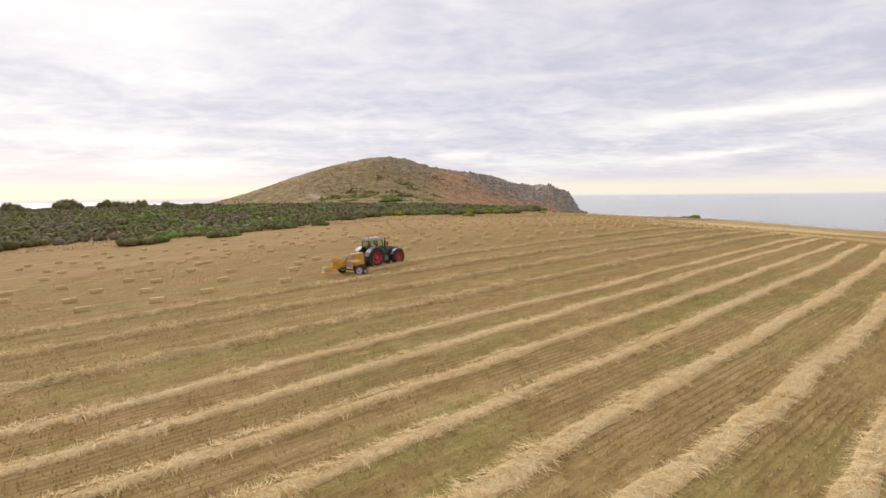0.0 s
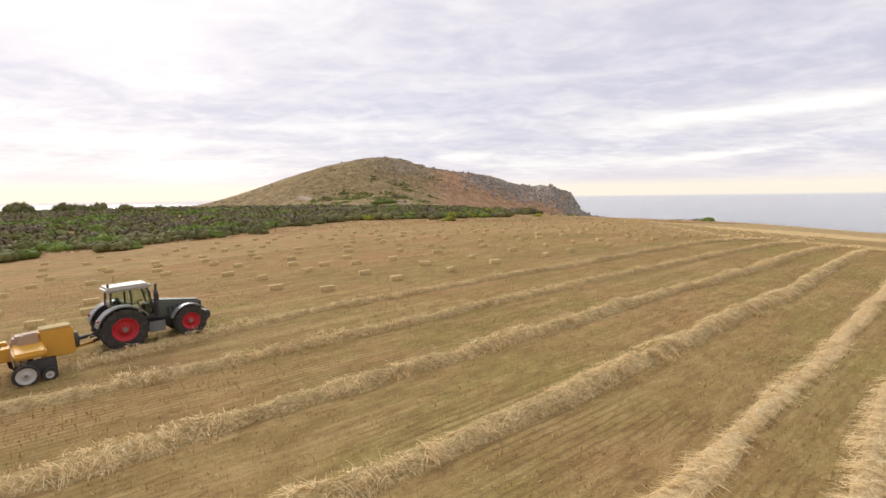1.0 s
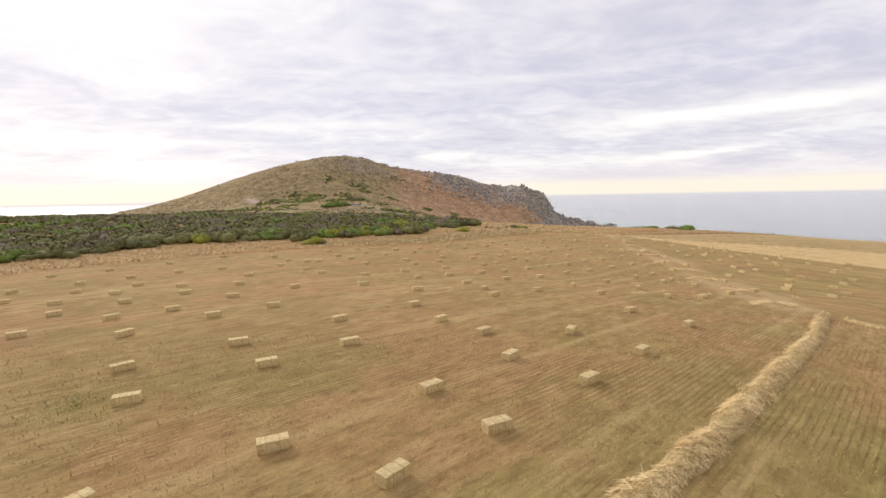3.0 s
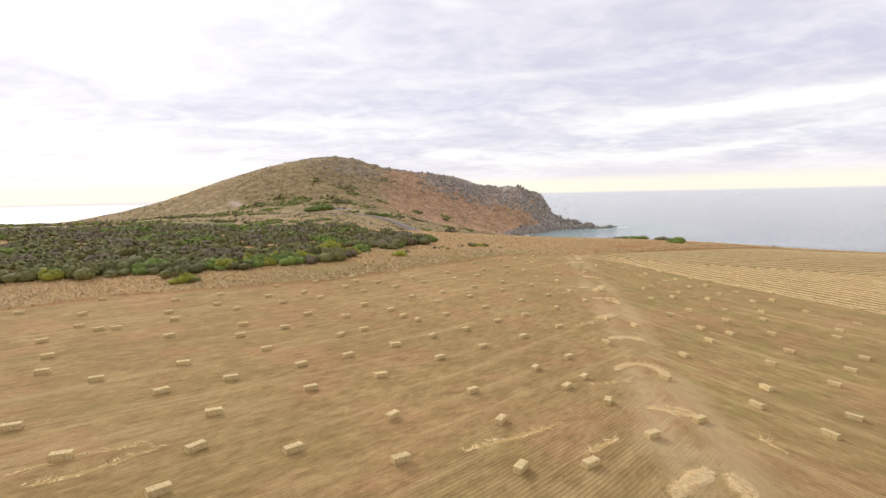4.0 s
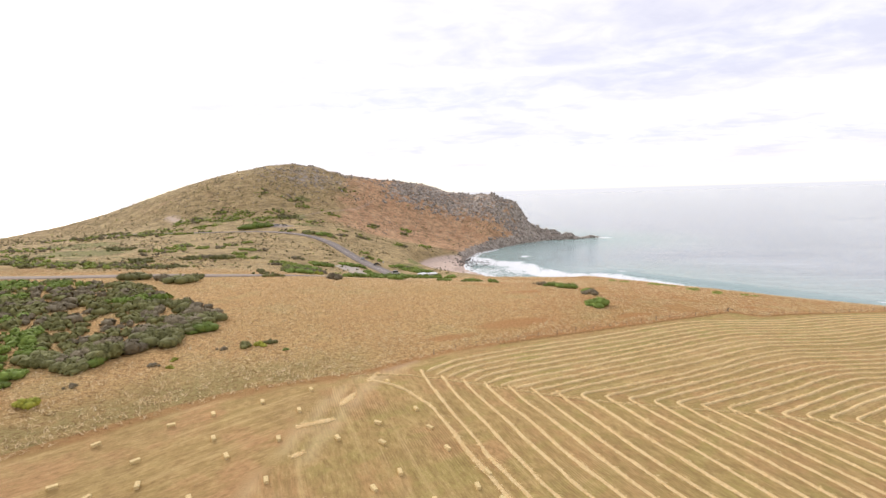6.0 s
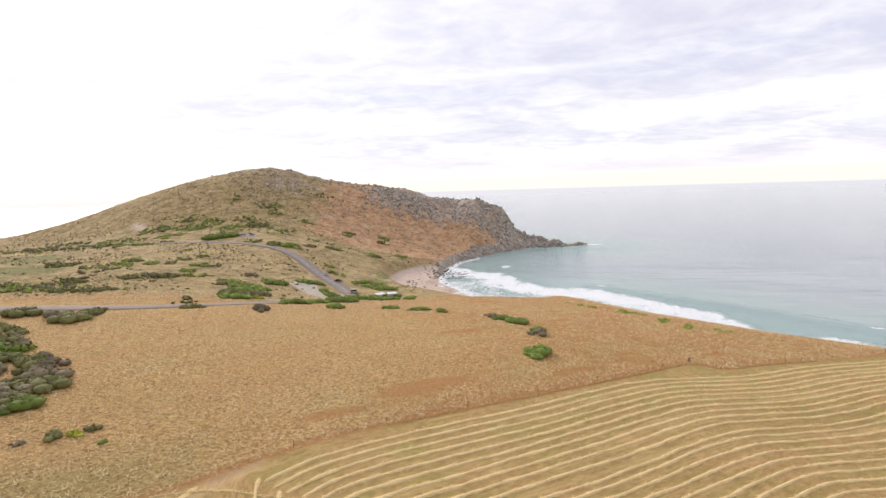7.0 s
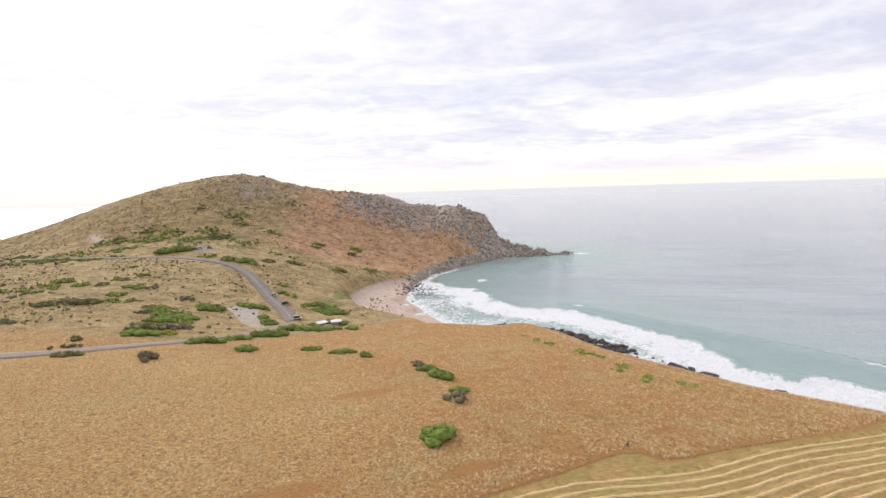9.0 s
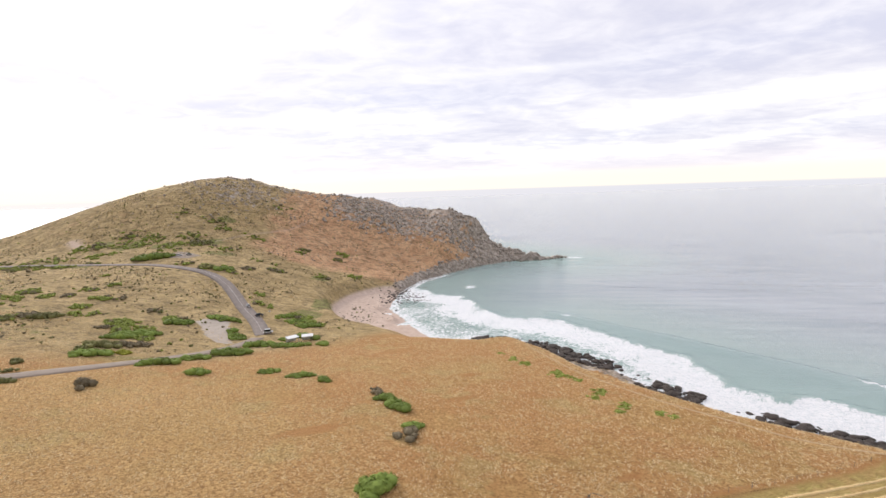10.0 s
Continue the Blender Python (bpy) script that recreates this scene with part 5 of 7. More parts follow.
# single shrubs out on the grass and along the road: place, width, kind
LONE = [
    (-52, 112.5, 5.0, 1), (-50.5, 114.5, 4.0, 5), (-66, 103, 5.5, 1), (-63, 105, 4.5, 5), (-34.0, 133.8, 3.4, 0), (9.2, 171.6, 3, 0), (42.7, 203.1, 3.4, 4), (43.6, 209.8, 1.6, 2), (58.0, 228.5, 1.7, 2), (61.4, 231.1, 2.6, 0), (63.3, 232.2, 2.4, 4), (65.2, 233.8, 2.0, 0),
    (50.6, 218.7, 1.7, 2), (53.6, 218.2, 1.4, 4), (52.6, 222.0, 1.5, 4), (69.3, 230.2, 1.2, 5), (146, 277.5, 6.0, 5), (144.4, 278.6, 4.2, 5), (150, 298.5, 4.6, 3), (150.4, 302.4, 4.0, 5), (147, 313.5, 5.0, 5), (144.2, 317, 4.6, 5), (142, 321, 4.4, 5), (139.4, 325.4, 4.0, 2),
    (138.2, 329, 2.6, 2), (121, 338, 4.0, 5), (105, 400, 5.5, 5), (56, 422, 5.0, 5), (22, 345, 4.0, 0), (14, 297, 7.0, 1), (6, 301, 6.0, 3), (-6, 303, 7.0, 1), (90, 420, 6, 5), (97, 416, 5.5, 5), (84, 412, 4.5, 5), (58.1, 353.2, 5.5, 5),
    (61.7, 354.9, 6.2, 5), (64.9, 356.4, 5.2, 5), (64.7, 364.7, 4.5, 5), (67.7, 366.1, 5.1, 5), (70.3, 367.3, 4.3, 5), (71.1, 375.5, 6.4, 5), (75.3, 377.4, 7.2, 5), (78.9, 379.1, 6.1, 5), (58.2, 414.8, 3.5, 5), (60.4, 415.9, 4.0, 5), (62.4, 416.8, 3.3, 5), (60.9, 410.0, 3.4, 5),
    (63.1, 411.1, 3.9, 5), (65.1, 412.0, 3.2, 5), (37.4, 439.5, 4.5, 5), (40.4, 440.9, 5.2, 5), (43.0, 442.1, 4.3, 5), (44.2, 439.1, 4.5, 5), (47.2, 440.5, 5.1, 5), (49.8, 441.7, 4.3, 5), (74.8, 394.7, 5.8, 5), (78.5, 396.5, 6.5, 5), (81.8, 398.1, 5.5, 5), (86.1, 394.8, 4.7, 5),
    (89.2, 396.2, 5.3, 5), (91.9, 397.4, 4.5, 5), (92.7, 397.1, 4.1, 5), (95.4, 398.4, 4.7, 5), (97.7, 399.5, 3.9, 5), (31.9, 323.8, 3.5, 0), (34.1, 324.9, 4.0, 0), (36.1, 325.8, 3.3, 0), (20.0, 389.8, 5.1, 5), (23.3, 391.3, 5.8, 5), (26.2, 392.6, 4.8, 5), (22.1, 395.9, 6.3, 5),
    (26.3, 397.8, 7.2, 5), (29.9, 399.5, 6.0, 5), (26.8, 400.6, 4.0, 5), (29.5, 401.9, 4.6, 5), (31.8, 403.0, 3.9, 5), (24.4, 373.0, 5.8, 0), (28.1, 374.8, 6.5, 0), (31.4, 376.4, 5.5, 0), (29.0, 375.9, 5.2, 2), (32.4, 377.5, 6.0, 2), (35.4, 378.9, 5.0, 2), (33.9, 379.5, 4.8, 2),
    (37.0, 381.0, 5.4, 2), (39.7, 382.3, 4.5, 2), (30.4, 359.3, 5.4, 5), (33.9, 360.9, 6.1, 5), (37.0, 362.3, 5.1, 5), (37.5, 364.9, 4.0, 4), (40.1, 366.1, 4.5, 4), (42.3, 367.1, 3.8, 4), (25.7, 422.0, 5.6, 5), (29.3, 423.7, 6.3, 5), (32.5, 425.2, 5.3, 5), (6.9, 402.6, 3.6, 2),
    (9.2, 403.7, 4.1, 2), (11.3, 404.6, 3.4, 2), (57.9, 324.8, 6.3, 2), (80.1, 342.1, 5.6, 5), (99.0, 346.6, 3.2, 5), (101.1, 347.6, 3.6, 5), (103.0, 348.4, 3.1, 5), (110.7, 341.5, 3.5, 5), (112.9, 342.6, 4.0, 5), (114.9, 343.5, 3.3, 5), (-28.2, 411.2, 5.3, 0), (-24.8, 412.8, 6.0, 0),
    (-21.8, 414.2, 5.0, 0), (-35.7, 412.1, 4.0, 2), (-33.0, 413.4, 4.6, 2), (-30.7, 414.5, 3.9, 2), (-64.7, 549.4, 10.6, 5), (-57.8, 552.6, 12.1, 5), (-51.7, 555.4, 10.1, 5), (-10.7, 523.2, 6.0, 0), (-6.8, 525.0, 6.8, 0), (-3.3, 526.6, 5.7, 0), (2.2, 524.3, 5.9, 5), (6.0, 526.1, 6.8, 5),
    (9.4, 527.7, 5.7, 5), (67.3, 456.8, 4.0, 5), (69.9, 458.0, 4.5, 5), (72.1, 459.0, 3.8, 5), (76.2, 447.9, 4.5, 5), (79.2, 449.3, 5.1, 5), (81.8, 450.5, 4.3, 5), (84.4, 440.7, 5.0, 5), (87.7, 442.2, 5.7, 5), (90.6, 443.5, 4.7, 5),
]
for x, y, w, k in LONE:
    if min(line_distance(np.array([x]), np.array([y]), line)[0][0] for line in (ROAD, UPPER_ROAD)) < 3.0 + 0.35 * w:
        continue
    copy_thing(KINDS[k], on_ground(x, y, plants.uniform(0, 6.3), 0.1, w / 3.7 * 0.95))

# low green herbs along the brow above the shore: place, breadth
BROW_HERBS = [(180.2, 382, 2.2), (183.7, 372.5, 3.4), (186.4, 367, 3.2), (188.1, 364.4, 2.8), (195.1, 353, 3.6), (197.5, 351, 3.2), (201, 346.4, 2.6), (200.3, 328.3, 2.4), (204.4, 335.4, 3.2), (203, 332, 2.6), (206.7, 322.8, 2.6), (205.2, 318.6, 2.4), (208.5, 324.5, 2.6), (214.9, 319.4, 2.2), (217.7, 316.7, 2.4)]
brow = [(x + plants.gauss(0, 0.9), y + plants.gauss(0, 1.1), w * plants.uniform(0.45, 0.95)) for x, y, w in BROW_HERBS for _ in range(6)]
joined_scrub("herbs", brow, LEAF_MAT, "low bright green herbs along the brow", 26, 0.5, 0.45)

# taller trees on the skyline of the headland
TREE = shrub_kind(19, 5.5, 5.2, LEAF_DARK, "dark rounded coastal tree above the thicket", 2200, 0.2, 10, "trees on the skyline")
TREE.name, TREE["category"] = "tree", "tree"
TREE.matrix_basis = on_ground(-181, 276, 0.4, 0.1)
for x, y, size in ((-196, 282, 1.3), (-176, 281, 1.2), (-222, 282, 1.4), (-188, 279, 1.1), (-210, 272, 1.5), (-216, 276, 1.3), (-203, 268, 1.0), (-152, 266, 1.0), (-146, 262, 0.8), (-235, 262, 1.3), (-228, 258, 1.1), (-170, 270, 0.8), (-136, 268, 0.75)):
    copy_thing(TREE, on_ground(x, y, x * 0.7, 0.1, size))

# scrub on the slopes beyond the road, in drifts
DRIFTS = [(-130, 380, 30, 50), (-170, 440, 30, 50), (-190, 350, 30, 60), (-91, 372, 16, 60), (-62, 377, 12, 40), (-140, 530, 16, 34), (-185, 520, 20, 44), (-139, 600, 9, 22)]
DRIFTS_UP = [
    (-58, 612, 8, 24), (-43, 600, 6, 16), (-36, 630, 6, 16), (-52, 640, 7, 18), (-10, 626, 6, 12), (-1, 526, 4, 8), (12, 522, 4, 8), (-24, 535, 4, 7), (33, 620, 4, 6), (64, 628, 4.5, 9), (36, 552, 5, 8), (49, 474, 4, 6),
    (63, 565, 5, 8), (-4, 692, 8, 8), (-83, 648, 10, 8), (-118, 618, 9, 22), (-20, 590, 9, 12), (20, 570, 8, 10),
]
# clumps of low bushes: place, half breadth, tone
CLUMPS = [(-73, 437, 16.1, 2), (-70, 459, 8.4, 2), (-103, 439, 12.8, 0), (-61, 396, 9.5, 0), (-45, 370, 7.5, 0), (-32, 372, 8.3, 0), (-70, 418, 6.4, 1), (-44, 406, 9.4, 0), (-35, 415, 4.7, 1), (-26, 415, 5.8, 0), (-52, 447, 4.8, 2), (-42, 464, 5.4, 2), (-44, 450, 3.7, 1), (-14, 422, 7.0, 2), (-24, 432, 6.1, 2), (-24, 447, 6.3, 2), (-38, 478, 4.2, 2), (-57, 502, 4.5, 2), (-16, 450, 3.8, 1), (8, 413, 8.7, 2), (20, 405, 10.4, 2), (29, 370, 7.2, 0), (31, 394, 4.9, 2), (26, 428, 6.7, 2), (10, 437, 3.5, 1), (28, 332, 4.7, 0)]
CLUMPS_UP = [(57, 327, 2.8, 1), (12, 307, 5.1, 0), (-101, 544, 8.7, 2), (-113, 536, 8.7, 2), (-145, 561, 22.8, 2), (-144, 539, 14.6, 0), (-188, 557, 19.9, 0), (-109, 573, 14.9, 2), (-60, 557, 13.7, 2), (-104, 599, 19.4, 2), (-62, 588, 18.2, 2), (-8, 528, 7.6, 2), (4, 530, 7.5, 2), (44, 492, 5.3, 2), (33, 629, 5.9, 0), (75, 457, 11.7, 2), (86, 446, 9.0, 2), (85, 585, 6.6, 2), (63, 643, 6.8, 2), (32, 550, 5.6, 1), (18, 538, 4.6, 1), (-141, 598, 16.1, 2), (-47, 600, 11.0, 0), (-91, 606, 15.5, 2)]
slope_spots = [[], [], []]
for cx, cy, spread, count in DRIFTS + DRIFTS_UP:
    for _ in range(int(count * 1.5)):
        x, y = cx + plants.gauss(0, spread * 0.75), cy + plants.gauss(0, spread * 0.42)
        r1 = min(line_distance(np.array([x]), np.array([y]), line)[0][0] for line in (ROAD, UPPER_ROAD))
        if r1 > 5.5:
            slope_spots[plants.choice((0, 1, 2, 2, 2))].append((x, y, plants.uniform(1.8, 4.6)))
for cx, cy, half, tone_of in CLUMPS + CLUMPS_UP:
    for _ in range(min(70, int(5 + half * half * 0.9))):
        q, r = plants.uniform(0, 6.3), math.sqrt(plants.random()) * half
        if bumps(np.array([cx + math.cos(q) * r]), np.array([cy + math.sin(q) * r]), 7, 2)[0] < 0.42:
            continue
        x, y = cx + math.cos(q) * r * 0.85, cy + math.sin(q) * r * 0.7
        at, by = np.array([x]), np.array([y])
        if min(line_distance(at, by, line)[0][0] for line in (ROAD, UPPER_ROAD)) > 5.0:
            slope_spots[tone_of if plants.random() < 0.82 else plants.randrange(3)].append((x, y, plants.uniform(2.0, 3.8) * (1.0 if half > 3 else 0.75)))
for _ in range(620):
    slope_spots[plants.choice((0, 1, 1, 1))].append((plants.gauss(-72, 26), plants.gauss(668, 17), plants.uniform(0.5, 1.5)))
dots = [[], [], []]
for _ in range(11000):
    x, y = plants.uniform(-330, 175), plants.uniform(340, 745)
    at, by = np.array([x]), np.array([y])
    if bumps(at, by, 34, 3)[0] < 0.40 + 0.16 * plants.random() or shore(at, by)[0] < 16 or min(line_distance(at, by, line)[0][0] for line in (ROAD, UPPER_ROAD)) < 5.5:
        continue
    if y < 372 + 1.15 * max(0, x - 62):
        continue
    dots[plants.choice((0, 0, 1, 1, 1, 2))].append((x, y, plants.choice((0.5, 0.7, 0.9, 1.3, 1.9)) * plants.uniform(0.8, 1.2)))
for k, (mat, kind) in enumerate(((LEAF_DARK, "dark"), (LEAF_GREY, "grey-brown"), (LEAF_MAT, "green"))):
    joined_scrub("scrub", dots[k], mat, "small " + kind + " bushes dotted over the burnt hill", 8, 1.0, 0.9, 1)
joined_scrub("scrub", slope_spots[0], LEAF_DARK, "low dark scrub in drifts on the burnt slope", 16, 0.5, 1.15, 3, COARSE)
joined_scrub("scrub", slope_spots[1], LEAF_GREY, "low grey scrub in drifts on the burnt slope", 16, 0.5, 1.15, 3, COARSE)
joined_scrub("scrub", slope_spots[2], LEAF_MAT, "low green scrub in drifts on the burnt slope", 16, 0.5, 1.0, 3, COARSE)


def hill_tufts(name, count, seed, mat, label, lo, hi):
    """Clumps of coarse grass and low brush over the hill."""
    r = np.random.default_rng(seed)
    x, y = r.uniform(-330, 215, count), r.uniform(335, 760, count)
    s = shore(x, y)
    gap = np.minimum(line_distance(x, y, ROAD)[0], line_distance(x, y, UPPER_ROAD)[0])
    keep = (s > 8) & (gap > 5) & (bumps(x, y, 24, 3) > r.uniform(0.42, 0.66, count)) & (height(x, y) > 7.5) & (hill_at(x, y) > 0.5)
    x, y = x[keep], y[keep]
    m, vs, ts = len(x), [], []
    size = r.uniform(lo, hi, m)
    for k in range(7):
        dx, dy = r.normal(0, 0.22, m) * size, r.normal(0, 0.22, m) * size
        v, t = spears(x + dx, y + dy, height(x + dx, y + dy) - 0.03, size * r.uniform(0.6, 1.1, m), 0.16 * size, r.uniform(0.3, 1.3, m), r.uniform(0, 6.3, m))
        vs.append(v), ts.append(t + k * 3 * m)
    tagged(put_mesh(name, np.concatenate(vs), np.concatenate(ts), mat), label, "grass", kind="stuff")


def hill_at(x, y):
    return smooth(y - np.maximum(0, x - 62) * 1.15, 340, 372)


hill_tufts("brush", 9000, 61, LEAF_DARK, "dark low brush dotted over the burnt hill", 0.5, 1.4)
hill_tufts("brush", 7000, 62, LEAF_GREY, "grey-brown low brush dotted over the burnt hill", 0.6, 1.5)
hill_tufts("hill_grass", 12000, 63, DRY_GRASS, "pale dry grass clumps on the burnt hill", 0.5, 1.3)


# ---- rocks ----
def rock_stock(seed):
    r = np.random.default_rng(seed)
    bm = bmesh.new()
    bmesh.ops.create_icosphere(bm, subdivisions=2, radius=0.5)
    for v in bm.verts:
        d = v.co.normalized()
        v.co = d * (0.5 + 0.26 * noise.noise(d * 1.7 + Vector((seed * 3.1, 0, 0))) + 0.10 * noise.noise(d * 4.3 + Vector((0, seed, 0))))
        v.co.z *= 0.8
    for _ in range(9):
        n_way = Vector(r.normal(0, 1, 3)).normalized()
        for v in bm.verts:
            over = v.co.dot(n_way) - 0.27
            if over > 0:
                v.co -= n_way * over * 0.85
    verts = np.array([v.co for v in bm.verts])
    tris = np.array([[v.index for v in f.verts] for f in bm.faces])
    bm.free()
    return verts, tris


ROCKS = [rock_stock(k) for k in range(7)]


def rock_field(name, spots_in, mat, label):
    vs, ts, base = [], [], 0
    zs = height(np.array([s[0] for s in spots_in]), np.array([s[1] for s in spots_in]))
    for k, (s, z) in enumerate(zip(spots_in, zs)):
        v, t = ROCKS[k % 7]
        q = Euler((k * 1.7, k * 0.9, k * 2.3)).to_matrix()
        scale = np.array([s[2], s[2] * (0.7 + 0.5 * ((k * 0.37) % 1)), s[2] * (s[3] if len(s) > 3 else 0.8)])
        vs.append((v @ np.array(q)) * scale + [s[0], s[1], max(z, s[4] if len(s) > 4 else -9) + s[2] * 0.12]), ts.append(t + base)
        base += len(v)
    ob = put_mesh(name, np.concatenate(vs), np.concatenate(ts), mat)
    return tagged(ob, label, "rocks", kind="stuff")


stones = random.Random(33)
crag, shingle, wet = [], [], []
while len(crag) < 3300:
    x, y = stones.uniform(-190, 262), stones.uniform(640, 810)
    at, by = np.array([x]), np.array([y])
    s = shore(at, by)
    r = rockiness(at, by, s)[0]
    big = 1.35 if x > 20 else 0.9
    if s[0] > 1 and stones.random() < r * 1.05 - 0.12 and bumps(at, by, 18, 2)[0] > 0.36:
        crag.append((x, y, big * stones.choice((0.8, 1.0, 1.4, 1.8, 2.4, 3.2)) * stones.uniform(0.8, 1.2), stones.uniform(0.6, 1.3)))
for x, y, w in ((-134, 752, 4.5), (-128, 748, 3.0), (-61, 750, 4.0), (-50, 748, 3.4), (-160, 748, 2.4)):
    crag.append((x, y, w, 1.2))
for _ in range(900):
    x, y = stones.uniform(-170, 150), stones.uniform(585, 740)
    if bumps(np.array([x]), np.array([y]), 30, 2)[0] > 0.40 + 0.25 * (y < 640):
        crag.append((x, y, stones.choice((0.6, 0.8, 1.1, 1.6)) * stones.uniform(0.8, 1.2), stones.uniform(0.6, 1.1)))
rock_field("boulders", crag, GRANITE, "weathered grey granite boulders along the crest of the bluff")
# the low spit that runs out from the head
spit = []
for k in range(150):
    u = stones.random()
    x, y = 226 + 66 * u + stones.gauss(0, 2), 735 + 7 * u + stones.gauss(0, 4.5 * (1 - 0.6 * u))
    spit.append((x, y, stones.uniform(2.6, 6.2) * (1 - 0.2 * u), stones.uniform(0.6, 1.05), 0.2))
for x, y, w in ((289, 742, 9), (284, 741, 7), (293, 743, 7), (298, 744, 4), (262, 737, 8), (247, 735, 9), (272, 738, 6)):
    spit.append((x, y, w, 0.9, 0.3))
rock_field("spit_rocks", spit, GRANITE, "jagged grey rocks of the spit awash in the sea")
SHORE = curve_line(COAST[3:20], 1.0)
for k in range(2100):
    i = stones.randrange(len(SHORE) - 1)
    x, y = SHORE[i] + np.array([stones.gauss(0, 4.5), stones.gauss(0, 4.5)])
    sandy = 448 < y < 560 and x < 170
    s = shore(np.array([x]), np.array([y]))[0]
    if sandy and stones.random() < 0.9:
        continue
    if y > 560:
        if -3 < s < 12:
            shingle.append((x, y, stones.uniform(0.5, 2.2), 0.8, -0.3))
    elif -7 < s < 4 and stones.random() < 0.3:
        wet.append((x, y, stones.choice((0.8, 1.2, 1.8, 2.6, 3.6)) * stones.uniform(0.8, 1.3), stones.uniform(0.25, 0.5), -0.2))
# long dark ledges below the field
LEDGES = curve_line(COAST[3:12], 0.8)
for i in range(len(LEDGES) - 1):
    x, y = LEDGES[i]
    if y > 452 or bumps(np.array([x]), np.array([y]), 20, 2)[0] < 0.35:
        continue
    dx, dy = LEDGES[i + 1] - LEDGES[i]
    for k in range(4):
        back = stones.uniform(-8.0, 4.5)
        w = stones.choice((1.4, 2.2, 3.2, 4.6))
        wet.append((x - dy * back / 0.8 + stones.gauss(0, 0.5), y + dx * back / 0.8 + stones.gauss(0, 0.5), w, stones.uniform(0.25, 0.5), 0.0))
for k in range(230):
    wet.append((stones.gauss(127, 9), stones.gauss(566, 15), stones.uniform(0.8, 2.6), 0.6, -0.1))
for k in range(46):
    wet.append((stones.uniform(92, 126), stones.uniform(488, 545), stones.uniform(0.5, 1.7), 0.35))
rock_field("shingle", shingle, GRANITE, "grey boulders and shingle along the foot of the bluff")
rock_field("shore_rocks", wet, WET_ROCK, "dark wet ledges and rocks in the surf")

# loose hay dropped along the turning strip: flat heaps and thin trails
HEAPS = [
    [(65.8, 131.1), (67.5, 132.9), (69.0, 133.1), (69.9, 131.6), (69.6, 130.2)], [(64.8, 123.1), (66.5, 122.7), (68.0, 122.1)], [(61.4, 112.5), (63.0, 113.9), (64.8, 115.0)],
    [(65.4, 114.7), (65.2, 112.4)], [(70.6, 150.4), (72.0, 151.2), (74.0, 152.7)], [(68.7, 141.3), (71.6, 142.4), (72.7, 140.8)], [(74.4, 162.9), (76.0, 163.5), (77.8, 163.2)], [(77.2, 161.8), (76.8, 159.2)],
    [(76.6, 168.8), (77.6, 170.4), (79.0, 172.4), (79.6, 174.8)], [(74.8, 171.8), (76.6, 172.2)], [(78.8, 182.5), (80.0, 182.9), (81.3, 183.3)], [(82.0, 192.2), (83.3, 193.5)], [(80.6, 198.8), (82.8, 200.3), (85.0, 201.8)], [(85.2, 205.8), (86.1, 210.5)], [(87.4, 215.5), (88.7, 220.2)],
]
TRAILS = [
    [(65.2, 145.2), (67.1, 146.4), (69.5, 148.0)], [(58.5, 116.2), (61.2, 118.6)], [(70.0, 119.9), (70.4, 117.3)], [(62.0, 127.4), (66.0, 128.8)], [(51.7, 116.5), (54.9, 118.1), (58.1, 120.2)], [(31.7, 112.2), (33.6, 113.3), (35.9, 116.2)],
    [(30.1, 113.2), (31.8, 114.8), (35.0, 116.7)], [(68.5, 170.8), (72.0, 171.5), (75.0, 172.7)], [(69.5, 165.8), (75.0, 168.8)], [(87.1, 185.8), (89.6, 178.8)],
]
for k, line in enumerate(HEAPS):
    windrow(curve_line(line, 0.2), 1.0 + 0.6 * ((k * 0.37) % 1), 0.09, 170, 0.42, 1300 + 7 * k, "flat heap of loose pale hay on stubble", "loose heaps of hay", "loose_hay", STRAW_MID)
for k, line in enumerate(TRAILS):
    windrow(curve_line(line, 0.3), 0.5, 0.012, 26, 0.40, 1500 + 7 * k, "thin trail of dropped pale straw on stubble", "trails of straw", "straw_trail", STUBBLE)


# ---- tractor and baler ----
TRACTOR_GREEN = plain("dark_grey_green_paint", (0.135, 0.16, 0.14), 0.4, 0.1)
TRACTOR_GREY = plain("grey_fender_paint", (0.26, 0.27, 0.275), 0.4)
TRACTOR_DARK = plain("black_chassis", (0.065, 0.064, 0.064), 0.55)
ROOF_PALE = plain("pale_roof_paint", (0.50, 0.475, 0.42), 0.5, wear=0.15)
RIM_RED = plain("red_rim_paint", (0.62, 0.025, 0.04), 0.4, wear=0.06)
RUBBER = plain("tyre_rubber", (0.062, 0.058, 0.055), 0.85, spec=0.2, wear=0.35)
STEEL = plain("worn_steel", (0.30, 0.29, 0.28), 0.4, 0.7)
BALER_YELLOW = plain("faded_yellow_paint", (0.80, 0.43, 0.06), 0.5, wear=0.2)
BALER_RUST = plain("worn_pinkish_panel", (0.50, 0.36, 0.26), 0.6, wear=0.3)
RIM_WHITE = plain("white_rim_paint", (0.68, 0.67, 0.64), 0.5)
LAMP_RED = plain("red_lamp_glass", (0.45, 0.02, 0.02), 0.2)
LAMP_CLEAR = plain("clear_lamp_glass", (0.7, 0.7, 0.68), 0.15)


def glass_material():
    mat, net = material("tinted_glass")
    shader = net.put("ShaderNodeBsdfPrincipled", {"Base Color": (0.74, 0.84, 0.79), "Roughness": 0.03, "Transmission Weight": 1.0, "IOR": 1.3})
    net.put("ShaderNodeOutputMaterial", {"Surface": shader})
    return mat


GLASS = glass_material()


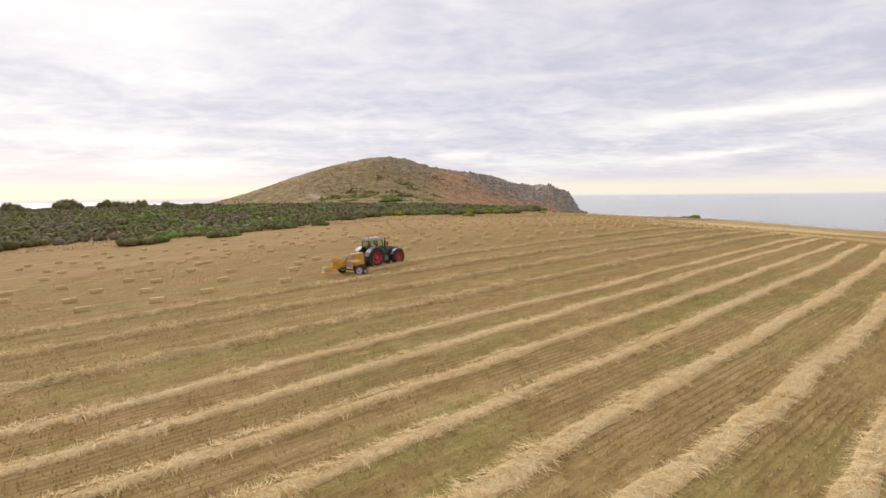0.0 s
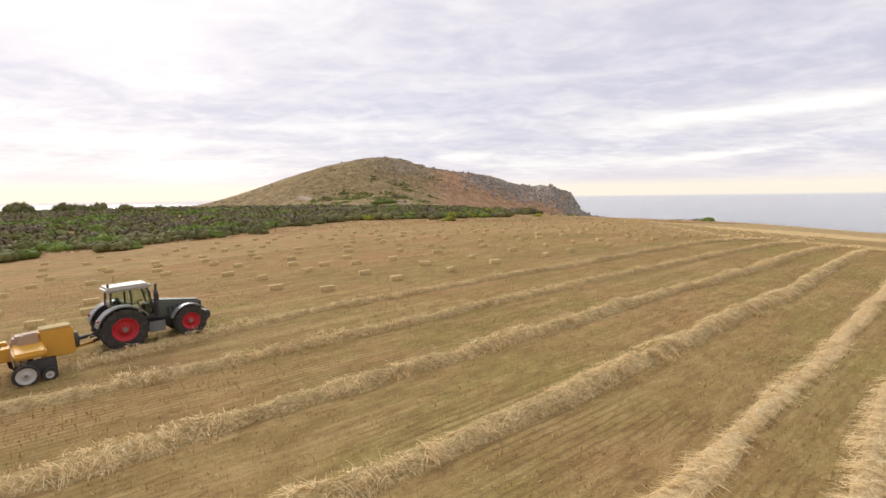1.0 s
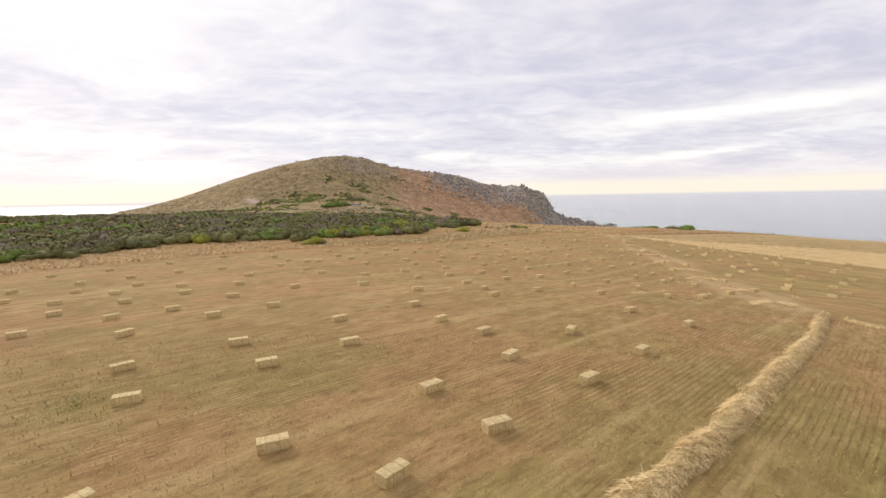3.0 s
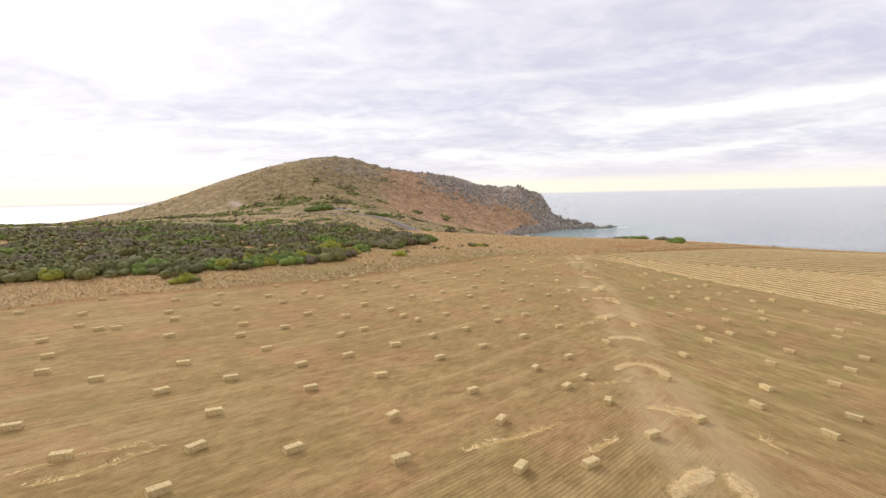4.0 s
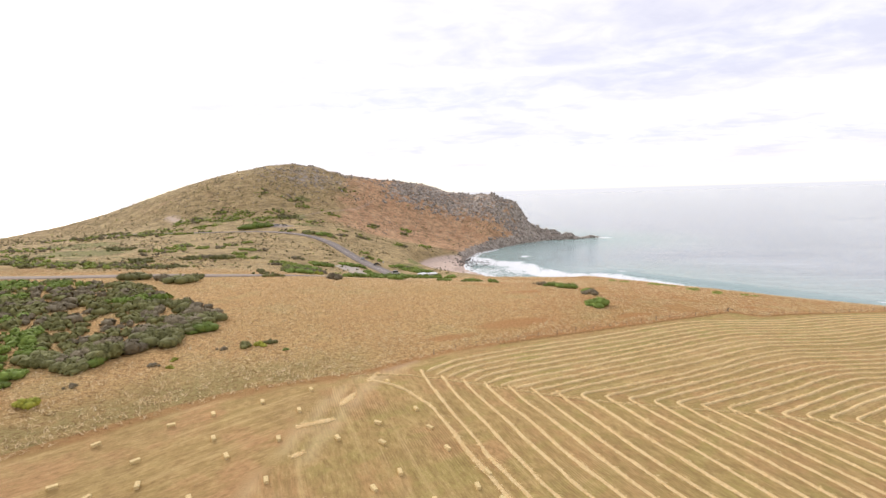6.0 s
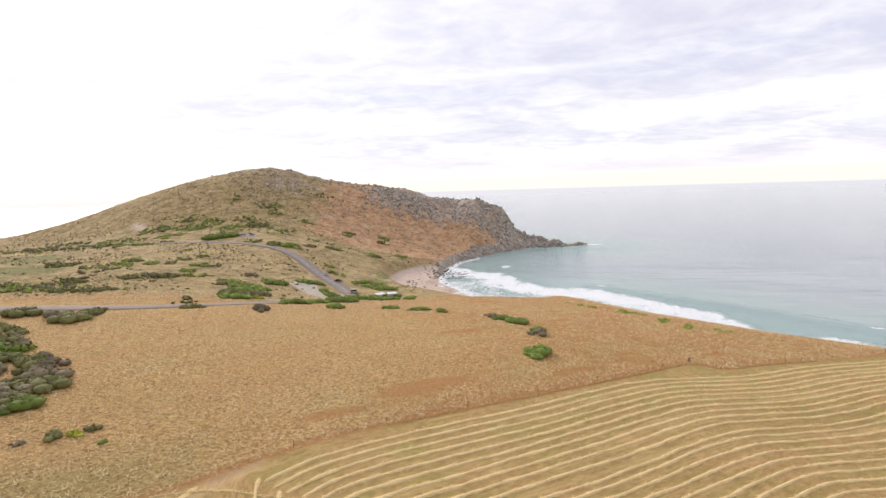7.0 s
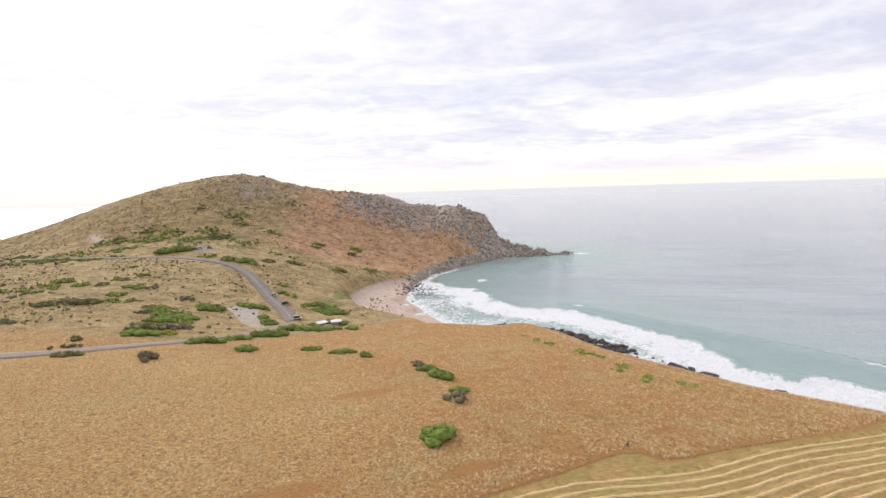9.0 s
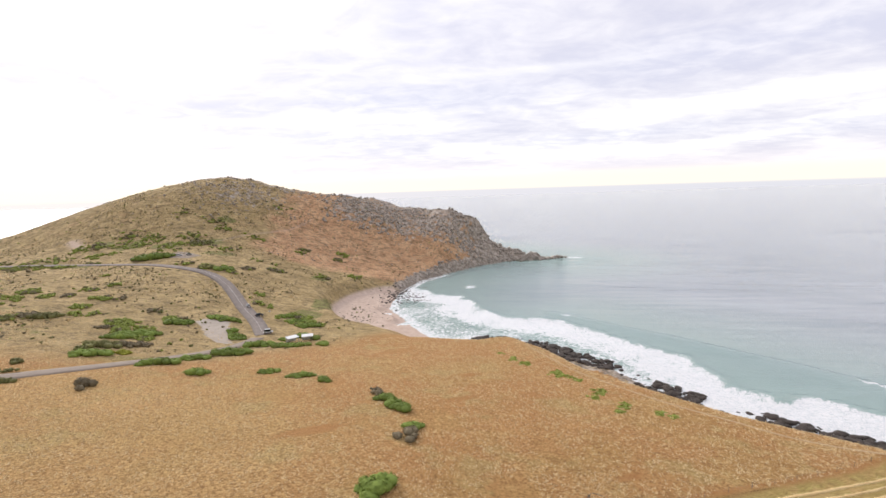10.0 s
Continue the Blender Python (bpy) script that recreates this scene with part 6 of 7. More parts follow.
def box(bm, x0, x1, y0, y1, z0, z1, bevel=0.03, shape=None):
    """A bevelled block between two corners; shape moves its corners first."""
    made = bmesh.ops.create_cube(bm, size=1)["verts"]
    for v in made:
        v.co = Vector((x0 + (v.co.x + 0.5) * (x1 - x0), y0 + (v.co.y + 0.5) * (y1 - y0), z0 + (v.co.z + 0.5) * (z1 - z0)))
        if shape:
            v.co = Vector(shape(*v.co))
    if bevel:
        edges = {e for v in made for e in v.link_edges}
        bmesh.ops.bevel(bm, geom=list(edges), offset=bevel, segments=2, affect="EDGES", clamp_overlap=True)
    return bm


def one_box(*a, **k):
    return box(bmesh.new(), *a, **k)


def rod(bm, a, b, radius, segments=10):
    a, b = Vector(a), Vector(b)
    m = Matrix.Translation((a + b) / 2) @ (b - a).to_track_quat("Z", "Y").to_matrix().to_4x4()
    bmesh.ops.create_cone(bm, cap_ends=True, segments=segments, radius1=radius, radius2=radius, depth=(b - a).length, matrix=m)
    return bm


def one_rod(*a, **k):
    return rod(bmesh.new(), *a, **k)


def spun(profile, segments=40):
    """A solid turned about the y axis from (radius, y) pairs."""
    bm = bmesh.new()
    rings = []
    for k in range(segments):
        q = 2 * math.pi * k / segments
        rings.append([bm.verts.new((r * math.cos(q), y, r * math.sin(q))) for r, y in profile])
    for k in range(segments):
        a, b = rings[k], rings[(k + 1) % segments]
        for i in range(len(profile) - 1):
            bm.faces.new((a[i], b[i], b[i + 1], a[i + 1]))
    return bm


def wheel(parent, x, y, radius, width, rim, rim_mat, lugs, outer):
    """A wheel with lugged tyre and dished rim; outer is the sign of its outer side."""
    hub = empty("wheel", Matrix.Translation((x, y, radius)))
    hub.parent = parent
    w = width / 2
    bm = spun([(rim, -w * 0.9), (radius * 0.80, -w), (radius * 0.95, -w * 0.96), (radius * 0.975, -w * 0.6), (radius * 0.975, w * 0.6), (radius * 0.95, w * 0.96), (radius * 0.80, w), (rim, w * 0.9)])
    for k in range(lugs):
        for side in (-1, 1):
            q = 2 * math.pi * (k + (0.5 if side > 0 else 0)) / lugs
            m = Matrix.Rotation(q, 4, "Y") @ Matrix.Translation((0, side * w * 0.48, radius * 0.975)) @ Matrix.Rotation(side * 0.6, 4, "Z")
            bmesh.ops.create_cube(bm, size=1, matrix=m @ Matrix.Diagonal((radius * 0.07, w * 1.05, radius * 0.05, 1)))
    part("tyre", bm, RUBBER, hub, "black lugged tyre" if lugs > 12 else "")
    face = outer * w
    bm = spun([(rim * 1.02, -outer * w * 0.9), (rim * 1.03, face * 0.88), (rim * 0.94, face * 0.92), (rim * 0.86, face * 0.45), (rim * 0.42, face * 0.30), (rim * 0.38, face * 0.62), (rim * 0.14, face * 0.66), (0.001, face * 0.66)], 32)
    part("rim", bm, rim_mat, hub, "", smooth=True)
    bm = bmesh.new()
    rod(bm, (0, face * 0.6, 0), (0, face * 0.82, 0), rim * 0.2, 16)
    for k in range(8):
        q = k * math.pi / 4
        rod(bm, (rim * 0.3 * math.cos(q), face * 0.6, rim * 0.3 * math.sin(q)), (rim * 0.3 * math.cos(q), face * 0.72, rim * 0.3 * math.sin(q)), rim * 0.035, 6)
    part("hub_cap", bm, STEEL, hub)
    return hub


def arch(x, y0, y1, radius, thick, a0, a1, lift):
    """A curved mudguard over a wheel."""
    bm = bmesh.new()
    rows = []
    for k in range(17):
        q = a0 + (a1 - a0) * k / 16
        c, s = math.cos(q), math.sin(q)
        rows.append([bm.verts.new((x + c * r, y, lift + s * r)) for r, y in ((radius, y0), (radius, y1), (radius + thick, y1), (radius + thick, y0))])
    for a, b in zip(rows[:-1], rows[1:]):
        for i in range(4):
            bm.faces.new((a[i], a[(i + 1) % 4], b[(i + 1) % 4], b[i]))
    bm.faces.new(rows[0][::-1]), bm.faces.new(rows[-1])
    bmesh.ops.recalc_face_normals(bm, faces=bm.faces[:])
    return bm


def tractor(m):
    root = empty("tractor", m)
    tagged(root, "dark grey-green tractor with red rims and pale roof towing a baler", "tractor")
    for side in (-1, 1):
        wheel(root, 0.0, side * 0.98, 0.98, 0.62, 0.54, RIM_RED, 20, side)
        wheel(root, 2.82, side * 0.95, 0.76, 0.50, 0.42, RIM_RED, 18, side)
        part("rear_fender", arch(0, side * 0.62, side * 1.30, 1.06, 0.05, radians(25), radians(165), 0.98), TRACTOR_GREY, root, "grey curved rear fender")
        part("front_fender", arch(2.82, side * 0.74, side * 1.18, 0.84, 0.035, radians(35), radians(160), 0.76), TRACTOR_GREY, root, "grey curved front fender")
        part("step", one_box(1.05, 1.75, side * 0.62 - 0.16, side * 0.62 + 0.3 * side + 0.16, 0.50, 1.02, 0.04), TRACTOR_GREY, root)
        mirror = part("mirror", one_box(1.42, 1.50, side * 1.12 - 0.11, side * 1.12 + 0.11, 2.05, 2.45, 0.02), TRACTOR_DARK, root)
        part("mirror_arm", one_rod((1.36, side * 0.72, 2.55), (1.45, side * 1.12, 2.42), 0.02), TRACTOR_DARK, mirror)
        part("work_light", one_box(1.30, 1.38, side * 0.62 - 0.09, side * 0.62 + 0.09, 2.72, 2.84, 0.02), LAMP_CLEAR, root)
        part("rear_light", one_box(-1.04, -0.98, side * 1.05 - 0.12, side * 1.05 + 0.12, 1.50, 1.62, 0.015), LAMP_RED, root, "red rear lamp")
    part("rear_axle", one_rod((0, -0.8, 0.98), (0, 0.8, 0.98), 0.17, 16), TRACTOR_DARK, root)
    part("front_axle", one_rod((2.82, -0.8, 0.74), (2.82, 0.8, 0.74), 0.11, 12), TRACTOR_DARK, root)
    bm = one_box(-0.55, 1.2, -0.34, 0.34, 0.55, 1.25, 0.06)
    box(bm, 1.1, 3.25, -0.26, 0.26, 0.58, 1.10, 0.05)
    part("chassis", bm, TRACTOR_DARK, root)

    def nose(x, y, z):
        k = max(0, (x - 1.45) / 2.15)
        return x, y * (1 - 0.26 * k), z - (0.36 * k if z > 1.5 else 0)

    bm = box(bmesh.new(), 1.45, 3.6, -0.46, 0.46, 1.02, 2.0, 0.10, nose)
    bonnet = part("bonnet", bm, TRACTOR_GREEN, root, "sloping dark grey-green bonnet", smooth=False)
    for side in (-1, 1):
        bm = bmesh.new()
        for k in range(6):
            box(bm, 1.95 + k * 0.22, 2.08 + k * 0.22, side * (0.445 - 0.021 * k) - 0.008, side * (0.445 - 0.021 * k) + 0.008, 1.2, 1.55, 0.004)
        part("side_grille", bm, TRACTOR_DARK, bonnet)
    part("front_grille", one_box(3.58, 3.63, -0.28, 0.28, 1.08, 1.55, 0.02), TRACTOR_DARK, bonnet)
    part("front_weight", one_box(3.62, 4.0, -0.42, 0.42, 0.55, 0.98, 0.06), TRACTOR_DARK, root)
    # cab: floor, pillars, panes, seat and wheel, roof
    part("cab_floor", one_box(-0.42, 1.42, -0.72, 0.72, 1.18, 1.36, 0.04), TRACTOR_DARK, root)
    posts = (((-0.42, 0.70, 1.3), (-0.30, 0.64, 2.72)), ((0.45, 0.76, 1.3), (0.48, 0.68, 2.72)), ((1.42, 0.58, 1.3), (1.18, 0.62, 2.72)))
    for side in (-1, 1):
        for a, b in posts:
            part("cab_pillar", one_rod((a[0], a[1] * side, a[2]), (b[0], b[1] * side, b[2]), 0.045, 8), TRACTOR_DARK, root)

    def lean(x, y, z):
        k = (z - 1.36) / 1.36
        return x + k * (0.12 if x < 0.4 else -0.22), y * (1 - 0.09 * k), z

    for side in (-1, 1):
        part("side_pane", box(bmesh.new(), -0.36, 1.36, side * 0.71 - 0.006, side * 0.71 + 0.006, 1.40, 2.68, 0, lean), GLASS, root)
    part("rear_pane", box(bmesh.new(), -0.41, -0.40, -0.62, 0.62, 1.40, 2.68, 0, lean), GLASS, root)
    part("windscreen", box(bmesh.new(), 1.40, 1.41, -0.55, 0.55, 1.40, 2.68, 0, lean), GLASS, root)
    roof = part("cab_roof", box(bmesh.new(), -0.55, 1.40, -0.80, 0.80, 2.72, 2.95, 0.09, lambda x, y, z: (x * (0.94 if z > 2.9 else 1), y * (0.9 if z > 2.9 else 1), z + 0.03 * (0.4 - abs(x - 0.4)))), ROOF_PALE, root, "pale grey cab roof")
    part("beacon", one_rod((-0.35, -0.5, 2.9), (-0.35, -0.5, 3.1), 0.05, 10), TRACTOR_DARK, roof)
    part("aerial", one_rod((0.1, 0.5, 2.9), (0.05, 0.52, 3.4), 0.008, 5), TRACTOR_DARK, roof)
    seat = one_box(0.05, 0.5, -0.25, 0.25, 1.66, 1.8, 0.05)
    box(seat, -0.02, 0.1, -0.24, 0.24, 1.75, 2.35, 0.05)
    box(seat, 0.12, 0.42, -0.18, 0.18, 1.34, 1.68, 0.03)
    part("driver_seat", seat, TRACTOR_DARK, root, "empty black driver seat")
    bm = one_rod((1.0, 0, 1.4), (0.86, 0, 1.98), 0.03)
    bmesh.ops.create_cone(bm, segments=20, radius1=0.2, radius2=0.2, depth=0.03, matrix=Matrix.Translation((0.86, 0, 1.98)) @ Matrix.Rotation(-0.35, 4, "Y"))
    part("steering_wheel", bm, TRACTOR_DARK, root)
    part("dashboard", one_box(1.05, 1.35, -0.4, 0.4, 1.36, 1.85, 0.05), TRACTOR_DARK, root)
    bm = one_rod((1.52, -0.62, 1.25), (1.52, -0.62, 2.5), 0.10, 14)
    rod(bm, (1.52, -0.62, 2.45), (1.56, -0.62, 2.82), 0.06, 12)
    part("exhaust", bm, TRACTOR_DARK, root, "black upright exhaust stack")
    part("air_intake", one_rod((1.52, 0.62, 1.25), (1.52, 0.62, 2.35), 0.07, 12), TRACTOR_DARK, root)
    bm = one_rod((-0.5, -0.4, 0.75), (-1.15, -0.42, 0.62), 0.05)
    rod(bm, (-0.5, 0.4, 0.75), (-1.15, 0.42, 0.62), 0.05)
    rod(bm, (-0.5, 0, 1.2), (-1.1, 0, 1.05), 0.04)
    rod(bm, (-0.45, -0.38, 1.35), (-1.0, -0.42, 0.66), 0.03)
    rod(bm, (-0.45, 0.38, 1.35), (-1.0, 0.42, 0.66), 0.03)
    part("hitch_linkage", bm, TRACTOR_DARK, root)
    part("drawbar", one_box(-1.0, -0.2, -0.07, 0.07, 0.48, 0.56, 0.01), STEEL, root)
    return root


def baler(m):
    """A small square baler, towed to the right of the tractor's track; same axes as the tractor."""
    root = empty("hay_baler", m)
    tagged(root, "faded yellow small square baler with white-rimmed wheel behind tractor", "hay baler")
    mid = -1.35
    part("bale_chamber", one_box(-6.3, -3.0, mid - 0.32, mid + 0.32, 0.72, 1.26, 0.03), BALER_YELLOW, root)
    chute = one_box(-7.5, -6.25, mid - 0.30, mid + 0.30, 0.60, 0.66, 0.01, shape=lambda x, y, z: (x, y, z + (x + 6.25) * 0.16))
    part("bale_chute", chute, BALER_YELLOW, root)
    for s in (-1, 1):
        bm = one_rod((-6.2, mid + s * 0.3, 0.95), (-7.4, mid + s * 0.3, 0.62), 0.025)
        part("chute_rail", bm, BALER_YELLOW, root)
        part("tension_rail", one_rod((-6.25, mid + s * 0.26, 1.3), (-4.9, mid + s * 0.26, 1.34), 0.035), STEEL, root)
    part("tension_frame", one_box(-5.6, -5.45, mid - 0.40, mid + 0.40, 0.62, 1.62, 0.02), BALER_YELLOW, root)
    part("tension_crank", one_rod((-5.9, mid + 0.1, 1.3), (-6.0, mid + 0.1, 1.75), 0.03), STEEL, root)
    part("knotter_cover", one_box(-4.6, -3.7, mid - 0.36, mid + 0.36, 1.26, 1.66, 0.08, shape=lambda x, y, z: (x + (0.2 if z > 1.5 and x < -4 else 0), y, z)), BALER_RUST, root, "pinkish worn knotter cover")
    part("plunger_housing", one_box(-3.4, -1.95, mid - 0.46, mid + 0.46, 0.55, 1.72, 0.06), BALER_YELLOW, root, "tall yellow front housing")
    part("housing_top", one_box(-3.36, -2.0, mid - 0.42, mid + 0.42, 1.724, 1.80, 0.03), BALE, root, "hay-strewn top of the housing")
    part("slanted_panel", one_box(-4.5, -3.42, mid - 0.62, mid - 0.1, 1.0, 1.75, 0.05, shape=lambda x, y, z: (x + (0.45 if z > 1.4 and x < -4 else 0), y, z)), BALER_RUST, root, "faded pinkish slanted side panel")
    part("flywheel", one_rod((-1.93, mid, 1.05), (-1.78, mid, 1.05), 0.34, 24), TRACTOR_DARK, root)
        # feeder and pickup to the right
    part("feeder_cover", one_box(-4.55, -3.25, mid - 1.62, mid - 0.30, 0.95, 1.38, 0.08, shape=lambda x, y, z: (x, y, z - (0.18 if y < mid - 1.2 and z > 1.2 else 0))), BALER_YELLOW, root)
    part("feeder_panel", one_box(-4.58, -4.54, mid - 1.5, mid - 0.35, 0.70, 1.2, 0.01), BALER_RUST, root)
    drum = one_rod((-3.35, mid - 1.62, 0.42), (-3.35, mid - 0.25, 0.42), 0.20, 20)
    for k in range(12):
        for q in range(6):
            a = q * math.pi / 3 + 0.2
            y = mid - 1.55 + k * 0.11
            rod(drum, (-3.35 + 0.18 * math.cos(a), y, 0.42 + 0.18 * math.sin(a)), (-3.35 + 0.32 * math.cos(a), y, 0.42 + 0.32 * math.sin(a)), 0.008, 4)
    part("pickup_reel", drum, TRACTOR_DARK, root, "black pickup reel with tines")
    part("pickup_guard", one_box(-4.1, -2.95, mid - 1.74, mid - 1.66, 0.22, 0.92, 0.05), TRACTOR_DARK, root, "black side skirt of the pickup")
    part("twine_box", one_box(-4.95, -4.62, mid + 0.36, mid + 0.72, 0.75, 1.4, 0.04), BALER_YELLOW, root)
    part("axle", one_rod((-4.2, mid - 1.9, 0.42), (-4.2, mid + 0.75, 0.42), 0.06), TRACTOR_DARK, root)
    wheel(root, -4.2, mid - 1.92, 0.42, 0.22, 0.31, RIM_WHITE, 10, -1)
    wheel(root, -4.2, mid + 0.80, 0.42, 0.26, 0.25, RIM_WHITE, 10, 1)
    wheel(root, -3.3, mid - 1.88, 0.27, 0.14, 0.14, RIM_WHITE, 10, -1)
    bm = one_rod((-3.0, mid - 0.1, 0.72), (-2.0, mid + 0.3, 0.62), 0.07)
    rod(bm, (-2.0, mid + 0.3, 0.62), (-0.95, -0.04, 0.52), 0.07)
    part("drawbar", bm, BALER_YELLOW, root)
    bm = one_rod((-1.8, mid, 1.05), (-0.62, 0, 0.9), 0.05)
    rod(bm, (-1.8, mid, 1.05), (-1.45, mid + 0.4, 1.0), 0.09)
    part("drive_shaft", bm, TRACTOR_DARK, root)
    for k in range(3):
        part("spring_tine", one_rod((-5.0 - 0.45 * k, mid - 0.36, 1.2), (-5.1 - 0.45 * k, mid - 0.40, 1.62), 0.03), BALER_YELLOW, root)
    # the whole machine is stubby: draw it in behind its front housing
    for ob in root.children:
        if ob.type == "MESH":
            for v in ob.data.vertices:
                v.co.x = -1.95 + (v.co.x + 1.95) * (0.78 if v.co.x < -1.95 else 1.0)
        else:
            ob.location.x = -1.95 + (ob.location.x + 1.95) * 0.78
    return root


RIG_TURN = radians(45)
rig_at = (-7.35, 48.1)
rig = on_ground(*rig_at, RIG_TURN, 0.03)
tractor(rig)
baler(rig)
copy_thing(first, rig @ Matrix.Translation((-5.75, -1.35, 0.56)) @ Matrix.Rotation(radians(7), 4, "Y"))


# ---- roadside: cars, shelter, parking, posts ----
CAR_WHITE = plain("white_car_paint", (0.72, 0.73, 0.74), 0.25, wear=0.03)
CAR_DARK = plain("charcoal_car_paint", (0.035, 0.036, 0.04), 0.25, wear=0.05)
CAR_SILVER = plain("silver_car_paint", (0.42, 0.43, 0.44), 0.3, 0.5, wear=0.03)
DARK_GLASS = plain("dark_car_glass", (0.02, 0.024, 0.027), 0.08, wear=0.0)
SHELTER_WHITE = plain("white_sheet_roof", (0.75, 0.76, 0.76), 0.45, wear=0.05)


def car(m, paint, label, tall=1.45, boxy=0.0):
    root = empty("car", m)
    tagged(root, label, "car", "cars by the road")

    def shell(x, y, z):
        return x, y * (0.92 if z < 0.5 else 1.0), z - (0.10 if abs(x) > 2.0 and z > 0.7 else 0)

    part("body", box(bmesh.new(), -2.15, 2.15, -0.88, 0.88, 0.28, 0.92, 0.10, shell), paint, root)

    def cabin(x, y, z):
        k = (z - 0.9) / (tall - 0.9)
        return x * (1 - (0.32 - 0.22 * boxy) * k) - 0.1, y * (1 - 0.16 * k), z

    part("windows", box(bmesh.new(), -1.75, 1.35, -0.80, 0.80, 0.90, tall - 0.06, 0.04, cabin), DARK_GLASS, root, "dark car windows")
    part("roof", box(bmesh.new(), -1.25 - 0.3 * boxy, 0.78 + 0.2 * boxy, -0.70, 0.70, tall - 0.08, tall, 0.03), paint, root)
    for x in (-1.35, 1.35):
        for s in (-1, 1):
            hub = empty("wheel", Matrix.Translation((x, s * 0.80, 0.32)))
            hub.parent = root
            part("tyre", spun([(0.2, -0.1), (0.32, -0.1), (0.33, 0), (0.32, 0.1), (0.2, 0.1)], 20), RUBBER, hub)
            part("rim", spun([(0.2, -0.08), (0.2, s * 0.08), (0.05, s * 0.06), (0.001, s * 0.06)], 16), CAR_SILVER, hub)
    for s in (-1, 1):
        part("headlight", one_box(2.08, 2.17, s * 0.62 - 0.16, s * 0.62 + 0.16, 0.62, 0.76, 0.02), LAMP_CLEAR, root)
        part("rear_light", one_box(-2.17, -2.08, s * 0.66 - 0.12, s * 0.66 + 0.12, 0.64, 0.80, 0.02), LAMP_RED, root)
    return root


def flat_ground(x, y, turn, lift=0.0):
    return Matrix.Translation((x, y, ground_at(x, y) + lift)) @ Matrix.Rotation(turn, 4, "Z")


def on_road(line, x, y, turn):
    gap = line_distance(np.array([x]), np.array([y]), line.tolist())
    return Matrix.Translation((x, y, float(road_height(line, gap[1])[0]) + 0.02)) @ Matrix.Rotation(turn, 4, "Z")


car(on_road(UPPER_LINE, 46.2, 465.5, radians(123)), CAR_WHITE, "white hatchback parked at the edge of the road")
car(on_road(UPPER_LINE, 57.5, 452.0, radians(20)), CAR_DARK, "charcoal sedan turned across the road edge")
car(on_road(UPPER_LINE, 72.5, 423.5, radians(14)), CAR_WHITE, "white van parked near the beach turn", 1.95, 1.0)
car(flat_ground(-43, 560, radians(15), 0.1), CAR_WHITE, "white car parked in the upper gravel lay-by")
car(flat_ground(-37, 563, radians(15), 0.1), CAR_SILVER, "silver car parked in the upper gravel lay-by")


def shelter(m, label):
    root = empty("shelter", m)
    tagged(root, label, "shelter", "beach shelters")
    part("roof", box(bmesh.new(), -2.6, 2.6, -1.9, 1.9, 2.35, 2.5, 0.03, lambda x, y, z: (x, y, z + 0.25 * (y + 1.9) / 3.8)), SHELTER_WHITE, root, "white sheet roof")
    for x in (-2.3, 2.3):
        for y in (-1.6, 1.6):
            part("post", one_rod((x, y, -0.2), (x, y, 2.37 + 0.25 * (y + 1.9) / 3.8), 0.06), CAR_SILVER, root)
    part("back_wall", one_box(-2.3, 2.3, 1.55, 1.62, 0.0, 2.2, 0.01), SHELTER_WHITE, root)
    part("bench", one_box(-2.0, 2.0, 0.9, 1.4, 0.40, 0.48, 0.01), POST, root)
    return root


shelter(flat_ground(89.0, 408, radians(40)), "white-roofed open shelter among bushes by the beach")
shelter(flat_ground(94.5, 413, radians(15)), "small white-roofed shelter among bushes by the beach")


def pad(name, ring, mat, label):
    """A thin worn surface laid on the ground inside a ring of corners."""
    xs, ys = [p[0] for p in ring], [p[1] for p in ring]
    ux, uy = np.arange(min(xs), max(xs) + 1.2, 1.2), np.arange(min(ys), max(ys) + 1.2, 1.2)
    x, y = np.meshgrid(ux, uy, indexing="ij")
    keep = inside(x + (bumps(x, y, 4, 2) - 0.5) * 2, y, ring)
    z = height(x, y) + np.where(keep, 0.07, -0.3)
    f = grid_faces(len(ux), len(uy))
    f = f[keep.ravel()[f].any(1)]
    return tagged(put_mesh(name, np.stack([x, y, z], -1).reshape(-1, 3), f, mat, smooth=True), label, "car park", kind="structure")


pad("pavement", [(34, 430), (36, 438), (48, 438), (54, 424), (60, 410), (66, 402), (59, 400), (50, 408), (42, 420)], GRAVEL, "pale gravel car park beside the road")
pad("pavement", [(-62, 556), (-52, 577), (-38, 572), (-27, 562), (-34, 551)], DUSTY_ASPHALT, "upper gravel lay-by at the foot of the bluff")


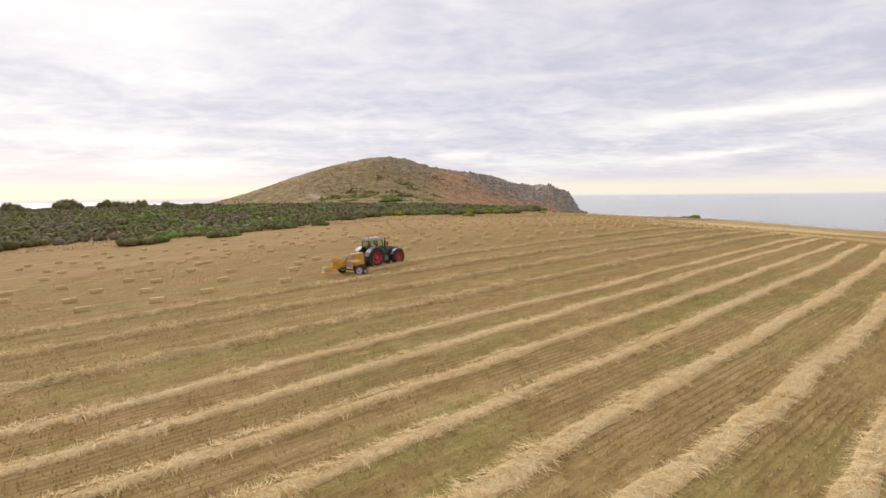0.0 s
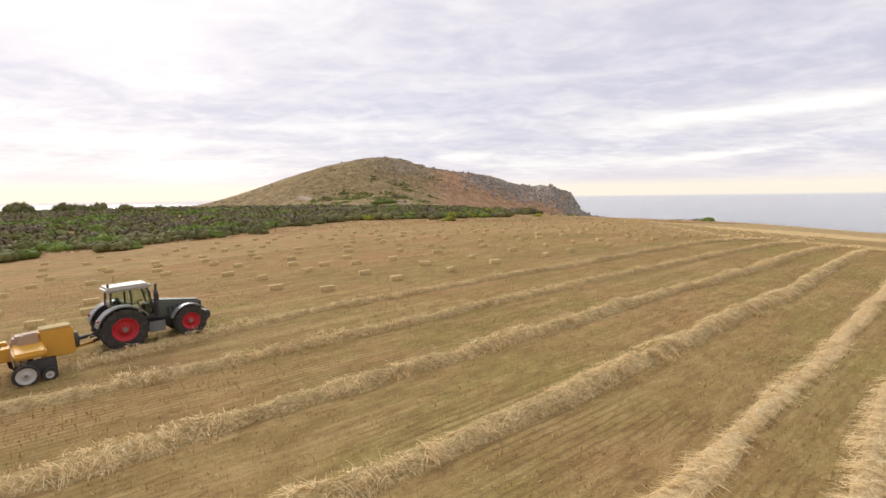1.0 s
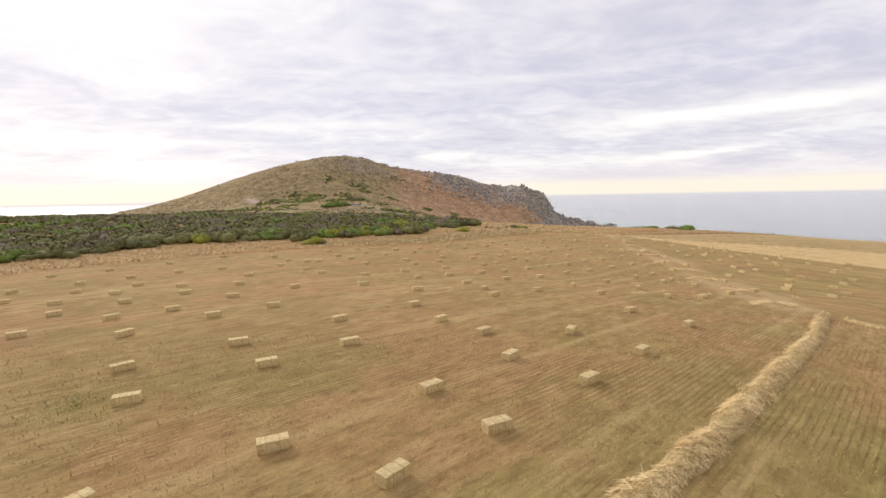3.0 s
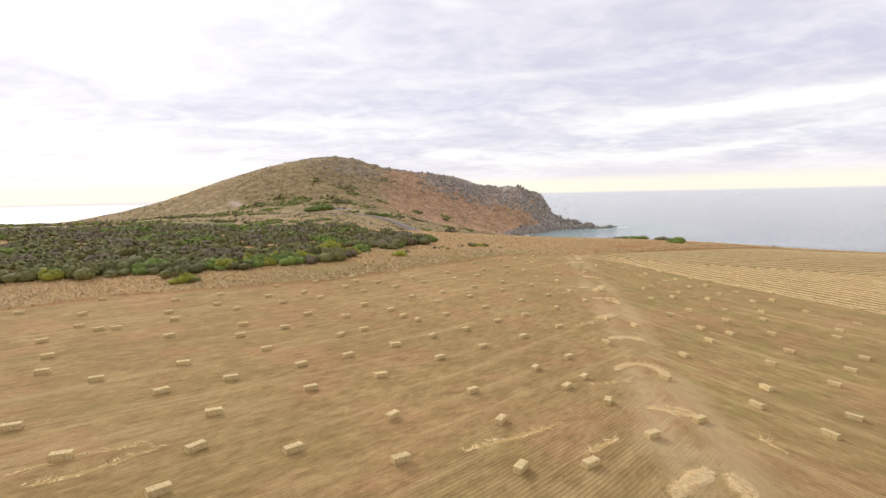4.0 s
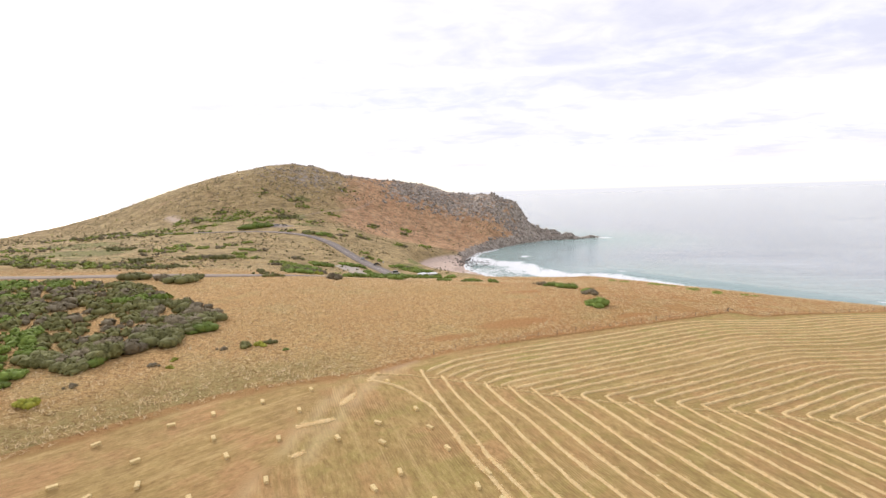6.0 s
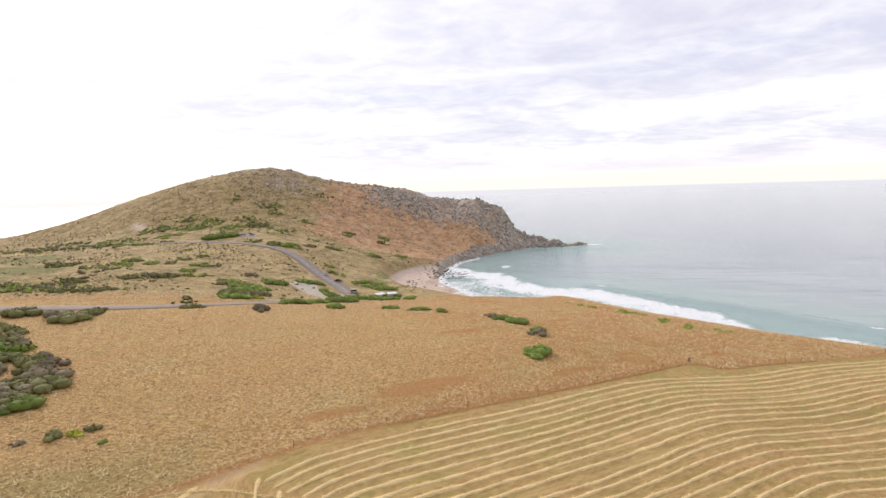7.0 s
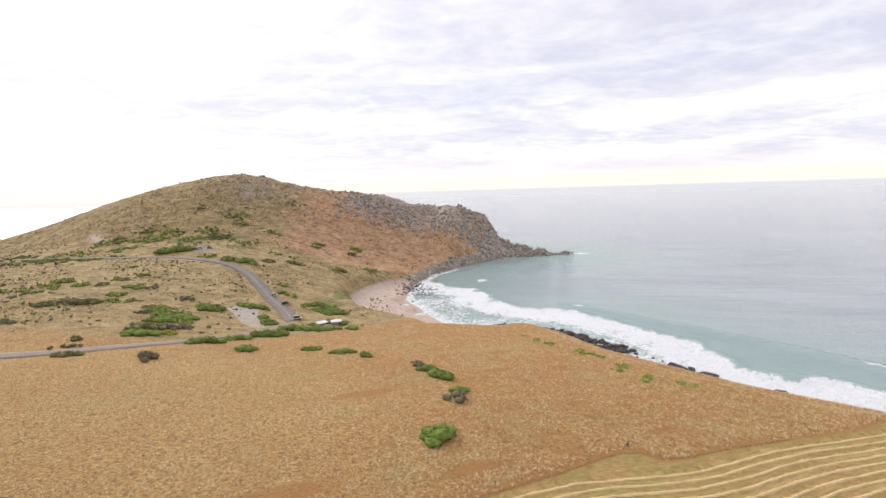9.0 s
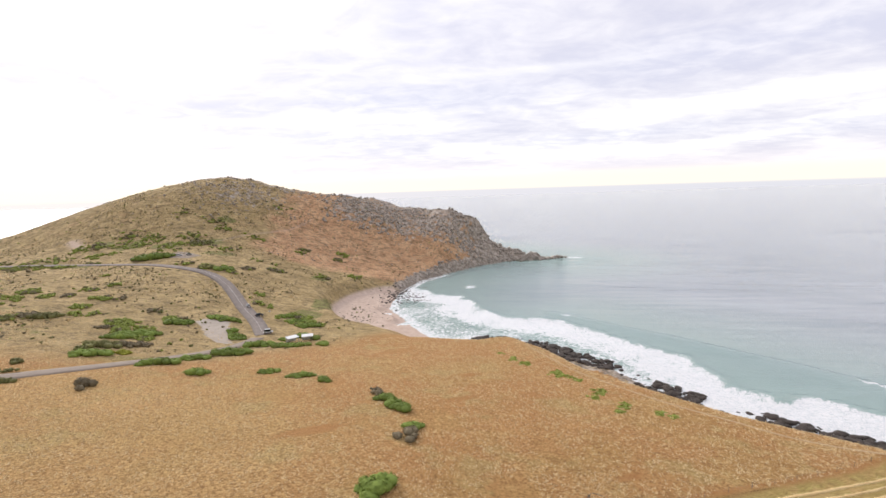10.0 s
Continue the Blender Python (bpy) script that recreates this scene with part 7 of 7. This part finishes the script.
def fence(line, gap, label, wires=3, tall=1.15):
    root = empty("fence", Matrix.Identity(4))
    tagged(root, label, "fence")
    pts = curve_line(line, gap)
    heads = []
    for k, (x, y) in enumerate(pts):
        z = ground_at(x, y)
        q = random.Random(k)
        top = (x + q.uniform(-0.05, 0.05), y + q.uniform(-0.05, 0.05), z + tall * q.uniform(0.92, 1.06))
        part("post", one_rod((x, y, z - 0.3), top, 0.035 if k % 6 else 0.07, 6), POST, root)
        heads.append(Vector((x, y, z)))
    for h in np.linspace(0.4, 1.0, wires):
        bm = bmesh.new()
        for a, b in zip(heads[:-1], heads[1:]):
            rod(bm, a + Vector((0, 0, h)), b + Vector((0, 0, h)), 0.006, 4)
        part("wire", bm, WIRE, root)
    return root


fence([(98, 231.5), (105, 236.6), (121, 244.8), (142, 254.4), (154, 260.4), (168, 267.6), (183.4, 276.8)], 5.0, "weathered post and wire fence along the field edge")
fence([(183.6, 276.8), (189.5, 272.6), (206, 280.2), (245, 292.5), (300, 318)], 5.5, "weathered post and wire fence above the shore")
bm = one_rod((184.3, 277.6, ground_at(184, 277.5) + 0.9), (186.6, 278.2, ground_at(186.6, 278.2)), 0.06, 6)
rod(bm, (184, 277.4, ground_at(184, 277.5) + 0.9), (182.2, 276.0, ground_at(182.2, 276)), 0.06, 6)
strainer = part("strainer_brace", bm, POST)
tagged(strainer, "weathered wooden corner brace of the fence", "fence brace")


def marker_posts():
    """White posts along the outer edge of the upper road."""
    line = UPPER_LINE
    way_on = np.gradient(line, axis=0)
    way_on /= np.hypot(*way_on.T)[:, None]
    side = np.stack([way_on[:, 1], -way_on[:, 0]], 1)
    made = None
    for k in range(2, 36, 2):
        x, y = line[k] + side[k] * 4.6
        z = ground_at(x, y)
        if made is None:
            made = part("bollard", one_box(-0.09, 0.09, -0.09, 0.09, -0.3, 0.75, 0.02), POST)
            tagged(made, "low weathered timber bollard at the road edge", "bollard", "road bollards")
            made.matrix_basis = Matrix.Translation((x, y, z))
        else:
            copy_thing(made, Matrix.Translation((x, y, z)))


marker_posts()


def road_sign(x, y, label):
    root = empty("road_sign", flat_ground(x, y, radians(-60)))
    tagged(root, label, "sign")
    part("post", one_rod((0, 0, -0.3), (0, 0, 2.2), 0.04, 8), CAR_SILVER, root)
    part("panel", one_box(-0.03, 0.03, -0.45, 0.45, 1.5, 2.3, 0.01), SHELTER_WHITE, root)
    return root


road_sign(-72, 548, "small white sign panel on a post by the road")
road_sign(61, 458, "white sign panel on a post beside parked cars")
